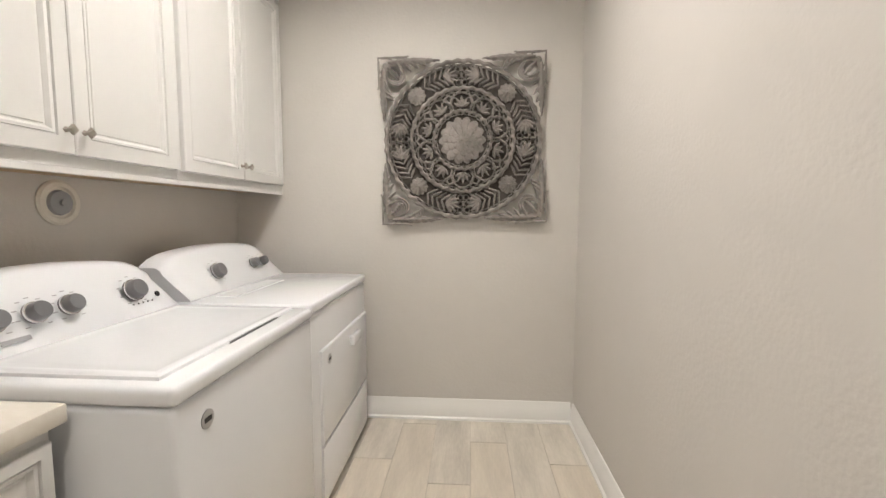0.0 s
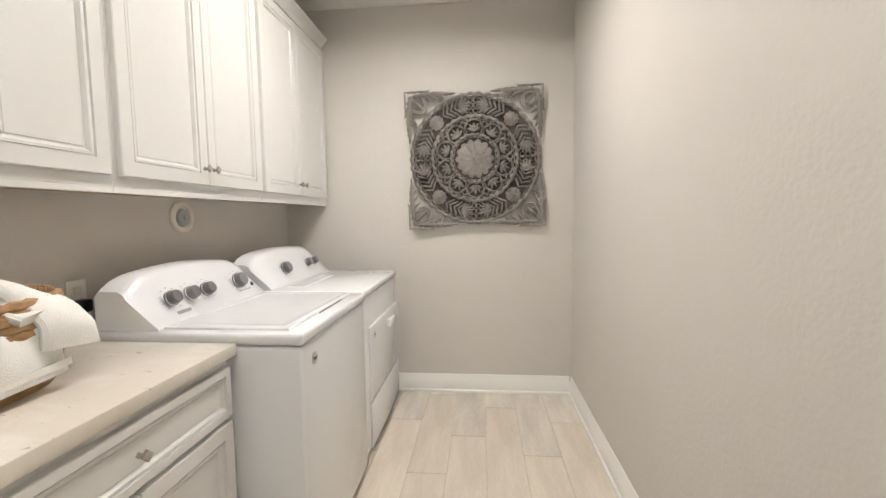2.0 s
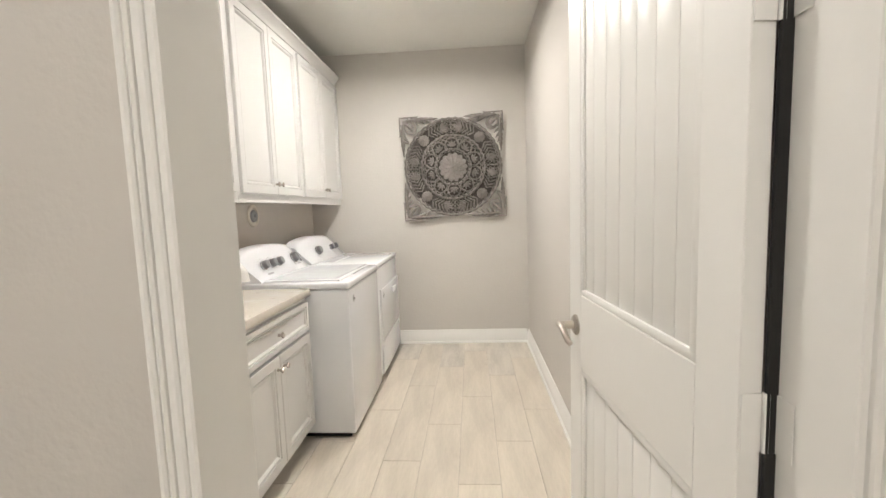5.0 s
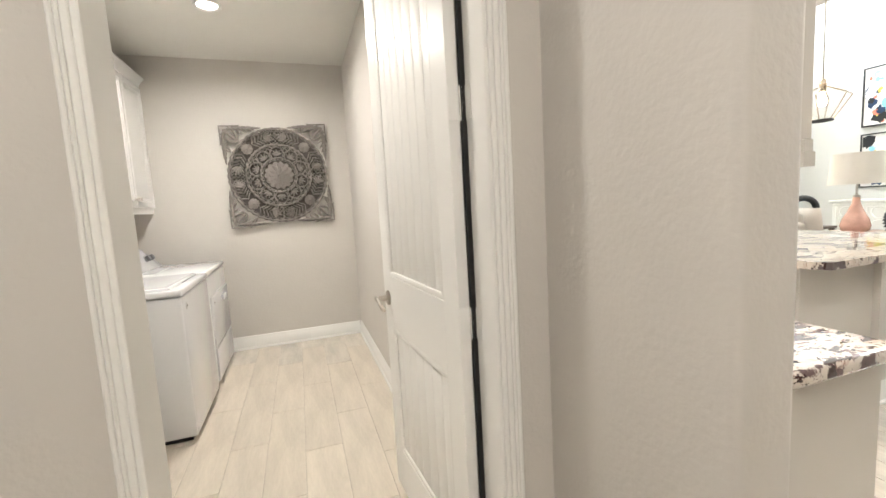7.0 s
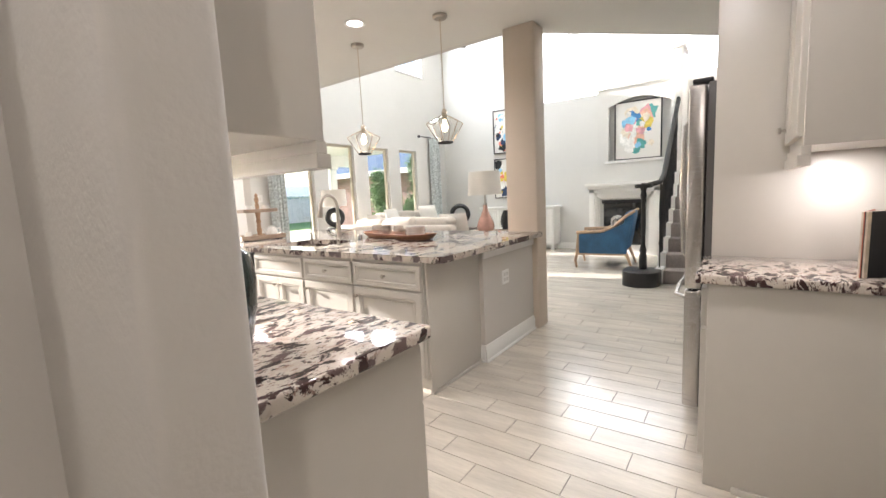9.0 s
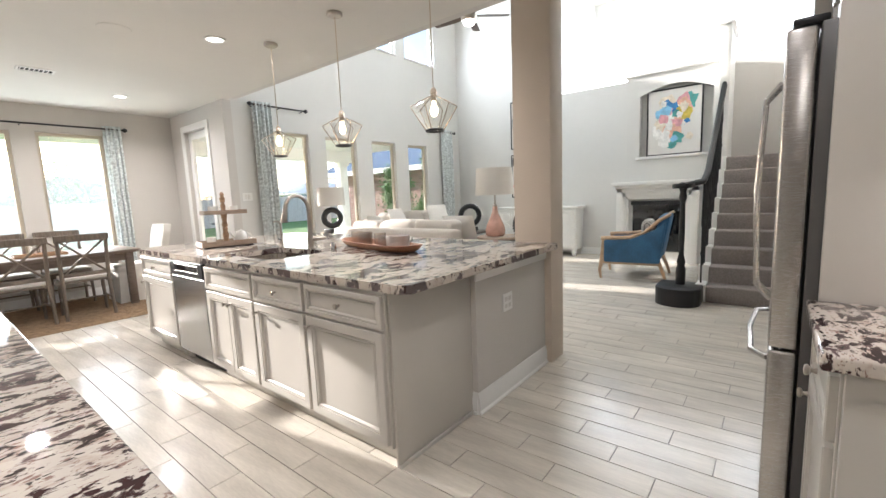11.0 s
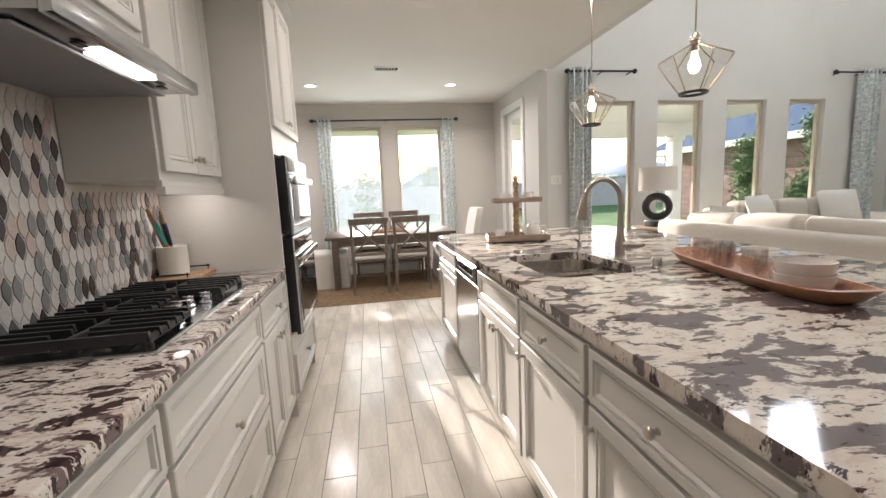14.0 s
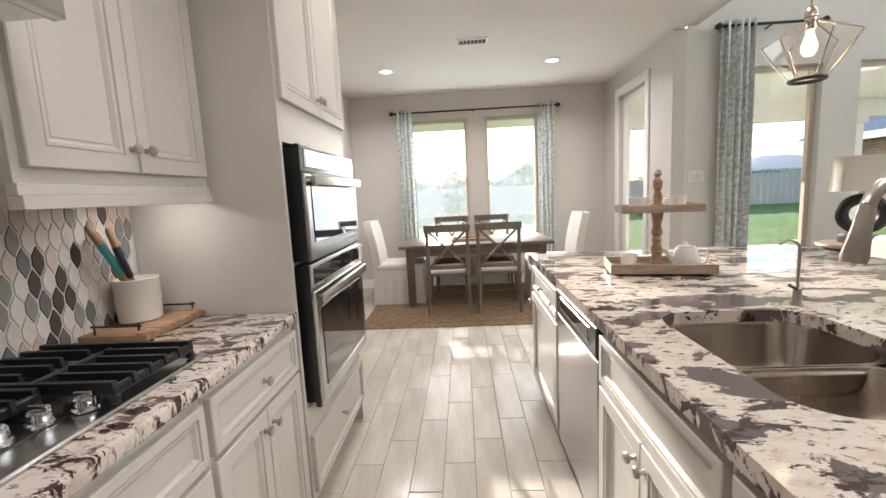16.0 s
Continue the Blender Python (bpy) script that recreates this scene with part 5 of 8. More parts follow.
def mosaic(axis, sign, f, a0, a1, zone, near, name):
    """Leaf-shaped tiles in staggered rows, leaning left and right by turns; zone(a) gives the height of the top. Those within near are objects, the rest is joined."""
    pt = facing(axis, sign, f)
    w, h = 0.041, 0.094
    back = structure(name, rings_panel(pt, a0, a1, 0.916, 1.40, [(0, 0.0), (0, 0.004)]), GROUT_LIGHT, "leaf-shaped stone and glass mosaic backsplash")
    shapes, corners = [], []
    for lean in (-1, 1):
        out = [(0.0, h / 2), (w * 0.43, h * 0.20), (w * 0.46, -h * 0.13), (0.0, -h / 2), (-w * 0.43, -h * 0.20), (-w * 0.46, h * 0.13)]
        low = [Vector(pt(x * lean * 0.94, z * 0.96, 0.0)) - Vector(pt(0, 0, 0)) for x, z in out]
        top = [Vector(pt(x * lean * 0.88, z * 0.93, 0.0035)) - Vector(pt(0, 0, 0)) for x, z in out]
        sides = [tuple(range(6, 12))] + [(k, (k + 1) % 6, 6 + (k + 1) % 6, 6 + k) for k in range(6)]
        me = bpy.data.meshes.new("mosaic_tile")
        me.from_pydata([tuple(v) for v in low + top], [], sides)
        me.materials.append(MOSAIC)
        shapes.append(me), corners.append((low + top, sides))
    verts, faces = [], []
    r, z = 0, 0.935
    while z < 1.74:
        a = a0 + 0.03 + (r % 2) * w / 2
        while a < a1 - 0.02:
            if z < zone(a) - 0.035:
                o = Vector(pt(a, z, 0.0042))
                if near(a, z):
                    ob = new("mosaic_tile", shapes[r % 2])
                    ob.parent = back
                    ob.location = o
                else:
                    n = len(verts)
                    verts += [tuple(o + v) for v in corners[r % 2][0]]
                    faces += [tuple(n + k for k in q) for q in corners[r % 2][1]]
            a += w
        z += h * 0.70
        r += 1
    if verts:
        me = bpy.data.meshes.new("mosaic_rest")
        me.from_pydata(verts, [], faces)
        me.materials.append(MOSAIC_JOINED)
        ob = new("mosaic_rest", me)
        ob.parent = back
        tagged(ob, "leaf-shaped mosaic tiles", "", "", "stuff")


mosaic("x", 1, 2.0602, -0.70, 2.20, lambda a: 1.405 if a < 0.77 or a > 1.50 else 1.75, lambda a, z: a > 0.95 and z < 1.6, "backsplash_left")
structure("backsplash_hood", solid((2.0602, 0.77, 1.40), (2.064, 1.51, 1.72)), GROUT_LIGHT)
mosaic("y", 1, -2.0, 3.74, 4.25, lambda a: 1.36, lambda a, z: True, "backsplash_right")

# utensil crock on its serving board
board = thing("serving_board", (2.22, 2.03, 0.916), "carved mango-wood serving board with black bar handles", "board")
part("board", solid((2.075, 1.90, 0.916), (2.31, 2.198, 0.938), 0.005), WOOD_LIGHT, board)
for k in range(7):
    part("carved_edge", lathe([(0, -0.040), (0.009, -0.03), (0.0145, 0), (0.009, 0.03), (0, 0.040)], 10, Matrix.Translation((2.292, 1.928 + k * 0.040, 0.940)) @ Matrix.Rotation(radians(-28), 4, "Z") @ Matrix.Rotation(radians(82), 4, "X") @ Matrix.Diagonal((1.25, 0.75, 1, 1))), WOOD_LIGHT, board)
for y in (1.915, 2.185):
    bm = tube([(2.115, y, 0.965), (2.285, y, 0.965)], 0.004, 8)
    for x in (2.125, 2.275):
        tube([(x, y, 0.936), (x, y, 0.968)], 0.0035, 8, bm)
        lathe([(0, -0.007), (0.006, 0), (0, 0.007)], 8, Matrix.Translation((x, y, 0.969)), bm)
    part("bar_handle", bm, BLACK, board, "black metal bar handle")
CX, CY = 2.148, 2.085
crock = thing("utensil_crock", (CX, CY, 0.939), "ribbed cream stoneware crock holding wooden spoons", "crock")
prof = [(0, 0.0), (0.060, 0.0), (0.067, 0.006), (0.071, 0.07), (0.070, 0.148), (0.072, 0.153), (0.067, 0.155), (0.063, 0.148), (0.06, 0.02), (0, 0.016)]
part("jar", lathe(prof, 36, Matrix.Translation((CX, CY, 0.9385))), CERAMIC_CREAM, crock)
for k, (dx, dy, c1, tip) in enumerate(((-0.02, -0.09, (0.05, 0.36, 0.34), 0), (0.015, -0.07, (0.02, 0.02, 0.05), 0), (-0.035, -0.06, (0.55, 0.16, 0.06), 1), (0.0, -0.05, (0.60, 0.36, 0.08), 1))):
    sp = thing("wooden_spoon", (CX, CY, 0.96), "wooden kitchen spoon with a painted handle band", "utensil", "spoons in the crock")
    p0, p1 = Vector((CX + 0.01, CY + 0.025 - 0.012 * k, 0.965)), Vector((CX + dx * 1.2, CY + dy * 1.5, 1.285 - 0.012 * k))
    pm, pn = p0.lerp(p1, 0.45), p0.lerp(p1, 0.82)
    part("handle", tube([p0, pm], 0.010, 8), WOOD_LIGHT, sp)
    part("band", tube([pm, pn], 0.0115, 8), material("painted_band", c1, 0.5), sp, "painted colour band")
    part("tip", tube([pn, p1, p1 + (p1 - pn) * 0.12], [0.0115, 0.0105, 0.006], 8), WOOD_LIGHT, sp)

# dark lidded jar at the near end of the counter
jar = thing("ginger_jar", (2.235, -0.46, 0.915), "dark green glazed ceramic jar with a lid", "jar")
GLAZE = material("dark_green_glaze", (0.03, 0.045, 0.04), 0.15, vary=0.5, scale=8, coat=0.5)
part("body", lathe([(0, 0), (0.055, 0), (0.062, 0.01), (0.085, 0.12), (0.09, 0.19), (0.078, 0.25), (0.05, 0.275), (0.05, 0.29), (0, 0.29)], 28, Matrix.Translation((2.235, -0.46, 0.9155))), GLAZE, jar)
part("lid", lathe([(0, 0.288), (0.058, 0.288), (0.06, 0.296), (0.045, 0.315), (0.018, 0.328), (0.014, 0.34), (0.022, 0.352), (0.014, 0.37), (0, 0.378)], 24, Matrix.Translation((2.235, -0.46, 0.9155))), GLAZE, jar)

# dishwasher in the island
dw = thing("dishwasher", (4.05, 2.343, 0), "stainless dishwasher with a black control strip", "dishwasher")
part("body", solid((3.80, 2.04, 0.10), (4.36, 2.646, 0.87)), BLACK, dw)
ptw = facing("x", -1, 3.80)
part("door", rings_panel(ptw, 2.042, 2.644, 0.115, 0.745, [(0, 0), (0, 0.025), (0.006, 0.031)]), STEEL_H, dw)
part("control_strip", rings_panel(ptw, 2.042, 2.644, 0.748, 0.868, [(0, 0), (0, 0.028), (0.008, 0.036)]), BLACK, dw, "black glossy control strip")
part("display", rings_panel(ptw, 2.12, 2.56, 0.785, 0.845, [(0, 0.036), (0.003, 0.039), (0.006, 0.037)]), STEEL, dw)
part("handle_recess", rings_panel(ptw, 2.13, 2.55, 0.792, 0.838, [(0, 0.037), (0.002, 0.0395)]), BLACK_GLASS, dw)
part("toe_kick", solid((3.87, 2.042, 0), (4.3, 2.644, 0.10)), BLACK, dw)

# sink


def bowl(x0, x1, y0, y1, r, depth):
    bm, loops = bmesh.new(), []
    for inset, z in ((-0.012, 0.874), (0.0, 0.874), (0.004, 0.86), (0.012, 0.915 - depth + 0.04), (0.03, 0.915 - depth + 0.01), (0.06, 0.915 - depth)):
        loop = []
        a0, a1, b0, b1, rr = x0 + inset, x1 - inset, y0 + inset, y1 - inset, max(0.02, r - inset * 0.5)
        for cx, cy, s in ((a1 - rr, b1 - rr, 0), (a0 + rr, b1 - rr, 90), (a0 + rr, b0 + rr, 180), (a1 - rr, b0 + rr, 270)):
            loop += [bm.verts.new((cx + rr * math.cos(radians(s + k * 15)), cy + rr * math.sin(radians(s + k * 15)), z)) for k in range(7)]
        loops.append(loop)
    for p, q in zip(loops, loops[1:]):
        for k in range(len(p)):
            bm.faces.new((p[k], p[(k + 1) % len(p)], q[(k + 1) % len(p)], q[k]))
    bm.faces.new(loops[-1])
    return bm


sink = thing("sink", (4.17, 1.7, 0.70), "brushed stainless double-bowl undermount sink", "sink")
SINK = material("sink_steel", (0.42, 0.37, 0.32), 0.2, 1.0, vary=0.16, scale=5, stretch=(12, 12, 0.4), rough_vary=0.06)
part("bowl", bowl(3.93, 4.405, 1.69, 2.035, 0.11, 0.21), SINK, sink)
part("bowl", bowl(3.93, 4.36, 1.365, 1.672, 0.10, 0.18), SINK, sink)
part("divider", solid((3.95, 1.662, 0.80), (4.36, 1.70, 0.868), 0.012, 3), SINK, sink)
for y, z in ((1.86, 0.706), (1.52, 0.736)):
    part("drain", lathe([(0, 0), (0.04, 0), (0.042, 0.003), (0.03, 0.004), (0, 0.002)], 20, Matrix.Translation((4.17, y, z))), CHROME, sink)

fc = thing("kitchen_faucet", (4.452, 1.68, 0.915), "brushed nickel gooseneck pull-down kitchen faucet", "faucet")
FM = Matrix.Translation((4.452, 1.68, 0.9155))
part("base", lathe([(0, 0), (0.032, 0), (0.032, 0.006), (0.027, 0.012), (0.025, 0.03), (0.026, 0.075), (0.024, 0.10), (0.019, 0.13), (0.0165, 0.19), (0, 0.19)], 22, FM), NICKEL, fc)
arc = [FM @ Vector((0, 0, 0.18)), FM @ Vector((0, 0, 0.25))] + [FM @ Vector((-0.115 * (1 - math.cos(a)), -0.022 * (1 - math.cos(a)), 0.305 + 0.115 * math.sin(a))) for a in [radians(k * 12) for k in range(0, 14)]]
part("neck", tube(arc, [0.0165, 0.0155] + [0.0145] * 14, 12), NICKEL, fc)
e = arc[-1]
part("spray_head", tube([e, e + Vector((-0.004, -0.001, -0.02)), e + Vector((-0.010, -0.002, -0.05)), e + Vector((-0.022, -0.003, -0.115)), e + Vector((-0.024, -0.003, -0.128))], [0.0145, 0.0165, 0.018, 0.0255, 0.023], 16), NICKEL, fc)
part("lever", tube([FM @ Vector(q) for q in ((0.012, -0.015, 0.075), (0.030, -0.04, 0.08), (0.055, -0.075, 0.078), (0.075, -0.10, 0.085))], [0.019, 0.02, 0.013, 0.007], 12), NICKEL, fc)
tap = thing("filter_tap", (4.43, 2.07, 0.915), "small brushed nickel filtered-water tap", "faucet")
part("base", lathe([(0, 0), (0.02, 0), (0.018, 0.006), (0.014, 0.012), (0.012, 0.055), (0, 0.058)], 16, Matrix.Translation((4.43, 2.07, 0.9155))), NICKEL, tap)
part("neck", tube([(4.43, 2.07, 0.965), (4.43, 2.07, 1.03)] + [(4.43 - 0.035 * (1 - math.cos(radians(k * 18))), 2.07, 1.10 + 0.035 * math.sin(radians(k * 18))) for k in range(9)], 0.005, 8), NICKEL, tap)
part("lever", tube([(4.425, 2.065, 0.97), (4.395, 2.06, 0.985)], 0.005, 8), BLACK, tap)
sp = thing("air_switch", (4.47, 1.42, 0.915), "short chrome air-gap cap beside the faucet", "fitting")
part("cap", lathe([(0, 0), (0.022, 0), (0.022, 0.045), (0.018, 0.052), (0, 0.054)], 18, Matrix.Translation((4.47, 1.42, 0.9155))), CHROME, sp)

# two-tier wooden stand with cups and a teapot
TX, TY = 4.26, 2.71
tier = thing("tiered_stand", (TX, TY, 0.915), "two-tier washed-wood serving stand with turned post", "stand")
for z, w, dpt, h in ((0.925, 0.43, 0.24, 0.045), (1.205, 0.33, 0.18, 0.035)):
    part("tray_bottom", solid((TX - w / 2, TY - dpt / 2, z), (TX + w / 2, TY + dpt / 2, z + 0.012), 0.002, 1), WOOD_TRAY, tier)
    for lo, hi in (((TX - w / 2, TY - dpt / 2 - 0.01, z), (TX + w / 2, TY - dpt / 2, z + h)), ((TX - w / 2, TY + dpt / 2, z), (TX + w / 2, TY + dpt / 2 + 0.01, z + h)), ((TX - w / 2 - 0.01, TY - dpt / 2 - 0.01, z), (TX - w / 2, TY + dpt / 2 + 0.01, z + h)), ((TX + w / 2, TY - dpt / 2 - 0.01, z), (TX + w / 2 + 0.01, TY + dpt / 2 + 0.01, z + h))):
        part("tray_side", solid(lo, hi, 0.002, 1), WOOD_TRAY, tier)
part("post", lathe([(0, 0), (0.035, 0), (0.036, 0.012), (0.026, 0.03), (0.022, 0.05), (0.028, 0.085), (0.018, 0.115), (0.024, 0.135), (0.018, 0.15), (0.026, 0.165), (0.026, 0.175), (0.018, 0.20), (0.024, 0.235), (0.030, 0.272), (0, 0.272)], 20, Matrix.Translation((TX, TY, 0.937))), WOOD_LIGHT, tier)
part("finial", lathe([(0, 0), (0.024, 0), (0.017, 0.025), (0.022, 0.06), (0.014, 0.085), (0.021, 0.105), (0.023, 0.13), (0.013, 0.15), (0.018, 0.165), (0.010, 0.183), (0, 0.188)], 18, Matrix.Translation((TX, TY, 1.217))), WOOD_LIGHT, tier)
for x in (TX - 0.18, TX + 0.18):
    part("foot", solid((x - 0.02, TY - 0.1, 0.9155), (x + 0.02, TY + 0.1, 0.925)), IRON, tier)
TURN = Matrix.Translation((TX, TY, 0)) @ Matrix.Rotation(radians(-11), 4, "Z")
tier.matrix_basis = TURN @ Matrix.Translation((0, 0, 0.915))


def mug(x, y, z, r=0.036, h=0.062, turn=0.0, mat=CERAMIC, label="white ceramic cup with a handle", group="cups"):
    c = thing("cup", (x, y, z), label, "cup", group)
    part("bowl", lathe([(0, 0), (r * 0.75, 0), (r * 0.85, 0.004), (r, h * 0.6), (r, h), (r * 0.93, h), (r * 0.92, h * 0.6), (r * 0.7, 0.008), (0, 0.006)], 24, Matrix.Translation((x, y, z))), mat, c)
    d = Vector((math.cos(turn), math.sin(turn), 0))
    o = Vector((x, y, z))
    part("handle", tube([o + d * r * 0.95 + UP * h * 0.8, o + d * (r + 0.018) + UP * h * 0.75, o + d * (r + 0.022) + UP * h * 0.45, o + d * r * 0.92 + UP * h * 0.25], 0.0045, 7), mat, c)
    return c


for u, v, z, r, h, a in ((-0.09, -0.02, 1.2175, 0.042, 0.06, 0.0), (0.085, 0.0, 1.2175, 0.042, 0.06, math.pi), (-0.13, -0.04, 0.9375, 0.038, 0.07, 1.8)):
    q = TURN @ Vector((u, v, z))
    mug(q.x, q.y, q.z, r, h, a)
PM = TURN @ Matrix.Translation((0.12, -0.03, 0.9375))
pot = thing("teapot", PM.translation, "white ceramic teapot on the wooden stand", "teapot")
part("body", lathe([(0, 0), (0.05, 0), (0.056, 0.008), (0.058, 0.05), (0.046, 0.09), (0.04, 0.098), (0, 0.10)], 24, PM), CERAMIC, pot)
part("lid", lathe([(0.04, 0.098), (0.038, 0.106), (0.012, 0.112), (0.010, 0.12), (0, 0.124)], 20, PM), CERAMIC, pot)
part("handle", tube([PM @ Vector(p) for p in ((0.05, 0, 0.085), (0.085, 0, 0.085), (0.092, 0, 0.06), (0.085, 0, 0.025), (0.055, 0, 0.02))], 0.006, 8), CERAMIC, pot)
part("spout", tube([PM @ Vector(p) for p in ((-0.05, 0, 0.03), (-0.075, 0, 0.06), (-0.092, 0, 0.095))], [0.014, 0.010, 0.007], 8), CERAMIC, pot)

# long wooden tray with glasses and bowls
tray = thing("wooden_tray", (4.665, 1.13, 0.915), "long carved wooden dough-bowl tray on the island", "tray")
TM = Matrix.Translation((4.665, 1.13, 0.916)) @ Matrix.Rotation(radians(-12), 4, "Z")


def long_bowl():
    bm, loops = bmesh.new(), []
    for sx, sy, z in ((0.085, 0.42, 0.0), (0.10, 0.445, 0.010), (0.128, 0.485, 0.040), (0.130, 0.488, 0.046), (0.116, 0.470, 0.047), (0.098, 0.440, 0.020), (0.085, 0.42, 0.012)):
        loop = []
        for k in range(40):
            a = 2 * math.pi * k / 40
            c, d = math.cos(a), math.sin(a)
            u, v = math.copysign(abs(c) ** 0.42, c), math.copysign(abs(d) ** 0.55, d)
            loop.append(bm.verts.new(TM @ Vector((sx * u * (1 - 0.16 * abs(v) ** 3), sy * v, z + (0.010 * abs(v) ** 6 if z > 0.03 else 0)))))
        loops.append(loop)
    for p, q in zip(loops, loops[1:]):
        for k in range(40):
            bm.faces.new((p[k], p[(k + 1) % 40], q[(k + 1) % 40], q[k]))
    bm.faces.new(loops[0][::-1]), bm.faces.new(loops[-1])
    return bm


part("bowl", long_bowl(), WOOD_BOWL, tray)
for u, off in ((0.33, 0.0), (0.23, 0.035), (0.13, -0.02), (0.0, 0.02)):
    p = TM @ Vector((off, u, 0.0135))
    mug(p.x, p.y, p.z, 0.046, 0.10, 2.9, CLEAR, "ribbed clear glass mug with a handle in the tray", "tray mugs")
p = TM @ Vector((-0.01, -0.12, 0.0135))
mug(p.x, p.y, p.z, 0.052, 0.075, 0.5, CLEAR, "low ribbed glass cup in the wooden tray", "tray mugs")
for k, z in enumerate((0.0135, 0.056)):
    p = TM @ Vector((0.0, -0.27, z))
    c = thing("bowl", p, "small stacked pale ribbed glass bowl in the tray", "bowl", "stacked bowls")
    part("body", lathe([(0, 0), (0.055, 0), (0.078, 0.012), (0.084, 0.030), (0.086, 0.055), (0.083, 0.056), (0.080, 0.032), (0.066, 0.016), (0, 0.008)], 28, Matrix.Translation(p)), FROSTED, c)

# pendants over the island


def pendant(x, y):
    p = thing("pendant_light", (x, y, 1.72), "clear faceted glass diamond pendant with a glowing bulb", "pendant light", "island pendants")
    m = Matrix.Translation((x, y, 0))
    part("canopy", lathe([(0, 2.739), (0.062, 2.739), (0.062, 2.722), (0.05, 2.712), (0, 2.710)], 24, m), NICKEL, p)
    part("stem", tube([(x, y, 2.712), (x, y, 1.99)], 0.004, 6), BRASS, p)
    part("socket", lathe([(0, 2.0), (0.012, 2.0), (0.022, 1.985), (0.024, 1.965), (0.019, 1.96), (0.019, 1.915), (0, 1.915)], 16, m), BRASS, p)
    prof = ((0.024, 1.948), (0.155, 1.882), (0.060, 1.727))
    corner = lambda k, r: (x + r * math.cos(math.pi / 3 * k + 0.3), y + r * math.sin(math.pi / 3 * k + 0.3))
    for k in range(6):
        part("glass_edge", tube([(*corner(k, r), z) for r, z in ((0.022, 1.949), (0.09, 1.916), (0.152, 1.886), (0.156, 1.88), (0.152, 1.872), (0.105, 1.795), (0.058, 1.727))], 0.0036, 6), BRASS, p, "pale gold glinting edge")
        bm = bmesh.new()
        for (r0, z0), (r1, z1) in zip(prof, prof[1:]):
            bm.faces.new([bm.verts.new((*q, z)) for q, z in ((corner(k, r0), z0), (corner(k + 1, r0), z0), (corner(k + 1, r1), z1), (corner(k, r1), z1))])
        pane = part("glass_facet", bm, PENDANT_GLASS, p, "clear glass facet")
        pane.visible_shadow = False
    part("bottom_ring", tube([(x + 0.058 * math.cos(2 * math.pi * k / 28), y + 0.058 * math.sin(2 * math.pi * k / 28), 1.725) for k in range(28)], 0.0075, 8, None, True), IRON, p, "dark metal ring")
    part("bulb", lathe([(0, 1.815), (0.016, 1.82), (0.026, 1.84), (0.026, 1.862), (0.014, 1.895), (0.012, 1.915), (0, 1.915)], 18, m), BULB, p, "glowing filament bulb")


for y in (0.60, 1.56, 2.50):
    pendant(4.75, y)

# sockets and switches, vents
wall_plate("y", -1, 0.105, 4.80, 0.60, "white double power socket on the island end", w=0.12, h=0.115)
wall_plate("y", -1, 4.85, 5.58, 1.385, "white three-rocker light switch", "switch", 0.15, 0.115)
wall_plate("x", 1, 1.79, 5.6, 0.36, "white power socket low on the dining wall")
vent = thing("ceiling_vent", (3.48, 4.79, H), "white louvred ceiling air vent", "vent")
part("frame", rings_panel(lambda a, b, d: (a, b, H - d), 3.33, 3.63, 4.71, 4.87, [(0, 0), (0.004, 0.01), (0.02, 0.012), (0.022, 0.003)]), TRIM, vent)
for k in range(7):
    part("slat", solid((3.36 + k * 0.035, 4.735, H - 0.012), (3.366 + k * 0.035, 4.845, H - 0.002)), TRIM, vent)
# dark sheet above the slats stands in for the shaded duct
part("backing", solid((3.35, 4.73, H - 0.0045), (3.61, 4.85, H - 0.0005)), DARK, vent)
spk = thing("ceiling_speaker", (3.71, 3.05, H), "round white flush ceiling speaker grille", "speaker")
part("grille", lathe([(0, -0.006), (0.10, -0.008), (0.115, -0.004), (0.118, 0), (0, 0)], 36, Matrix.Translation((3.71, 3.05, H))), CEIL, spk)

# short counter run and refrigerator
base_cabinet("y", 1, -1.345, 0.65, 3.745, 4.25, 0.875, CAB, 1, label="greige painted base cabinet beside the refrigerator", group=K_BASE)
structure("trim", solid((3.722, -1.995, 0.0), (3.742, -1.35, 0.875), 0.004), CAB, "plain end panel of the short counter run")
structure("trim", solid((3.708, -1.995, 0.0), (3.722, -1.45, 0.03), 0.004), CAB, "shoe moulding")
single("worktop", solid((3.70, -1.997, 0.876), (4.25, -1.305, 0.915), 0.008, 3), GRANITE_FINE, "white and brown granite worktop beside the refrigerator", "worktop")
wall_cabinet("y", 1, -1.62, 0.37, 3.735, 4.25, 1.39, 2.47, CAB, 1, "greige painted wall cabinet with light rail", K_WALL, rail=0.07)
structure("trim", solid((4.254, -1.997, 0), (4.276, -1.335, 2.47), 0.003), CAB, "tall painted refrigerator side panel")
wall_cabinet("y", 1, -1.40, 0.59, 4.28, 5.25, 1.86, 2.47, CAB, 2, "greige cabinet above the refrigerator", K_WALL)
crown("trim", "y", 1, -1.62, 3.72, 4.25, 2.47, CAB)
casing("trim", 2.3, 3.60, -2.0, 1, 2.44, 0.03)
fridge = thing("refrigerator", (4.78, -1.65, 0), "stainless french-door refrigerator with curved handles", "refrigerator")
part("body", solid((4.30, -1.98, 0.02), (5.21, -1.30, 1.775), 0.006), material("dark_grey_case", (0.09, 0.085, 0.08), 0.4), fridge, "dark grey case")
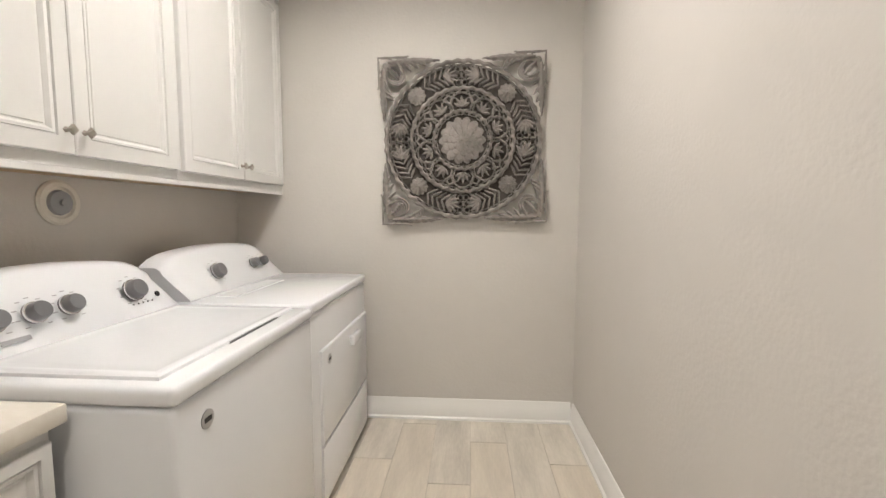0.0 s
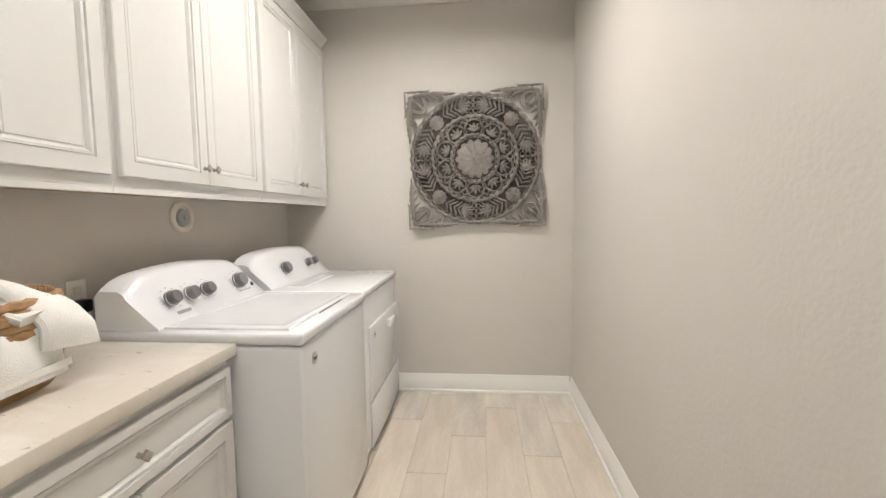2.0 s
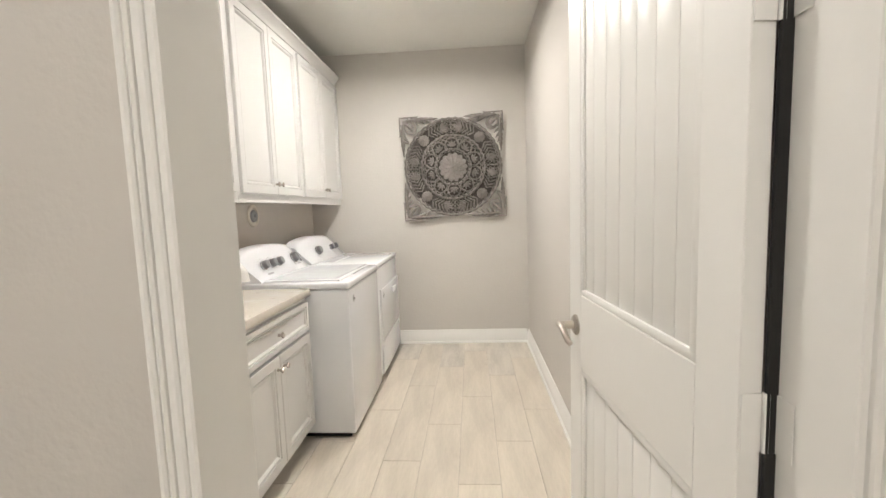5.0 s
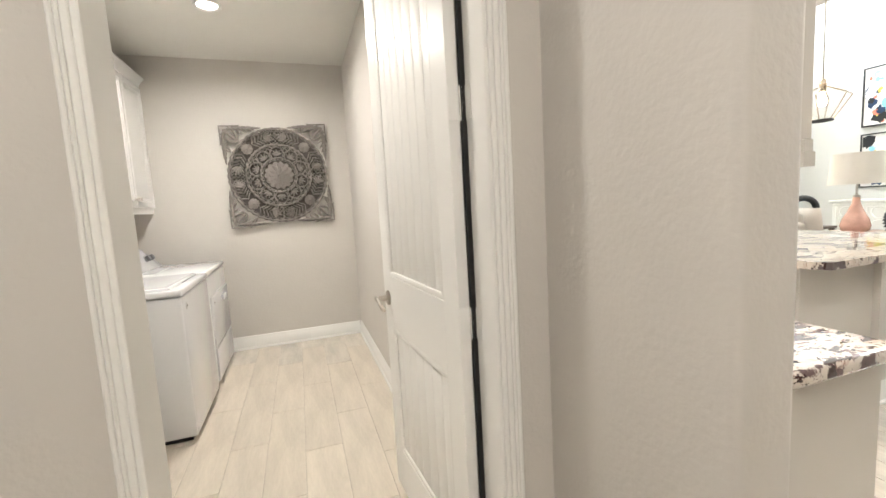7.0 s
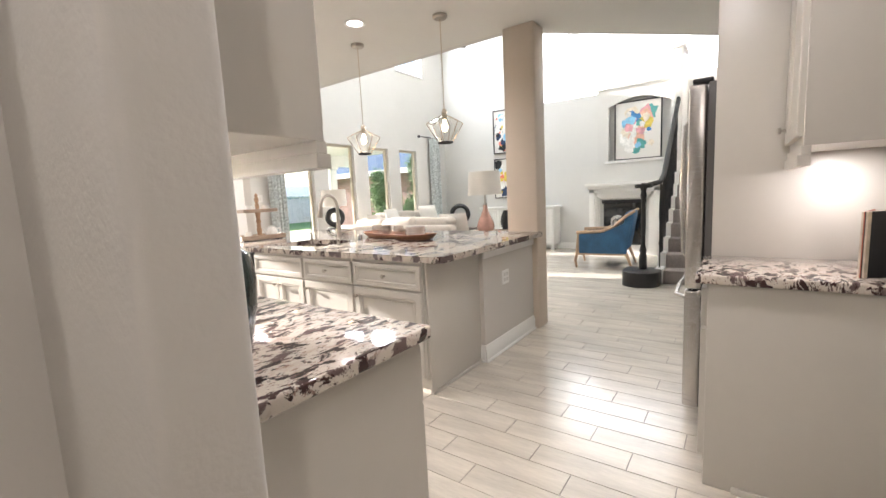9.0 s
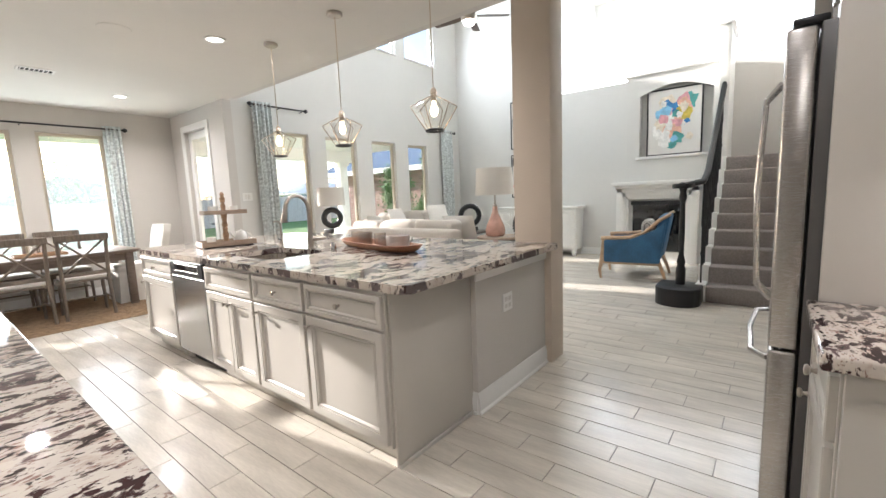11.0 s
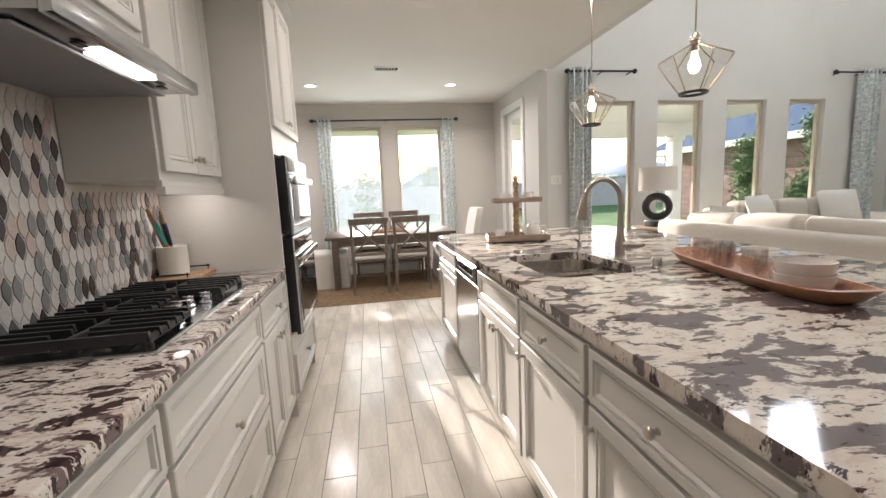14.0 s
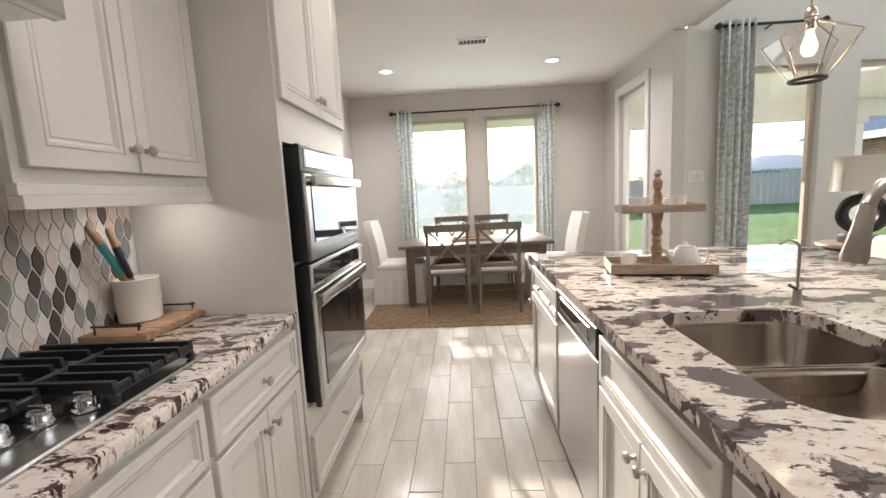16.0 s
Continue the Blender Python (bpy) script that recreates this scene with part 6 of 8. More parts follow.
for a0, a1 in ((4.30, 4.752), (4.758, 5.21)):
    dd = part("door", solid((a0, -1.295, 0.72), (a1, -1.215, 1.77), 0.012, 3), STEEL, fridge)
    hx = 4.715 if a0 < 4.5 else 4.795
    part("handle", tube([(hx, -1.215, 0.80), (hx, -1.165, 0.86), (hx, -1.15, 1.25), (hx, -1.165, 1.62), (hx, -1.215, 1.68)], 0.011, 10), STEEL, dd, "curved bar handle")
dd = part("freezer_drawer", solid((4.30, -1.295, 0.06), (5.21, -1.215, 0.712), 0.012, 3), STEEL, fridge)
part("handle", tube([(4.38, -1.215, 0.655), (4.44, -1.165, 0.66), (4.755, -1.15, 0.66), (5.07, -1.165, 0.66), (5.13, -1.215, 0.655)], 0.011, 10), STEEL, dd, "curved bar handle")
for k in range(2):
    part("hinge_cover", solid((4.31 + k * 0.80, -1.32, 1.776), (4.40 + k * 0.80, -1.23, 1.80), 0.006), BLACK, fridge)

book = thing("cookbook", (3.85, -1.80, 0.915), "upright open cookbook with a red cover", "book")
RED = material("red_cover", (0.42, 0.10, 0.06), 0.5, vary=0.2, scale=10)
PAPER = material("paper_pages", (0.60, 0.52, 0.42), 0.8, vary=0.2, scale=30)
for a, nm, mt, th in ((18, "cover", RED, 0.006), (40, "pages", PAPER, 0.02), (62, "cover", BLACK, 0.006)):
    bm = solid((0, -th / 2, 0), (0.17, th / 2, 0.235), 0.001, 1)
    bm.transform(Matrix.Translation((3.80, -1.80, 0.9155)) @ Matrix.Rotation(radians(-a), 4, "Z"))
    part(nm, bm, mt, book)
bm = lathe([(0, 0), (0.045, 0), (0.045, 0.001), (0, 0.001)], 20)
bm.transform(Matrix.Translation((3.80, -1.80, 1.05)) @ Matrix.Rotation(radians(-18), 4, "Z") @ Matrix.Translation((0.085, -0.0035, 0)) @ Matrix.Rotation(radians(90), 4, "X") @ Matrix.Diagonal((1, 1.4, 1, 1)))
part("cover_label", bm, CERAMIC, book, "white oval cover label")

# ---- dining area ----
rug = thing("jute_rug", (3.5, 5.75, 0), "woven brown jute rug under the dining table", "rug")
part("weave", solid((2.22, 4.74, 0.001), (4.75, 6.62, 0.014), 0.005), JUTE, rug)
for k in range(60):
    y = 4.755 + k * 0.0313
    part("cord", tube([(2.225 + 0.006 * math.sin(k * 2.1), y, 0.012), (3.5, y + 0.003 * math.sin(k), 0.013), (4.745 + 0.006 * math.sin(k * 1.3), y, 0.012)], 0.0085, 5), JUTE, rug)

table = thing("dining_table", (3.45, 5.9, 0.014), "dark brown wooden farmhouse dining table", "table")
part("tabletop", solid((2.56, 5.44, 0.715), (4.36, 6.38, 0.755), 0.008), WOOD, table)
for lo, hi in (((2.66, 5.52, 0.615), (4.26, 5.545, 0.715)), ((2.66, 6.275, 0.615), (4.26, 6.30, 0.715)), ((2.66, 5.545, 0.615), (2.685, 6.275, 0.715)), ((4.235, 5.545, 0.615), (4.26, 6.275, 0.715))):
    part("apron", solid(lo, hi, 0.003), WOOD, table)
for x in (2.64, 4.195):
    for y in (5.50, 6.235):
        part("leg", solid((x, y, 0.0145), (x + 0.085, y + 0.085, 0.715), 0.006), WOOD, table)


def x_chair():
    c = thing("dining_chair", (0, 0, 0), "weathered wood cross-back dining chair with cream seat pad", "chair", "cross-back dining chairs")
    w, d = 0.235, 0.21
    for s in (-1, 1):
        part("leg", tube([(s * (w - 0.02), d - 0.02, 0.0), (s * (w - 0.03), d - 0.03, 0.44)], [0.016, 0.021], 8), WOOD_CHAIR, c)
        part("back_leg", tube([(s * (w - 0.01), -d - 0.04, 0.0), (s * (w - 0.02), -d + 0.01, 0.42), (s * (w - 0.02), -d, 0.55), (s * (w - 0.015), -d - 0.07, 0.99)], [0.017, 0.021, 0.021, 0.018], 8), WOOD_CHAIR, c)
        part("side_rail", solid((s * w - 0.012, -d + 0.01, 0.38), (s * w + 0.012, d - 0.01, 0.43), 0.004), WOOD_CHAIR, c)
        part("stretcher", tube([(s * (w - 0.02), -d - 0.01, 0.2), (s * (w - 0.02), d - 0.02, 0.2)], 0.010, 8), WOOD_CHAIR, c)
        part("cross_slat", tube([(s * (w - 0.04), -d + 0.0, 0.535), (0, -d - 0.045, 0.73), (-s * (w - 0.04), -d - 0.06, 0.92)], 0.012, 8), WOOD_CHAIR, c)
    part("stretcher", tube([(-w + 0.03, 0.0, 0.2), (w - 0.03, 0.0, 0.2)], 0.010, 8), WOOD_CHAIR, c)
    part("front_rail", solid((-w, d - 0.03, 0.38), (w, d - 0.005, 0.43), 0.004), WOOD_CHAIR, c)
    part("lower_back_rail", solid((-w + 0.01, -d - 0.005, 0.50), (w - 0.01, -d + 0.02, 0.545), 0.006), WOOD_CHAIR, c)
    bm = solid((-w - 0.012, -d - 0.09, 0.915), (w + 0.012, -d - 0.06, 0.995), 0.010, 3)
    part("top_rail", bm, WOOD_CHAIR, c)
    part("seat", solid((-w, -d, 0.425), (w, d, 0.45), 0.01), WOOD_CHAIR, c)
    part("seat_pad", solid((-w + 0.01, -d + 0.03, 0.448), (w - 0.01, d + 0.005, 0.495), 0.02, 3), LINEN, c, "cream upholstered seat pad")
    return c


ch = x_chair()
ch.matrix_basis = pose(3.14, 5.35, 0.021, 0, 0, 2)
copy_thing(ch, pose(3.71, 5.38, 0.021, 0, 0, -3))
copy_thing(ch, pose(3.16, 6.42, 0.021, 0, 0, 180))
copy_thing(ch, pose(3.74, 6.42, 0.021, 0, 0, 181))


def slip_chair():
    c = thing("slipcovered_chair", (0, 0, 0), "white slipcovered parsons chair at the table end", "chair", "slipcovered chairs")
    part("seat", solid((-0.26, -0.28, 0.40), (0.26, 0.30, 0.50), 0.035, 3), LINEN, c)
    bm, rows = bmesh.new(), []
    for k in range(9):
        t = k / 8
        z = 0.42 + 0.60 * t
        y = -0.26 - 0.10 * t ** 1.6
        w = 0.25 + 0.01 * t - (0.03 if k == 8 else 0)
        rows.append([bm.verts.new((x, yy, z)) for x, yy in ((-w, y + 0.04), (-w, y - 0.05), (-w * 0.5, y - 0.065), (w * 0.5, y - 0.065), (w, y - 0.05), (w, y + 0.04), (w * 0.5, y + 0.05), (-w * 0.5, y + 0.05))])
    for a, b in zip(rows, rows[1:]):
        for k in range(8):
            bm.faces.new((a[k], a[(k + 1) % 8], b[(k + 1) % 8], b[k]))
    bm.faces.new(rows[-1]), bm.faces.new(rows[0][::-1])
    part("backrest", bm, LINEN, c)
    bm, rows = bmesh.new(), []
    n = 72
    for z, g in ((0.42, 1.0), (0.25, 1.02), (0.0, 1.07)):
        row = []
        for k in range(n):
            a = 2 * math.pi * k / n
            cx, cy = math.cos(a), math.sin(a)
            m = max(abs(cx), abs(cy))
            rip = 1 + (0.018 * (0.42 - z) / 0.42) * math.sin(k * 1.7) 
            row.append(bm.verts.new((cx / m * 0.265 * g * rip, -0.01 + cy / m * 0.30 * g * rip, z)))
        rows.append(row)
    for a, b in zip(rows, rows[1:]):
        for k in range(n):
            bm.faces.new((a[k], a[(k + 1) % n], b[(k + 1) % n], b[k]))
    part("skirt", bm, LINEN, c)
    return c


sc = slip_chair()
sc.matrix_basis = pose(2.52, 5.92, 0.021, 0, 0, -90)
copy_thing(sc, pose(4.42, 5.92, 0.021, 0, 0, 90))

tc = thing("table_centrepiece", (3.4, 5.85, 0.755), "low wooden tray with glass jar on the table", "centrepiece")
part("tray", rings_panel(lambda a, b, d: (a, b, 0.756 + d), 3.18, 3.66, 5.70, 6.0, [(0, 0), (0.0, 0.03), (0.012, 0.03), (0.016, 0.01)]), WOOD_LIGHT, tc)
part("jar", lathe([(0, 0), (0.06, 0), (0.065, 0.02), (0.065, 0.15), (0.05, 0.17), (0.05, 0.19), (0, 0.19)], 20, Matrix.Translation((3.42, 5.85, 0.767))), CLEAR, tc)

# slim white cabinet and wooden flower beside the oven tower
cs = thing("white_console", (1.95, 5.0, 0), "narrow white painted console with shelves and one drawer", "console")
for lo, hi in (((1.80, 4.55, 0.78), (2.14, 5.45, 0.81)), ((1.80, 4.57, 0.12), (2.12, 5.43, 0.14)), ((1.80, 4.57, 0.62), (2.12, 5.43, 0.78))):
    part("shelf", solid(lo, hi, 0.004), TRIM, cs)
for y in (4.57, 5.39):
    for x in (1.80, 2.08):
        part("leg", solid((x, y, 0.0), (x + 0.04, y + 0.04, 0.62), 0.004), TRIM, cs)
part("drawer", rings_panel(facing("x", 1, 2.12), 4.6, 5.4, 0.635, 0.77, DRAWER), TRIM, cs)
fl = thing("wooden_flower_decor", (1.95, 4.85, 0.81), "brown carved wooden flower decoration on the console", "decor")
bm = bmesh.new()
for k in range(10):
    a = k * math.pi / 5
    tube([(1.93, 4.9, 1.12), (1.93 + 0.01, 4.9 + 0.09 * math.cos(a), 1.12 + 0.09 * math.sin(a)), (1.935, 4.9 + 0.16 * math.cos(a), 1.12 + 0.16 * math.sin(a))], [0.02, 0.03, 0.004], 6, bm)
part("petals", bm, WOOD_LIGHT, fl)
part("stem", tube([(1.93, 4.9, 0.812), (1.93, 4.9, 1.05)], 0.012, 8), WOOD_LIGHT, fl)
part("foot", lathe([(0, 0), (0.07, 0), (0.06, 0.02), (0, 0.025)], 16, Matrix.Translation((1.93, 4.9, 0.811))), WOOD_LIGHT, fl)


def curtain(name, axis_x0, axis_x1, y, z0, z1, n=5, label=""):
    """A pleated curtain hanging along x."""
    c = thing(name, ((axis_x0 + axis_x1) / 2, y, z0), label, "curtain", "patterned curtains")
    bm, rows, m = bmesh.new(), [], n * 12
    for i in range(9):
        t = i / 8
        z = z0 + (z1 - z0) * t
        row = []
        for k in range(m + 1):
            u = k / m
            amp = 0.032 + 0.012 * (1 - t)
            row.append(bm.verts.new((axis_x0 + (axis_x1 - axis_x0) * u + 0.008 * math.sin(k * 0.9 + 3 * t), y + amp * math.sin(2 * math.pi * n * u) + 0.006 * math.sin(5 * t + k), z)))
        rows.append(row)
    for a, b in zip(rows, rows[1:]):
        for k in range(m):
            bm.faces.new((a[k], a[k + 1], b[k + 1], b[k]))
    ob = part("drape", bm, CURTAIN, c)
    mod = ob.modifiers.new("thickness", "SOLIDIFY")
    mod.thickness = 0.004
    for k in range(n):
        x = axis_x0 + (axis_x1 - axis_x0) * (k + 0.5) / n
        part("grommet", tube([(x, y + 0.026 * math.cos(a), z1 - 0.05 + 0.026 * math.sin(a)) for a in [2 * math.pi * j / 14 for j in range(14)]], 0.004, 6, None, True), NICKEL, c)


def rod(x0, x1, y, z, wall_y, label="black iron curtain rod with round finials"):
    r = thing("curtain_rod", ((x0 + x1) / 2, y, z), label, "curtain rod", "curtain rods")
    part("pole", tube([(x0, y, z), (x1, y, z)], 0.0125, 10), IRON, r)
    for x in (x0, x1):
        part("finial", lathe([(0, -0.035), (0.016, -0.03), (0.034, 0), (0.016, 0.03), (0, 0.035)], 14, Matrix.Translation((x, y, z)) @ Matrix.Rotation(radians(90), 4, "Y")), IRON, r)
    for x in (x0 + 0.06, (x0 + x1) / 2, x1 - 0.06):
        part("bracket", tube([(x, y, z - 0.012), (x, wall_y - 0.004, z - 0.02)], 0.007, 8), IRON, r)


rod(2.39, 4.68, 6.63, 2.47, 6.72)
curtain("curtain", 2.44, 2.66, 6.63, 0.02, 2.515, 4, "grey and white patterned grommet curtain at the dining window")
curtain("curtain", 4.41, 4.62, 6.63, 0.02, 2.515, 4, "grey and white patterned grommet curtain at the dining window")
rod(5.70, 6.62, 4.76, 2.71, 4.85)
curtain("curtain", 5.74, 6.02, 4.76, 0.02, 2.755, 5, "grey and white patterned grommet curtain at the tall windows")
rod(9.72, 10.62, 4.76, 2.71, 4.85)
curtain("curtain", 10.15, 10.5, 4.76, 0.02, 2.755, 5, "grey and white patterned grommet curtain at the tall windows")

# glazed door to the porch
pd = new("door_1")
tagged(pd, "white glazed patio door with lever handle", "", "", "structure")
for lo, hi in (((5.40, 5.42, 0.02), (5.445, 5.53, 2.43)), ((5.40, 6.09, 0.02), (5.445, 6.2, 2.43)), ((5.40, 5.53, 0.02), (5.445, 6.09, 0.25)), ((5.40, 5.53, 2.32), (5.445, 6.09, 2.43))):
    part("door_frame", solid(lo, hi, 0.003), TRIM, pd)
g = part("pane", solid((5.42, 5.53, 0.25), (5.424, 6.09, 2.32)), GLASS, pd)
g.visible_shadow = False
part("door_handle", tube([(5.40, 5.48, 1.0), (5.35, 5.48, 1.0), (5.345, 5.58, 1.0)], 0.009, 8), IRON, pd)
for lo, hi in (((5.328, 5.325, 0), (5.35, 5.42, 2.53)), ((5.328, 6.2, 0), (5.35, 6.295, 2.53)), ((5.328, 5.42, 2.44), (5.35, 6.2, 2.53))):
    structure("trim", solid(lo, hi, 0.004), TRIM)

# ---- great room ----


def sofa(name, x0, x1, y0, y1, back, label, zb=0.89, zc=0.98):
    """A sofa with its back along x0 (back='x') or y1 (back='y')."""
    s = thing(name, ((x0 + x1) / 2, (y0 + y1) / 2, 0), label, "sofa")
    part("base", solid((x0, y0, 0.08), (x1, y1, 0.42), 0.04, 3), SOFA, s)
    along = (y0, y1) if back == "x" else (x0, x1)
    if back == "x":
        part("backrest", solid((x0, y0 + 0.02, 0.30), (x0 + 0.2, y1 - 0.02, zb), 0.05, 3), SOFA, s)
        part("arm", solid((x0, y0, 0.3), (x1 - 0.05, y0 + 0.2, 0.66), 0.06, 3), SOFA, s), part("arm", solid((x0, y1 - 0.2, 0.3), (x1 - 0.05, y1, 0.66), 0.06, 3), SOFA, s)
    else:
        part("backrest", solid((x0 + 0.02, y1 - 0.2, 0.30), (x1 - 0.02, y1, zb), 0.05, 3), SOFA, s)
        part("arm", solid((x0, y0 + 0.05, 0.3), (x0 + 0.2, y1, 0.66), 0.06, 3), SOFA, s), part("arm", solid((x1 - 0.2, y0 + 0.05, 0.3), (x1, y1, 0.66), 0.06, 3), SOFA, s)
    n = 3
    for k in range(n):
        a0 = along[0] + 0.2 + (along[1] - along[0] - 0.4) * k / n
        a1 = along[0] + 0.2 + (along[1] - along[0] - 0.4) * (k + 1) / n - 0.01
        for nm, u0, u1, z0, z1 in (("seat_cushion", 0.2, 0.92, 0.42, 0.55), ("back_cushion", 0.18, 0.46, 0.54, zc)):
            lo, hi = ((x0 + u0, a0, z0), (x0 + u1, a1, z1)) if back == "x" else ((a0, y1 - u1, z0), (a1, y1 - u0, z1))
            bm = solid(lo, hi, 0.07, 4)
            for v in bm.verts:
                v.co += 0.034 * Vector((noise.noise(v.co * 4 + Vector((k * 9, 0, 0))), noise.noise(v.co * 4 + Vector((0, 7, k))), noise.noise(v.co * 5)))
            part(nm, bm, SOFA, s)
    for x in (x0 + 0.08, x1 - 0.08):
        for y in (y0 + 0.08, y1 - 0.08):
            part("foot", solid((x - 0.03, y - 0.03, 0), (x + 0.03, y + 0.03, 0.085)), WOOD, s)
    return s


sofa("sofa", 6.30, 7.30, 1.64, 3.88, "x", "cream upholstered sofa with loose back cushions")
sofa("sofa", 7.45, 9.35, 3.6, 4.55, "y", "cream upholstered sofa under the tall windows", 0.94, 1.02)
for k, (x, y, z, a) in enumerate(((6.9, 1.98, 0.82, 100), (6.92, 3.55, 0.82, 75), (7.85, 4.02, 0.88, 10), (8.95, 4.0, 0.90, -20))):
    p = thing("cushion", (x, y, z - 0.2), "plump off-white linen scatter cushion on the sofa", "cushion", "scatter cushions")
    bm = bmesh.new()
    bmesh.ops.create_grid(bm, x_segments=10, y_segments=10, size=0.22)
    top = [(v, v.co.copy()) for v in bm.verts]
    for v, c in top:
        v.co.z = 0.075 * (max(0, 1 - (c.x / 0.22) ** 2) * max(0, 1 - (c.y / 0.22) ** 2)) ** 0.5
    low = bmesh.new()
    bmesh.ops.duplicate(bm, geom=bm.verts[:] + bm.edges[:] + bm.faces[:])
    for v in list(bm.verts)[len(top):]:
        v.co.z *= -1
    bmesh.ops.remove_doubles(bm, verts=bm.verts, dist=0.001)
    low.free()
    bm.transform(pose(x, y, z, 68, 0, a))
    part("cover", bm, LINEN, p)


def side_table(x, y, h, label):
    t = thing("side_table", (x, y, 0), label, "table", "sofa side tables")
    part("tabletop", lathe([(0, h - 0.03), (0.27, h - 0.03), (0.28, h - 0.015), (0.275, h), (0, h)], 40, Matrix.Translation((x, y, 0))), WOOD_TRAY, t)
    for k in range(4):
        a = math.pi / 4 + k * math.pi / 2
        part("leg", tube([(x + 0.24 * math.cos(a), y + 0.24 * math.sin(a), 0), (x + 0.19 * math.cos(a), y + 0.19 * math.sin(a), 0.4), (x + 0.24 * math.cos(a), y + 0.24 * math.sin(a), h - 0.03)], 0.014, 8), IRON, t)
    part("apron", lathe([(0.24, h - 0.075), (0.25, h - 0.075), (0.25, h - 0.03), (0.24, h - 0.03)], 40, Matrix.Translation((x, y, 0))), IRON, t)


side_table(6.93, 1.41, 0.77, "round wood-topped side table with black iron legs")
side_table(6.60, 4.25, 0.77, "round wood-topped side table with black iron legs")
lamp = thing("table_lamp", (6.93, 1.47, 0.77), "pink glass table lamp with a white drum shade", "lamp")
LM = Matrix.Translation((6.93, 1.47, 0.7705))
part("base", lathe([(0, 0), (0.10, 0), (0.115, 0.015), (0.125, 0.06), (0.11, 0.13), (0.065, 0.22), (0.035, 0.30), (0.03, 0.36), (0, 0.36)], 28, LM), PINK_GLASS, lamp, "pink seeded glass base")
part("neck", lathe([(0, 0.36), (0.032, 0.36), (0.032, 0.38), (0.012, 0.39), (0.012, 0.55), (0, 0.55)], 14, LM), NICKEL, lamp)
part("shade", lathe([(0.225, 0.50), (0.235, 0.50), (0.215, 0.82), (0.205, 0.82), (0.225, 0.50)], 40, LM), SHADE, lamp, "white linen drum shade")


def ring_sculpture(x, y, z0, r, label):
    s = thing("ring_sculpture", (x, y, z0), label, "sculpture", "ring sculptures")
    part("plinth", solid((x - 0.09, y - 0.09, z0), (x + 0.09, y + 0.09, z0 + 0.06), 0.004), BLACK, s)
    d = Vector((0.75, -0.66, 0))
    part("ring", tube([Vector((x, y, z0 + 0.06 + r + 0.04)) + r * (math.cos(a) * d + math.sin(a) * UP) for a in [2 * math.pi * k / 36 for k in range(36)]], 0.042, 10, None, True), BLACK, s)
    return s


lp = thing("table_lamp", (6.60, 4.25, 0.77), "black ring table lamp with a white drum shade", "lamp")
part("plinth", solid((6.50, 4.15, 0.7705), (6.70, 4.35, 0.84), 0.004), BLACK, lp)
part("ring", tube([Vector((6.60, 4.25, 1.01)) + 0.125 * (math.cos(a) * Vector((0.8, -0.6, 0)) + math.sin(a) * UP) for a in [2 * math.pi * k / 36 for k in range(36)]], 0.045, 10, None, True), BLACK, lp, "black ring-shaped base")
part("shade", lathe([(0.205, 1.20), (0.215, 1.20), (0.205, 1.48), (0.195, 1.48), (0.205, 1.20)], 36, Matrix.Translation((6.60, 4.25, 0))), SHADE, lp, "white linen drum shade")
part("neck", tube([(6.60, 4.25, 1.17), (6.60, 4.25, 1.45)], 0.01, 8), NICKEL, lp)
wt = thing("end_table", (8.1, 2.65, 0), "small dark wood end table beside the sofa", "table")
part("tabletop", solid((7.82, 2.38, 0.67), (8.38, 2.92, 0.70), 0.005), WOOD, wt)
for x in (7.84, 8.31):
    for y in (2.40, 2.85):
        part("leg", solid((x, y, 0), (x + 0.05, y + 0.05, 0.67), 0.004), WOOD, wt)
ring_sculpture(8.1, 2.65, 0.7005, 0.15, "black ring sculpture on a plinth")
urn = thing("black_urn", (7.12, 1.28, 0.77), "dark textured pinecone-shaped vase beside the lamp", "vase")
bm = bmesh.new()
for k in range(8):
    lathe([(0, 0), (0.05 + 0.035 * math.sin(k * 0.42 + 0.3), 0.004), (0.035 + 0.03 * math.sin(k * 0.42 + 0.3), 0.04), (0, 0.04)], 12, Matrix.Translation((7.12, 1.25, 0.7705 + k * 0.033)), bm)
part("body", bm, IRON, urn)

con = thing("console_table", (10.66, 2.7, 0), "white fretwork console cabinet against the wall", "console")
part("tabletop", solid((10.42, 1.75, 0.93), (10.89, 3.6, 0.97), 0.006), TRIM, con)
part("body", solid((10.46, 1.8, 0.12), (10.885, 3.55, 0.93), 0.004), TRIM, con)
for k in range(4):
    y0 = 1.82 + k * 0.435
    d = part("door", rings_panel(facing("x", -1, 10.46), y0, y0 + 0.42, 0.16, 0.90, DOOR), TRIM, con)
    bm = bmesh.new()
    for j in range(3):
        cz = 0.30 + j * 0.23
        tube([(10.445, y0 + 0.21 + 0.1 * math.cos(a), cz + 0.1 * math.sin(a)) for a in [2 * math.pi * q / 20 for q in range(20)]], 0.010, 5, bm, True)
    part("fretwork", bm, TRIM, d)
for y in (1.82, 3.48):
    part("leg", solid((10.48, y, 0), (10.54, y + 0.06, 0.12)), TRIM, con), part("leg", solid((10.80, y, 0), (10.86, y + 0.06, 0.12)), TRIM, con)


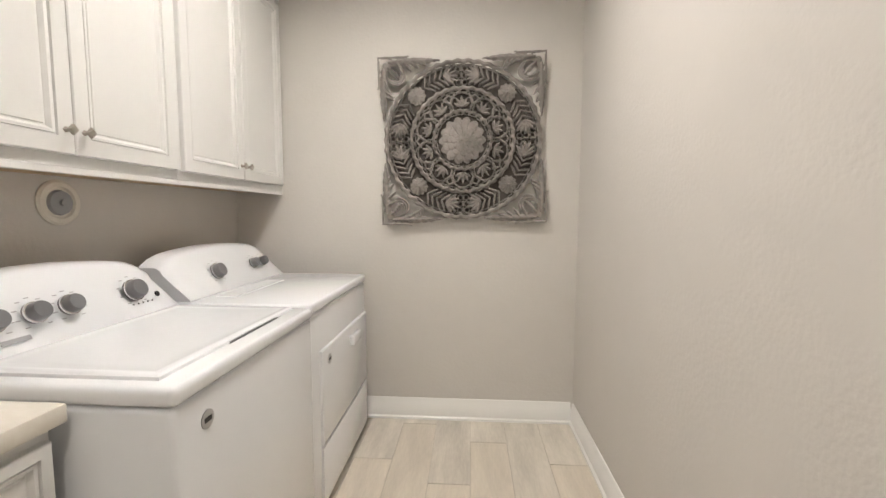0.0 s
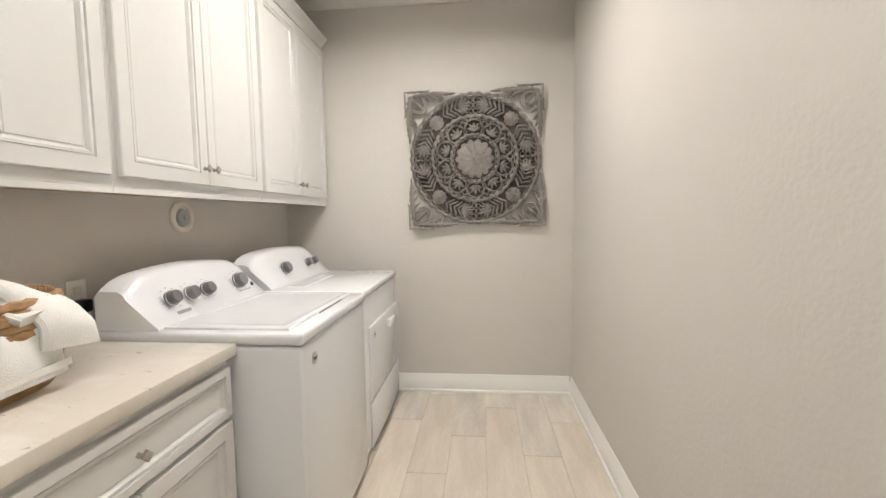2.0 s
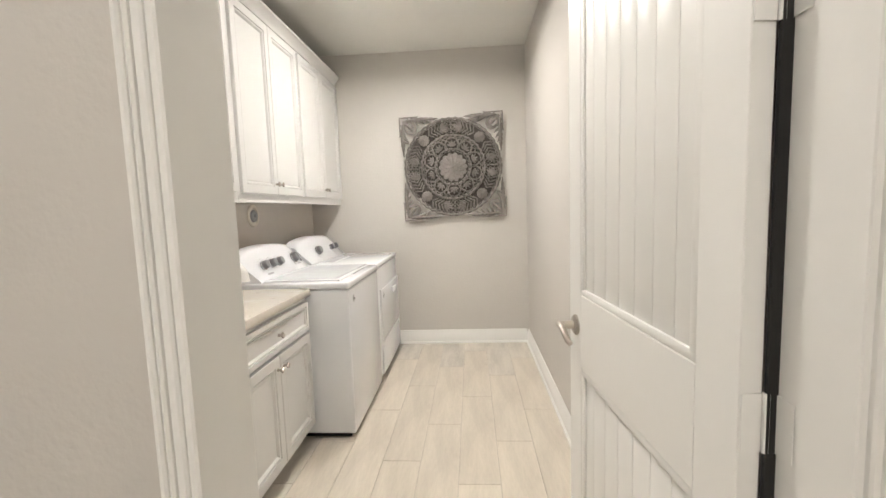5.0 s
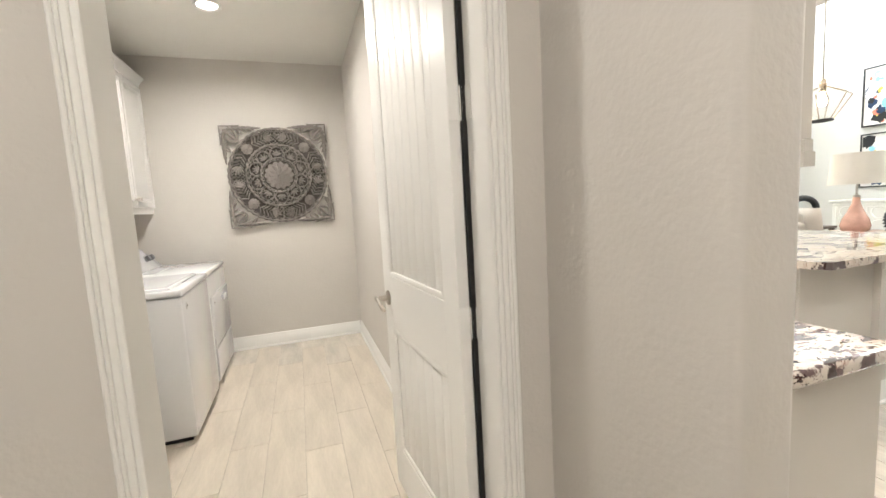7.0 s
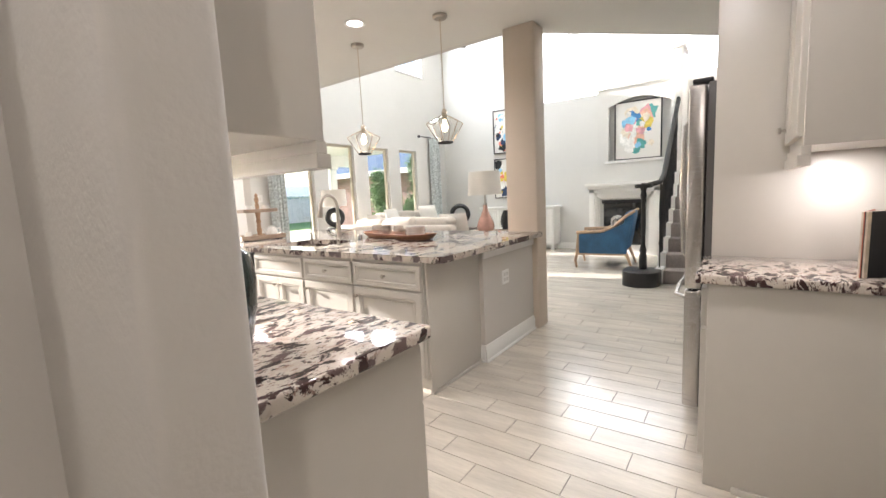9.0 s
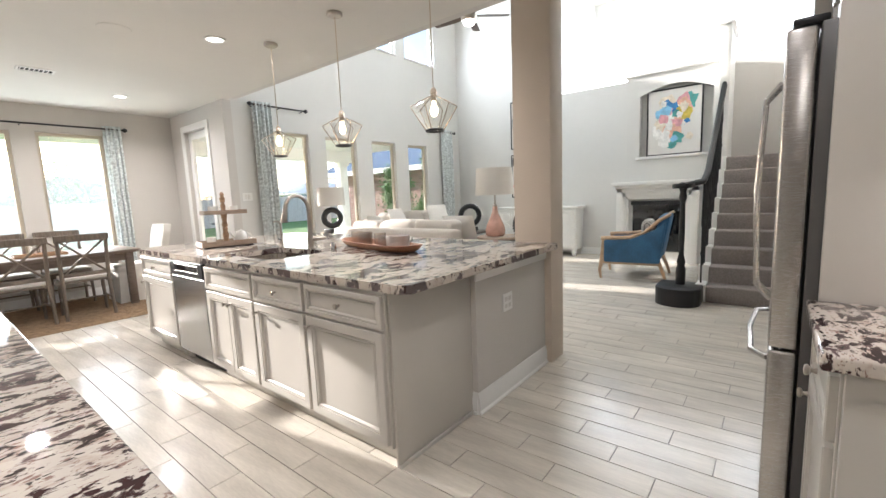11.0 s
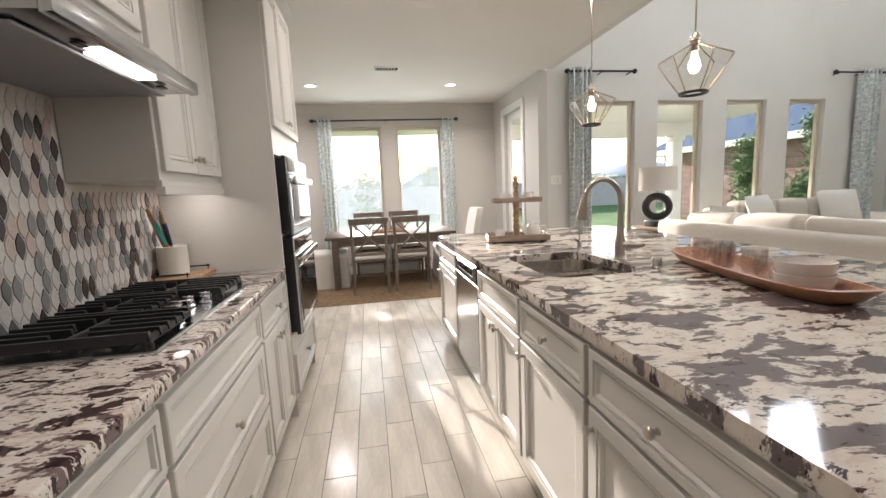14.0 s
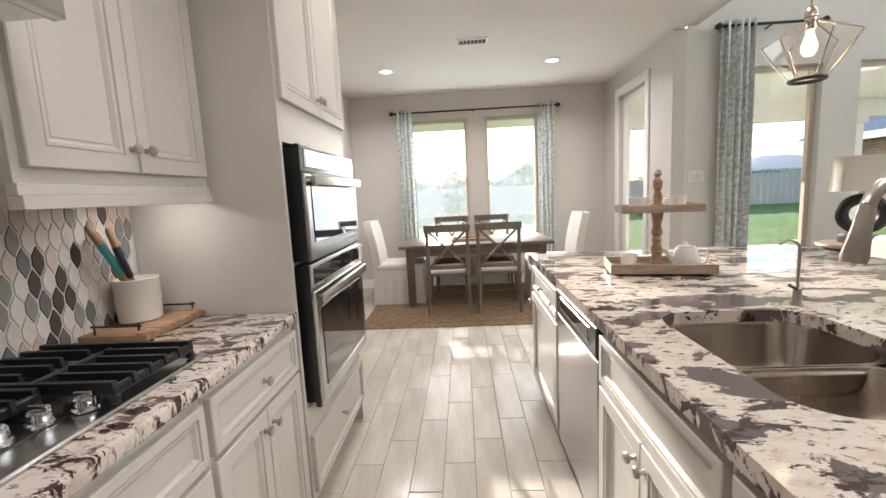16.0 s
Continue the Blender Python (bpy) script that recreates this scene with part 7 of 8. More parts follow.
def canvas(name, axis_f, y0, y1, z0, z1, seed, label, palette, count=60, small=0.03, large=0.15):
    """An abstract painting in a black frame on a wall facing -x: patches of flat thick paint."""
    p = thing(name, (axis_f, (y0 + y1) / 2, z0), label, "picture", "abstract paintings")
    t = 0.022
    for a0, a1, b0, b1 in ((y0, y1, z0, z0 + t), (y0, y1, z1 - t, z1), (y0, y0 + t, z0 + t, z1 - t), (y1 - t, y1, z0 + t, z1 - t)):
        part("frame", solid((axis_f - 0.045, a0, b0), (axis_f - 0.003, a1, b1), 0.003), BLACK, p)
    part("canvas", solid((axis_f - 0.03, y0 + t, z0 + t), (axis_f - 0.004, y1 - t, z1 - t)), CERAMIC, p)
    rng = random.Random(seed)
    w, h = y1 - y0 - 2 * t, z1 - z0 - 2 * t
    for k in range(count):
        c = palette[k % len(palette)]
        edge = 0.08 if count > 50 else 0.20
        cy, cz = y0 + t + w * rng.uniform(edge, 1 - edge), z0 + t + h * rng.uniform(edge, 1 - edge)
        r = min(w, h) * rng.uniform(small, large) * (1 if k < count * 0.6 else 0.55)
        pts = []
        for j in range(14):
            a = 2 * math.pi * j / 14
            rr = r * rng.uniform(0.65, 1.2)
            pts.append((min(max(cy + rr * math.cos(a), y0 + t + 0.01), y1 - t - 0.01), min(max(cz + rr * math.sin(a) * 1.2, z0 + t + 0.01), z1 - t - 0.01)))
        d = axis_f - 0.0305 - k * 0.0002
        part("paint_patch", prism(pts, d - 0.00015, d, "x"), c, p)
    return p


PAL = [material("paint_%s" % n, c, 0.5, vary=0.25, scale=12) for n, c in (("blue", (0.05, 0.22, 0.5)), ("coral", (0.75, 0.20, 0.13)), ("white", (0.82, 0.81, 0.78)), ("green", (0.10, 0.30, 0.10)), ("pink", (0.75, 0.38, 0.42)), ("yellow", (0.70, 0.55, 0.10)), ("navy", (0.02, 0.05, 0.12)), ("sky", (0.25, 0.55, 0.75)), ("cream", (0.78, 0.70, 0.58)))]
PAL_BIG = [PAL[2], material("paint_teal", (0.10, 0.38, 0.36), 0.5, vary=0.25, scale=12), PAL[2], PAL[4], PAL[7], PAL[8], PAL[2], material("paint_peach", (0.80, 0.48, 0.36), 0.5, vary=0.2, scale=12), PAL[0], PAL[2], PAL[5]]
PAL2 = [PAL[6], PAL[2], PAL[7], PAL[2], PAL[5], material("paint_black", (0.02, 0.02, 0.022), 0.5), PAL[1], PAL[2]]
canvas("abstract_painting", 10.9, 2.62, 3.40, 2.22, 3.22, 4, "black framed abstract painting in blues and white", PAL2)
canvas("abstract_painting", 10.9, 2.62, 3.40, 1.17, 2.10, 9, "black framed abstract painting in black, white and yellow", PAL2)

# fireplace with arched niche
fp = new("fireplace_chase")
tagged(fp, "white fireplace chimney breast with arched art niche", "", "", "structure")
F = 10.40


def arch_face():
    """The front of the chimney breast with an arched niche cut back into it."""
    bm = bmesh.new()
    y0, y1, zt = -0.52, 0.86, 3.14
    n0, n1, zb, spring, rise = -0.40, 0.66, 1.80, 2.80, 0.14
    arc = [(n1 + (n0 - n1) * k / 14, spring + rise * math.sin(math.pi * k / 14)) for k in range(15)]
    outer = [(y0, 0), (y1, 0), (y1, zt), (y0, zt)]
    inner = [(n0, zb), (n1, zb)] + arc
    vo = [bm.verts.new((F, a, b)) for a, b in outer]
    vi = [bm.verts.new((F, a, b)) for a, b in inner]
    ed = [bm.edges.new((vo[k], vo[(k + 1) % 4])) for k in range(4)] + [bm.edges.new((vi[k], vi[(k + 1) % len(vi)])) for k in range(len(vi))]
    bmesh.ops.triangle_fill(bm, edges=ed, use_beauty=True)
    vb = [bm.verts.new((F + 0.16, a, b)) for a, b in inner]
    for k in range(len(vi)):
        bm.faces.new((vi[k], vi[(k + 1) % len(vi)], vb[(k + 1) % len(vi)], vb[k]))
    bm.faces.new(vb)
    vk = [bm.verts.new((10.9, a, b)) for a, b in outer]
    for k in range(4):
        bm.faces.new((vo[k], vo[(k + 1) % 4], vk[(k + 1) % 4], vk[k]))
    return bm


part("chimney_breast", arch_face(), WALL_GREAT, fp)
part("niche_ledge", solid((F - 0.03, -0.44, 1.755), (F + 0.02, 0.72, 1.80), 0.008), TRIM, fp)
part("cap", solid((F - 0.04, -0.56, 3.14), (10.95, 0.90, 3.19), 0.01), TRIM, fp)
for k, (p, q) in enumerate(((0.0, 0.07), (0.07, 0.05), (0.12, 0.035))):
    o = 0.10 - k * 0.025
    for a0, a1, z0, z1 in ((-0.26 + p, -0.26 + p + q + 0.03, 0, 1.27 - p), (1.0 - p - q - 0.03, 1.0 - p, 0, 1.27 - p), (-0.26 + p, 1.0 - p, 1.20 - p, 1.27 - p + 0.0)):
        part("surround", solid((F - o, a0, z0), (F - 0.002, a1, z1), 0.004), TRIM, fp)
part("mantel_shelf", solid((F - 0.2, -0.33, 1.32), (F - 0.003, 1.06, 1.385), 0.008), TRIM, fp)
part("mantel_moulding", solid((F - 0.14, -0.29, 1.27), (F - 0.003, 1.02, 1.32), 0.012), TRIM, fp)
part("firebox", solid((F - 0.03, 0.0, 0.18), (F - 0.004, 0.74, 1.02), 0.003), BLACK_GLASS, fp, "dark glazed firebox")
part("firebox_frame", solid((F - 0.04, -0.03, 0.98), (F - 0.03, 0.77, 1.05), 0.003), IRON, fp)
canvas("abstract_painting", F + 0.10, -0.26, 0.56, 1.802, 2.88, 21, "large colourful abstract painting leaning in the niche", PAL_BIG, 40, 0.08, 0.19)

# blue armchair
ac = thing("armchair", (0, 0, 0), "blue velvet armchair with carved light wood frame", "armchair")
FR = material("pale_carved_wood", (0.48, 0.32, 0.20), 0.5, vary=0.2, scale=10)
part("seat", solid((-0.32, -0.34, 0.27), (0.32, 0.36, 0.47), 0.06, 3), BLUE, ac)
part("backrest", prism([(-0.40, 0.30), (-0.26, 0.30), (-0.36, 0.90), (-0.50, 0.90)], -0.33, 0.33, "x", 0.04), BLUE, ac)
for s in (-1, 1):
    part("arm_panel", prism([(-0.38, 0.24), (0.34, 0.24), (0.34, 0.56), (0.0, 0.57), (-0.30, 0.70), (-0.45, 0.82)], s * 0.34 - 0.04, s * 0.34 + 0.04, "x", 0.02), BLUE, ac)
    part("arm_rail", tube([(s * 0.34, 0.38, 0.58), (s * 0.34, 0.0, 0.60), (s * 0.34, -0.18, 0.66), (s * 0.34, -0.36, 0.83), (s * 0.33, -0.50, 0.92)], [0.03, 0.026, 0.024, 0.024, 0.02], 8), FR, ac)
    part("bottom_rail", tube([(s * 0.35, -0.38, 0.235), (s * 0.35, 0.36, 0.235)], 0.022, 8), FR, ac)
    part("front_leg", tube([(s * 0.33, 0.35, 0.58), (s * 0.34, 0.37, 0.27), (s * 0.35, 0.40, 0.12), (s * 0.35, 0.38, 0.0)], [0.024, 0.03, 0.022, 0.018], 8), FR, ac)
    part("back_leg", tube([(s * 0.32, -0.36, 0.27), (s * 0.34, -0.42, 0.12), (s * 0.34, -0.46, 0.0)], [0.028, 0.022, 0.017], 8), FR, ac)
part("pillow", solid((-0.2, -0.28, 0.47), (0.22, -0.12, 0.83), 0.07, 3), STRIPED, ac, "striped grey pillow")
ac.matrix_basis = pose(9.02, 0.39, 0.0, 0, 0, 6)

# stairs
SY0, SY1_ = -1.72, -0.66
NR, RISE, RUN = 9, 0.184, 0.222
st = new("staircase")
tagged(st, "taupe carpeted straight staircase with white skirting", "", "", "structure")
for k in range(NR):
    x = 7.82 + k * RUN
    part("tread", solid((x - 0.02, SY0, k * RISE + (0.0 if k == 0 else -0.02)), (x + RUN + (1.3 if k == NR - 1 else 0.01), SY1_, (k + 1) * RISE), 0.018, 3), CARPET, st)
    part("skirt_block", solid((x - 0.01, SY1_, 0.0), (x + RUN, SY1_ + 0.10, (k + 1) * RISE + 0.012), 0.003), TRIM, st)
wall("wall_stair_landing", "x", 10.75, 10.88, -1.72, -0.62, 1.6, 3.28, WALL)
structure("wall_stair_post", solid((9.62, -0.66, 0.0), (10.36, -0.54, 3.42), 0.01), WALL_GREAT)
structure("trim", solid((9.58, -0.70, 3.42), (10.40, -0.50, 3.46), 0.008), TRIM)
rl = thing("stair_railing", (7.75, -0.55, 0), "black stair railing with turned newel post", "railing")
part("newel_base", prism([(7.62 + 0.20 * math.cos(a), -0.42 + 0.22 * math.sin(a)) for a in [math.pi / 2 + math.pi * k / 14 for k in range(15)]] + [(7.95, -0.64), (7.95, -0.20)], 0.0, 0.19, "z", 0.006), IRON, rl, "black painted bullnose starting step")
part("newel", lathe([(0, 0.19), (0.05, 0.19), (0.05, 0.36), (0.036, 0.40), (0.045, 0.44), (0.026, 0.52), (0.03, 0.80), (0.024, 1.10), (0.04, 1.16), (0.03, 1.22), (0.045, 1.26), (0, 1.26)], 20, Matrix.Translation((7.78, -0.42, 0))), IRON, rl)
part("volute", lathe([(0, 1.26), (0.10, 1.26), (0.11, 1.28), (0.105, 1.31), (0, 1.315)], 24, Matrix.Translation((7.78, -0.42, 0))), IRON, rl)
part("handrail", tube([(7.70, -0.42, 1.29), (7.88, -0.44, 1.29), (8.02, -0.58, 1.33), (8.2, -0.60, 1.44), (9.62, -0.60, 2.62), (9.68, -0.60, 2.72), (9.66, -0.60, 2.80)], 0.034, 10), IRON, rl)
for k in range(14):
    x = 7.92 + k * 0.122
    step = min(NR, int((x - 7.82) / RUN) + 1)
    z0 = step * RISE + 0.01
    z1 = 1.30 if x < 8.05 else 1.44 + (x - 8.2) * 0.831
    part("baluster", tube([(x, -0.60, z0), (x, -0.60, z0 + 0.3), (x, -0.60, z0 + 0.33), (x, -0.60, z0 + 0.36), (x, -0.60, z0 + 0.62), (x, -0.60, z0 + 0.66), (x, -0.60, z1)], [0.009, 0.009, 0.018, 0.009, 0.009, 0.016, 0.009], 8), IRON, rl)

# ceiling fan
fan = thing("ceiling_fan", (8.4, 2.75, 4.08), "ceiling fan with dark wood blades and a light", "fan")
FX, FY, FZ = 8.4, 2.75, 4.08
part("downrod", tube([(FX, FY, 5.6), (FX, FY, FZ + 0.12)], 0.014, 8), NICKEL, fan)
part("motor", lathe([(0, -0.06), (0.10, -0.05), (0.13, 0.0), (0.11, 0.08), (0.04, 0.13), (0, 0.13)], 24, Matrix.Translation((FX, FY, FZ))), NICKEL, fan)
part("light", lathe([(0, -0.12), (0.07, -0.11), (0.11, -0.06), (0.10, -0.05), (0, -0.05)], 24, Matrix.Translation((FX, FY, FZ))), LED, fan, "round lit globe")
for k in range(5):
    bm = prism([(0.12, -0.05), (0.30, -0.07), (0.64, -0.065), (0.66, 0.0), (0.64, 0.065), (0.30, 0.07), (0.12, 0.05)], 0.0, 0.008)
    bm.transform(Matrix.Translation((FX, FY, FZ + 0.02)) @ Matrix.Rotation(2 * math.pi * k / 5 + 0.4, 4, "Z") @ Matrix.Rotation(radians(10), 4, "X"))
    part("blade", bm, WOOD, fan)

# ---- outdoors ----
structure("ground", solid((-900, -900, -0.6), (900, 900, -0.16)), GRASS, "green lawn")
structure("porch_slab", solid((5.6, 5.0, -0.3), (12.0, 9.4, -0.05)), CONCRETE, "grey concrete porch slab")
structure("porch_ceiling", solid((5.47, 5.0, 2.75), (12.0, 9.5, 2.95)), TRIM, "white porch ceiling")
structure("porch_beam", solid((5.55, 9.25, 2.42), (12.0, 9.5, 2.75)), TRIM)
for x in (7.75, 10.9):
    post = thing("porch_post", (x, 9.35, -0.05), "square white painted porch post", "post", "porch posts")
    part("shaft", solid((x - 0.13, 9.22, -0.05), (x + 0.13, 9.48, 2.42), 0.01), TRIM, post)
    part("capital", solid((x - 0.17, 9.18, 2.3), (x + 0.17, 9.52, 2.42), 0.01), TRIM, post)
    part("plinth", solid((x - 0.17, 9.18, -0.05), (x + 0.17, 9.52, 0.12), 0.01), TRIM, post)
structure("eave_soffit", solid((1.2, 6.87, 2.42), (5.47, 8.15, 2.55)), TRIM, "white eave soffit over the dining window")


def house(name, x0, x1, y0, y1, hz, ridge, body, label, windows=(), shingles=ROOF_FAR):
    """A far house: walls, hipped roof with eaves, windows with frames."""
    h = thing(name, ((x0 + x1) / 2, (y0 + y1) / 2, -0.16), label, "house")
    part("wall", solid((x0, y0, -0.16), (x1, y1, hz)), body, h)
    bm = bmesh.new()
    e = 0.5
    a = [bm.verts.new(p) for p in ((x0 - e, y0 - e, hz), (x1 + e, y0 - e, hz), (x1 + e, y1 + e, hz), (x0 - e, y1 + e, hz))]
    m = min(x1 - x0, y1 - y0) / 2
    if x1 - x0 > y1 - y0:
        r = [bm.verts.new((x0 + m, (y0 + y1) / 2, ridge)), bm.verts.new((x1 - m, (y0 + y1) / 2, ridge))]
        for f in ((a[0], a[1], r[1], r[0]), (a[1], a[2], r[1]), (a[2], a[3], r[0], r[1]), (a[3], a[0], r[0])):
            bm.faces.new(f)
    else:
        r = [bm.verts.new(((x0 + x1) / 2, y0 + m, ridge)), bm.verts.new(((x0 + x1) / 2, y1 - m, ridge))]
        for f in ((a[0], a[1], r[0]), (a[1], a[2], r[1], r[0]), (a[2], a[3], r[1]), (a[3], a[0], r[0], r[1])):
            bm.faces.new(f)
    bm.faces.new(a[::-1])
    part("roof", bm, shingles, h, "blue-grey shingled roof")
    fas = bmesh.new()
    for lo, hi in (((x0 - e, y0 - e - 0.03, hz - 0.2), (x1 + e, y0 - e, hz)), ((x0 - e, y1 + e, hz - 0.2), (x1 + e, y1 + e + 0.03, hz)), ((x0 - e - 0.03, y0 - e, hz - 0.2), (x0 - e, y1 + e, hz)), ((x1 + e, y0 - e, hz - 0.2), (x1 + e + 0.03, y1 + e, hz))):
        box(fas, lo, hi)
    part("fascia", fas, TRIM, h)
    for wx, wz in windows:
        w = part("window", solid((wx - 0.55, y0 - 0.05, wz - 0.7), (wx + 0.55, y0 - 0.004, wz + 0.7)), TRIM, h)
        part("pane", solid((wx - 0.48, y0 - 0.06, wz - 0.63), (wx + 0.48, y0 - 0.052, wz + 0.63)), BLACK_GLASS, w)
    return h


def brick_wall(x0, x1, y, z0, z1, parent):
    """Courses run along y from x0 to x1 on a wall that faces -x at y."""
    verts, faces, L, HB = [], [], 0.21, 0.075
    r, z = 0, z0
    while z < z1:
        x = x0 - (r % 2) * L / 2
        while x < x1:
            a, b = max(x, x0), min(x + L - 0.012, x1)
            if b - a > 0.02:
                n = len(verts)
                verts += [(py, px, pz) for py in (y, y - 0.012) for px, pz in ((a, z), (b, z), (b, z + HB - 0.012), (a, z + HB - 0.012))]
                faces += [(n + 4, n + 5, n + 6, n + 7)] + [(n + k, n + (k + 1) % 4, n + 4 + (k + 1) % 4, n + 4 + k) for k in range(4)]
            x += L
        z += HB
        r += 1
    me = bpy.data.meshes.new("bricks")
    me.from_pydata(verts, [], faces)
    me.materials.append(BRICK)
    ob = new("bricks", me)
    ob.parent = parent
    ob.matrix_parent_inverse = parent.matrix_basis.inverted()
    tagged(ob, "red-brown bricks", "", "", "stuff")


MORTAR = material("pale_mortar", (0.46, 0.42, 0.38), 0.9, vary=0.1, scale=8)
wing = house("brick_wing", 15.0, 27.0, 6.2, 15.0, 2.48, 5.8, MORTAR, "red brick house with blue-grey hipped roof", (), ROOF)
brick_wall(6.2, 15.0, 14.998, -0.16, 2.3, wing)
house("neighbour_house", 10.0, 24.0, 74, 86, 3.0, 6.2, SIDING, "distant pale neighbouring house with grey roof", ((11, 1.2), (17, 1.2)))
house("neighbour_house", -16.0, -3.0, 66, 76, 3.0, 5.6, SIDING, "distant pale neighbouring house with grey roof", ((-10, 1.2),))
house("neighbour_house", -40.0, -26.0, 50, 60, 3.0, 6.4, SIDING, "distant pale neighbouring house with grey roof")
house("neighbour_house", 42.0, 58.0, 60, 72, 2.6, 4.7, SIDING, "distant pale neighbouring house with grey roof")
fence = thing("wooden_fence", (0, 26, -0.16), "weathered grey wooden privacy fence across the lawn", "fence")
rng = random.Random(5)
for k in range(185):
    x = -20 + k * 0.36
    part("fence_board", solid((x, 26, -0.16), (x + 0.345, 26.03, 1.62 + rng.uniform(-0.03, 0.03))), FENCE, fence)
for z in (0.3, 1.2):
    part("fence_rail", solid((-20, 26.03, z), (46.5, 26.08, z + 0.1)), FENCE, fence)


def bush(name, x, y, h, w, n, seed, label, trunk=True, group="garden trees"):
    """A tree: tapered trunk with limbs, and a crown of many small leaves in clumps."""
    t = thing(name, (x, y, -0.16), label, "tree", group)
    rng = random.Random(seed)
    if trunk:
        bm = tube([(x, y, -0.16), (x + 0.03, y, h * 0.35), (x, y + 0.04, h * 0.8)], [0.05 * h / 2.5, 0.035 * h / 2.5, 0.01], 8)
        for k in range(6):
            a = rng.uniform(0, 6.28)
            z = h * rng.uniform(0.25, 0.6)
            tube([(x, y, z), (x + w * 0.4 * math.cos(a), y + w * 0.4 * math.sin(a), z + h * 0.18)], [0.02, 0.006], 6, bm)
        part("trunk", bm, BARK, t)
    verts, faces = [], []
    clumps = [(rng.gauss(0, 0.36) * w / 2, rng.gauss(0, 0.36) * w / 2, rng.uniform(0.15 if trunk else 0.0, 1.0)) for _ in range(34)]
    for k in range(n):
        cx, cy, t_ = clumps[k % len(clumps)]
        taper = 1.15 - 0.75 * t_
        p = Vector((x + cx * taper + rng.gauss(0, 0.10) * w, y + cy * taper + rng.gauss(0, 0.10) * w, -0.1 + h * t_ + rng.gauss(0, 0.05) * h))
        if p.z < 0:
            p.z = abs(p.z)
        d = Vector((rng.gauss(0, 1), rng.gauss(0, 1), rng.gauss(0, 0.6))).normalized()
        s = d.orthogonal().normalized()
        ln, wd = rng.uniform(0.06, 0.11) * max(1, h / 3), 0.031 * max(1, h / 3)
        m = len(verts)
        verts += [p, p + d * ln * 0.5 + s * wd, p + d * ln, p + d * ln * 0.5 - s * wd]
        faces.append((m, m + 1, m + 2, m + 3))
    me = bpy.data.meshes.new("crown")
    me.from_pydata([tuple(v) for v in verts], [], faces)
    me.materials.append(LEAF)
    ob = new("crown", me)
    ob.parent = t
    ob.matrix_parent_inverse = t.matrix_basis.inverted()


bush("garden_tree", 12.6, 8.6, 2.3, 1.3, 7500, 2, "young leafy tree beside the brick wall")
bush("garden_tree", 13.9, 8.1, 2.8, 1.3, 7500, 6, "young leafy tree beside the brick wall")
bush("garden_shrub", 14.3, 8.9, 1.0, 1.2, 3000, 8, "low green shrub by the brick wall", False)
bush("garden_tree", 3.1, 18.0, 2.3, 1.9, 2400, 11, "young garden tree on the lawn")
bush("garden_tree", -18, 40.0, 6, 7, 5200, 12, "broad tree behind the fence", True, "far trees")
bush("garden_tree", 9, 40.0, 5.5, 8, 5200, 14, "broad tree behind the fence", True, "far trees")
bush("garden_tree", 24, 42.0, 7, 8, 5200, 15, "broad tree behind the fence", True, "far trees")

def tree_line(x0, x1, y, h, n, seed, label):
    """A far belt of woodland: many leaf clumps with an uneven skyline."""
    rng = random.Random(seed)
    verts, faces = [], []
    for k in range(n):
        x = rng.uniform(x0, x1)
        sky_h = h * (0.72 + 0.30 * noise.noise(Vector((x * 0.16, seed, 0))) + 0.16 * noise.noise(Vector((x * 0.7, seed, 3))))
        p = Vector((x, y + rng.gauss(0, 1.0), -0.1 + sky_h * rng.random() ** 0.7))
        d = Vector((rng.gauss(0, 1), rng.gauss(0, 0.5), rng.gauss(0, 0.7))).normalized()
        s, ln = d.orthogonal().normalized(), rng.uniform(0.15, 0.34)
        m = len(verts)
        verts += [tuple(v) for v in (p, p + d * ln * 0.5 + s * ln * 0.3, p + d * ln, p + d * ln * 0.5 - s * ln * 0.3)]
        faces.append((m, m + 1, m + 2, m + 3))
    me = bpy.data.meshes.new("tree_belt")
    me.from_pydata(verts, [], faces)
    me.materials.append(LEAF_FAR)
    tagged(new("tree_belt", me), label, "trees", "", "stuff")


# distance haze is mixed into this pale blue-green leaf colour
LEAF_FAR = material("haze_tinted_foliage", (0.22, 0.29, 0.29), 0.8, vary=0.35, scale=0.8)
tree_line(-16, 8, 44, 3.6, 15000, 3, "belt of trees beyond the lawn, haze put into its leaf colour")
tree_line(6, 40, 52, 3.2, 9000, 8, "low belt of trees beyond the fence, haze put into its leaf colour")

# ---- floor planks ----


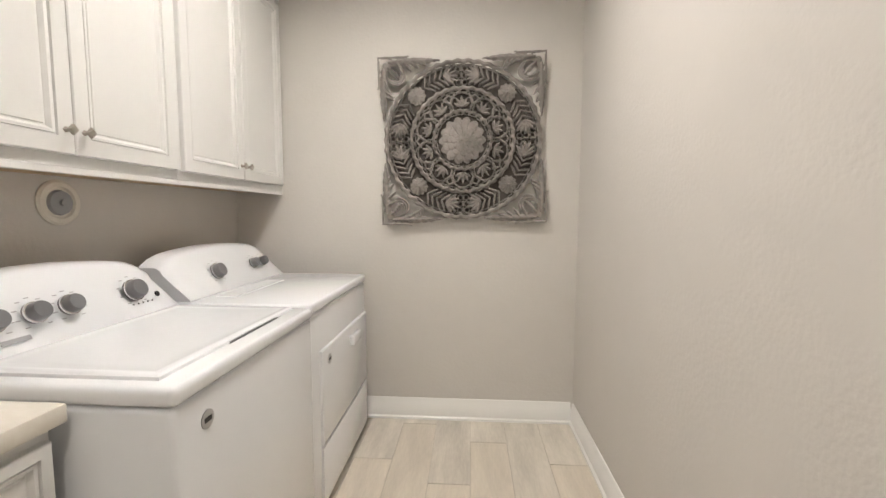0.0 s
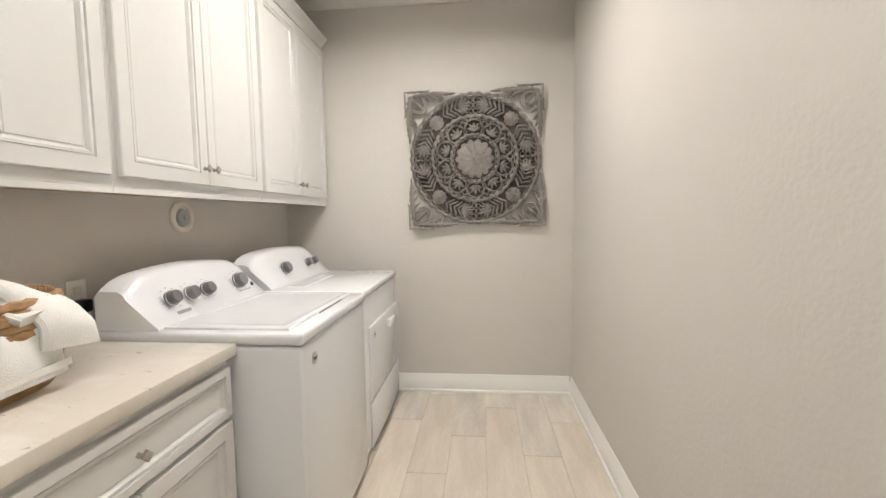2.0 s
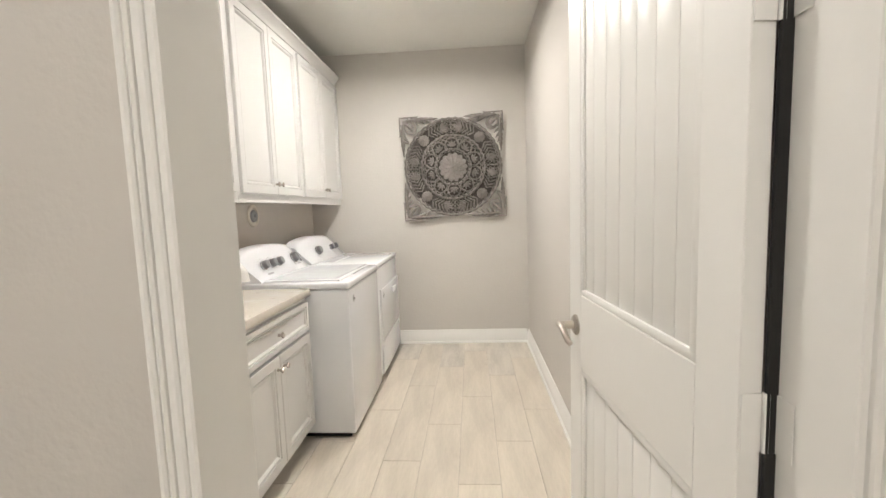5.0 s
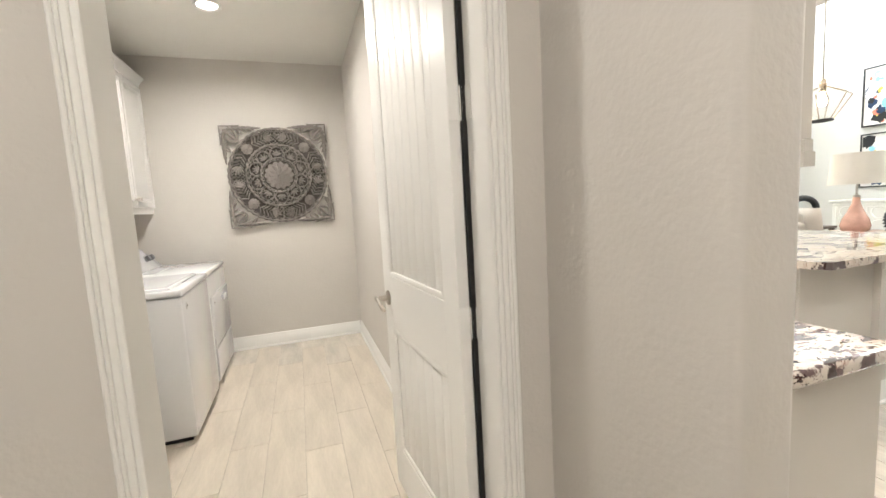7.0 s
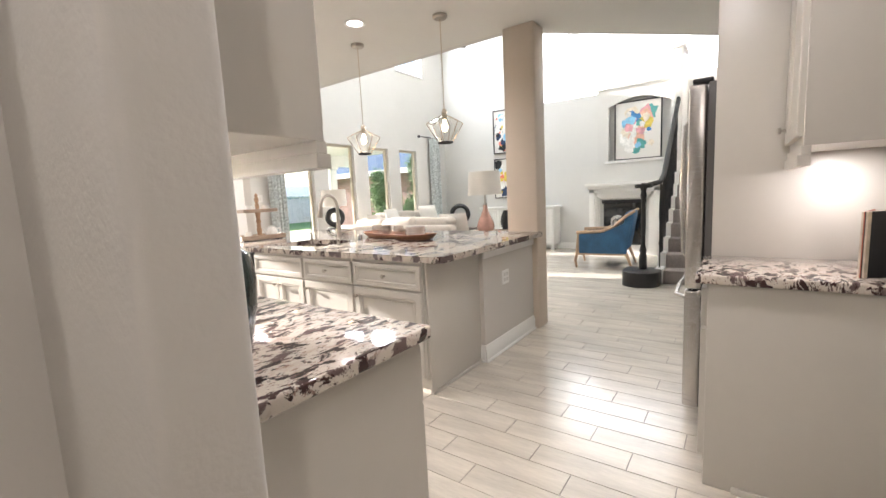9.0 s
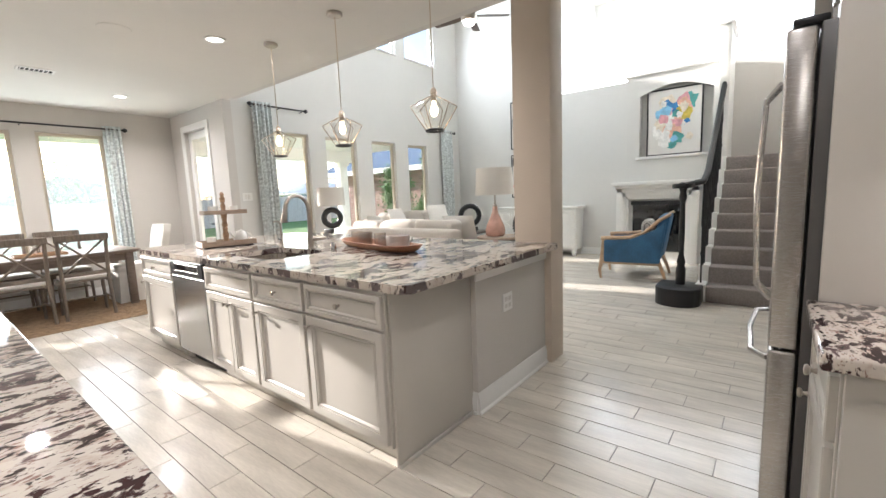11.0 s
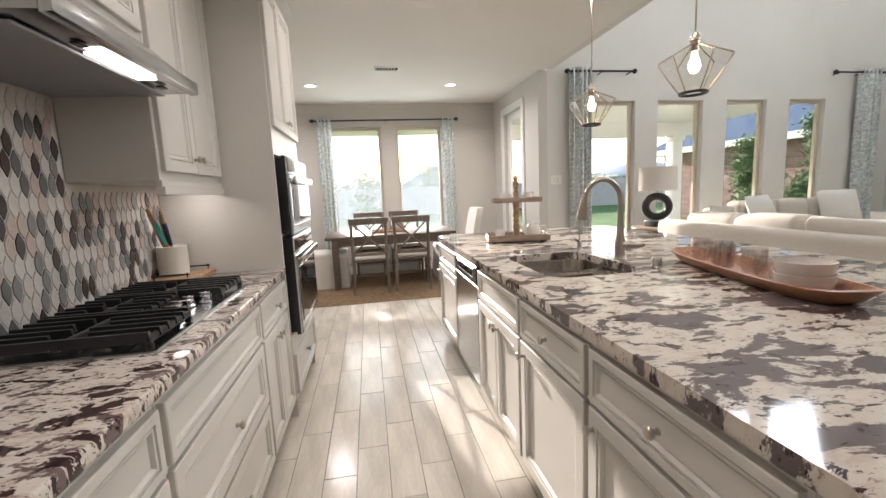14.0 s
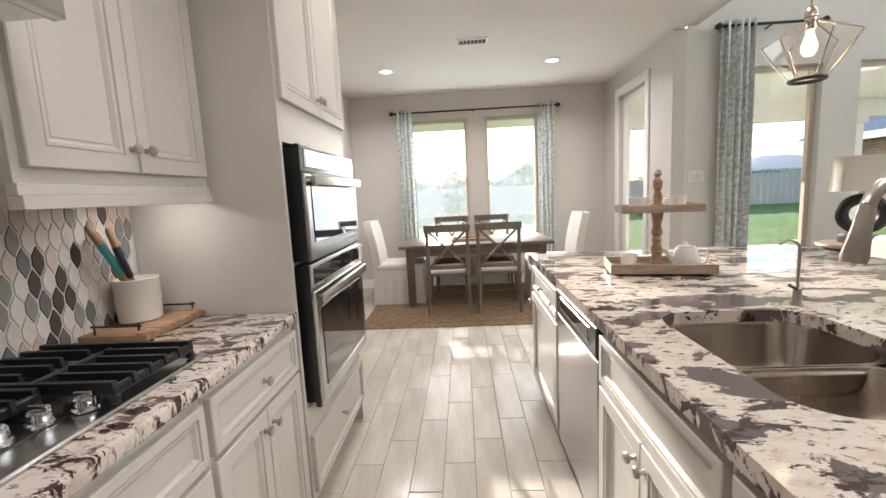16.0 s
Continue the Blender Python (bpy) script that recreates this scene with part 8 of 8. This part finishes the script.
def planks(x0, x1, y0, y1, W=0.1535, L=0.61, G=0.004, origin=3.342, step=0.2047, grout=GROUT, skip=None, near_box=(), mat=PLANK):
    """Staggered planks; whole ones nearest the path are objects, cut and far ones are joined."""
    me = mesh_of("plank", solid((-W / 2 + G / 2, -L / 2 + G / 2, -0.008), (W / 2 - G / 2, L / 2 - G / 2, 0.0), 0.0012, 1), mat, False)
    near, far = [], []
    k = math.floor((x0 - origin) / W) - 1
    while origin + k * W < x1:
        xa, xb = max(origin + k * W, x0), min(origin + (k + 1) * W, x1)
        y = y0 + (k * step) % L - L
        while y < y1:
            ya, yb = max(y, y0), min(y + L, y1)
            cx, cy = (xa + xb) / 2, (ya + yb) / 2
            if skip and skip[0] < cx < skip[1] and yb > skip[2] and ya < skip[3]:
                if ya < skip[2]:
                    yb = skip[2]
                elif yb > skip[3]:
                    ya = skip[3]
                else:
                    y += L
                    continue
            whole = xb - xa > W - 1e-4 and yb - ya > L - 1e-4
            if xb - xa > 0.01 and yb - ya > 0.01:
                if whole and len(near) < 300 and any(p < cx < q and r < cy < s for p, q, r, s in near_box):
                    near.append((cx, cy))
                else:
                    far.append((xa + G / 2, xb - G / 2, ya + G / 2, yb - G / 2))
            y += L
        k += 1
    floor = structure("floor", solid((x0, y0, -0.02), (x1, y1, -0.0045 if grout is GROUT else -0.003)), grout, "pale wood-look porcelain plank floor with thin joints")
    for cx, cy in near:
        ob = new("plank", me)
        ob.parent = floor
        ob.location = (cx, cy, 0)
    verts, faces = [], []
    for xa, xb, ya, yb in far:
        n = len(verts)
        verts += [(px, py, z) for z in (-0.008, 0.0) for px, py in ((xa, ya), (xb, ya), (xb, yb), (xa, yb))]
        faces += [(n + 4, n + 5, n + 6, n + 7)] + [(n + k, n + (k + 1) % 4, n + 4 + (k + 1) % 4, n + 4 + k) for k in range(4)]
    fm = bpy.data.meshes.new("floor_planks")
    fm.from_pydata(verts, [], faces)
    fm.materials.append(PLANK_FAR)
    ob = new("floor_planks", fm)
    ob.parent = floor
    tagged(ob, "pale wood-look planks", "", "", "stuff")


planks(-1.3, 10.9, -3.3, 6.72, skip=(-0.25, 1.9, -0.28, 3.15), near_box=((2.7, 3.8, 0.6, 4.75), (3.2, 5.2, -1.2, 0.1)))
planks(-0.17, 1.9, -0.28, 3.115, 0.2, 0.92, 0.003, 0.06, 0.37, GROUT_PALE, None, ((0.4, 1.9, -0.3, 3.2),), PLANK_WARM)
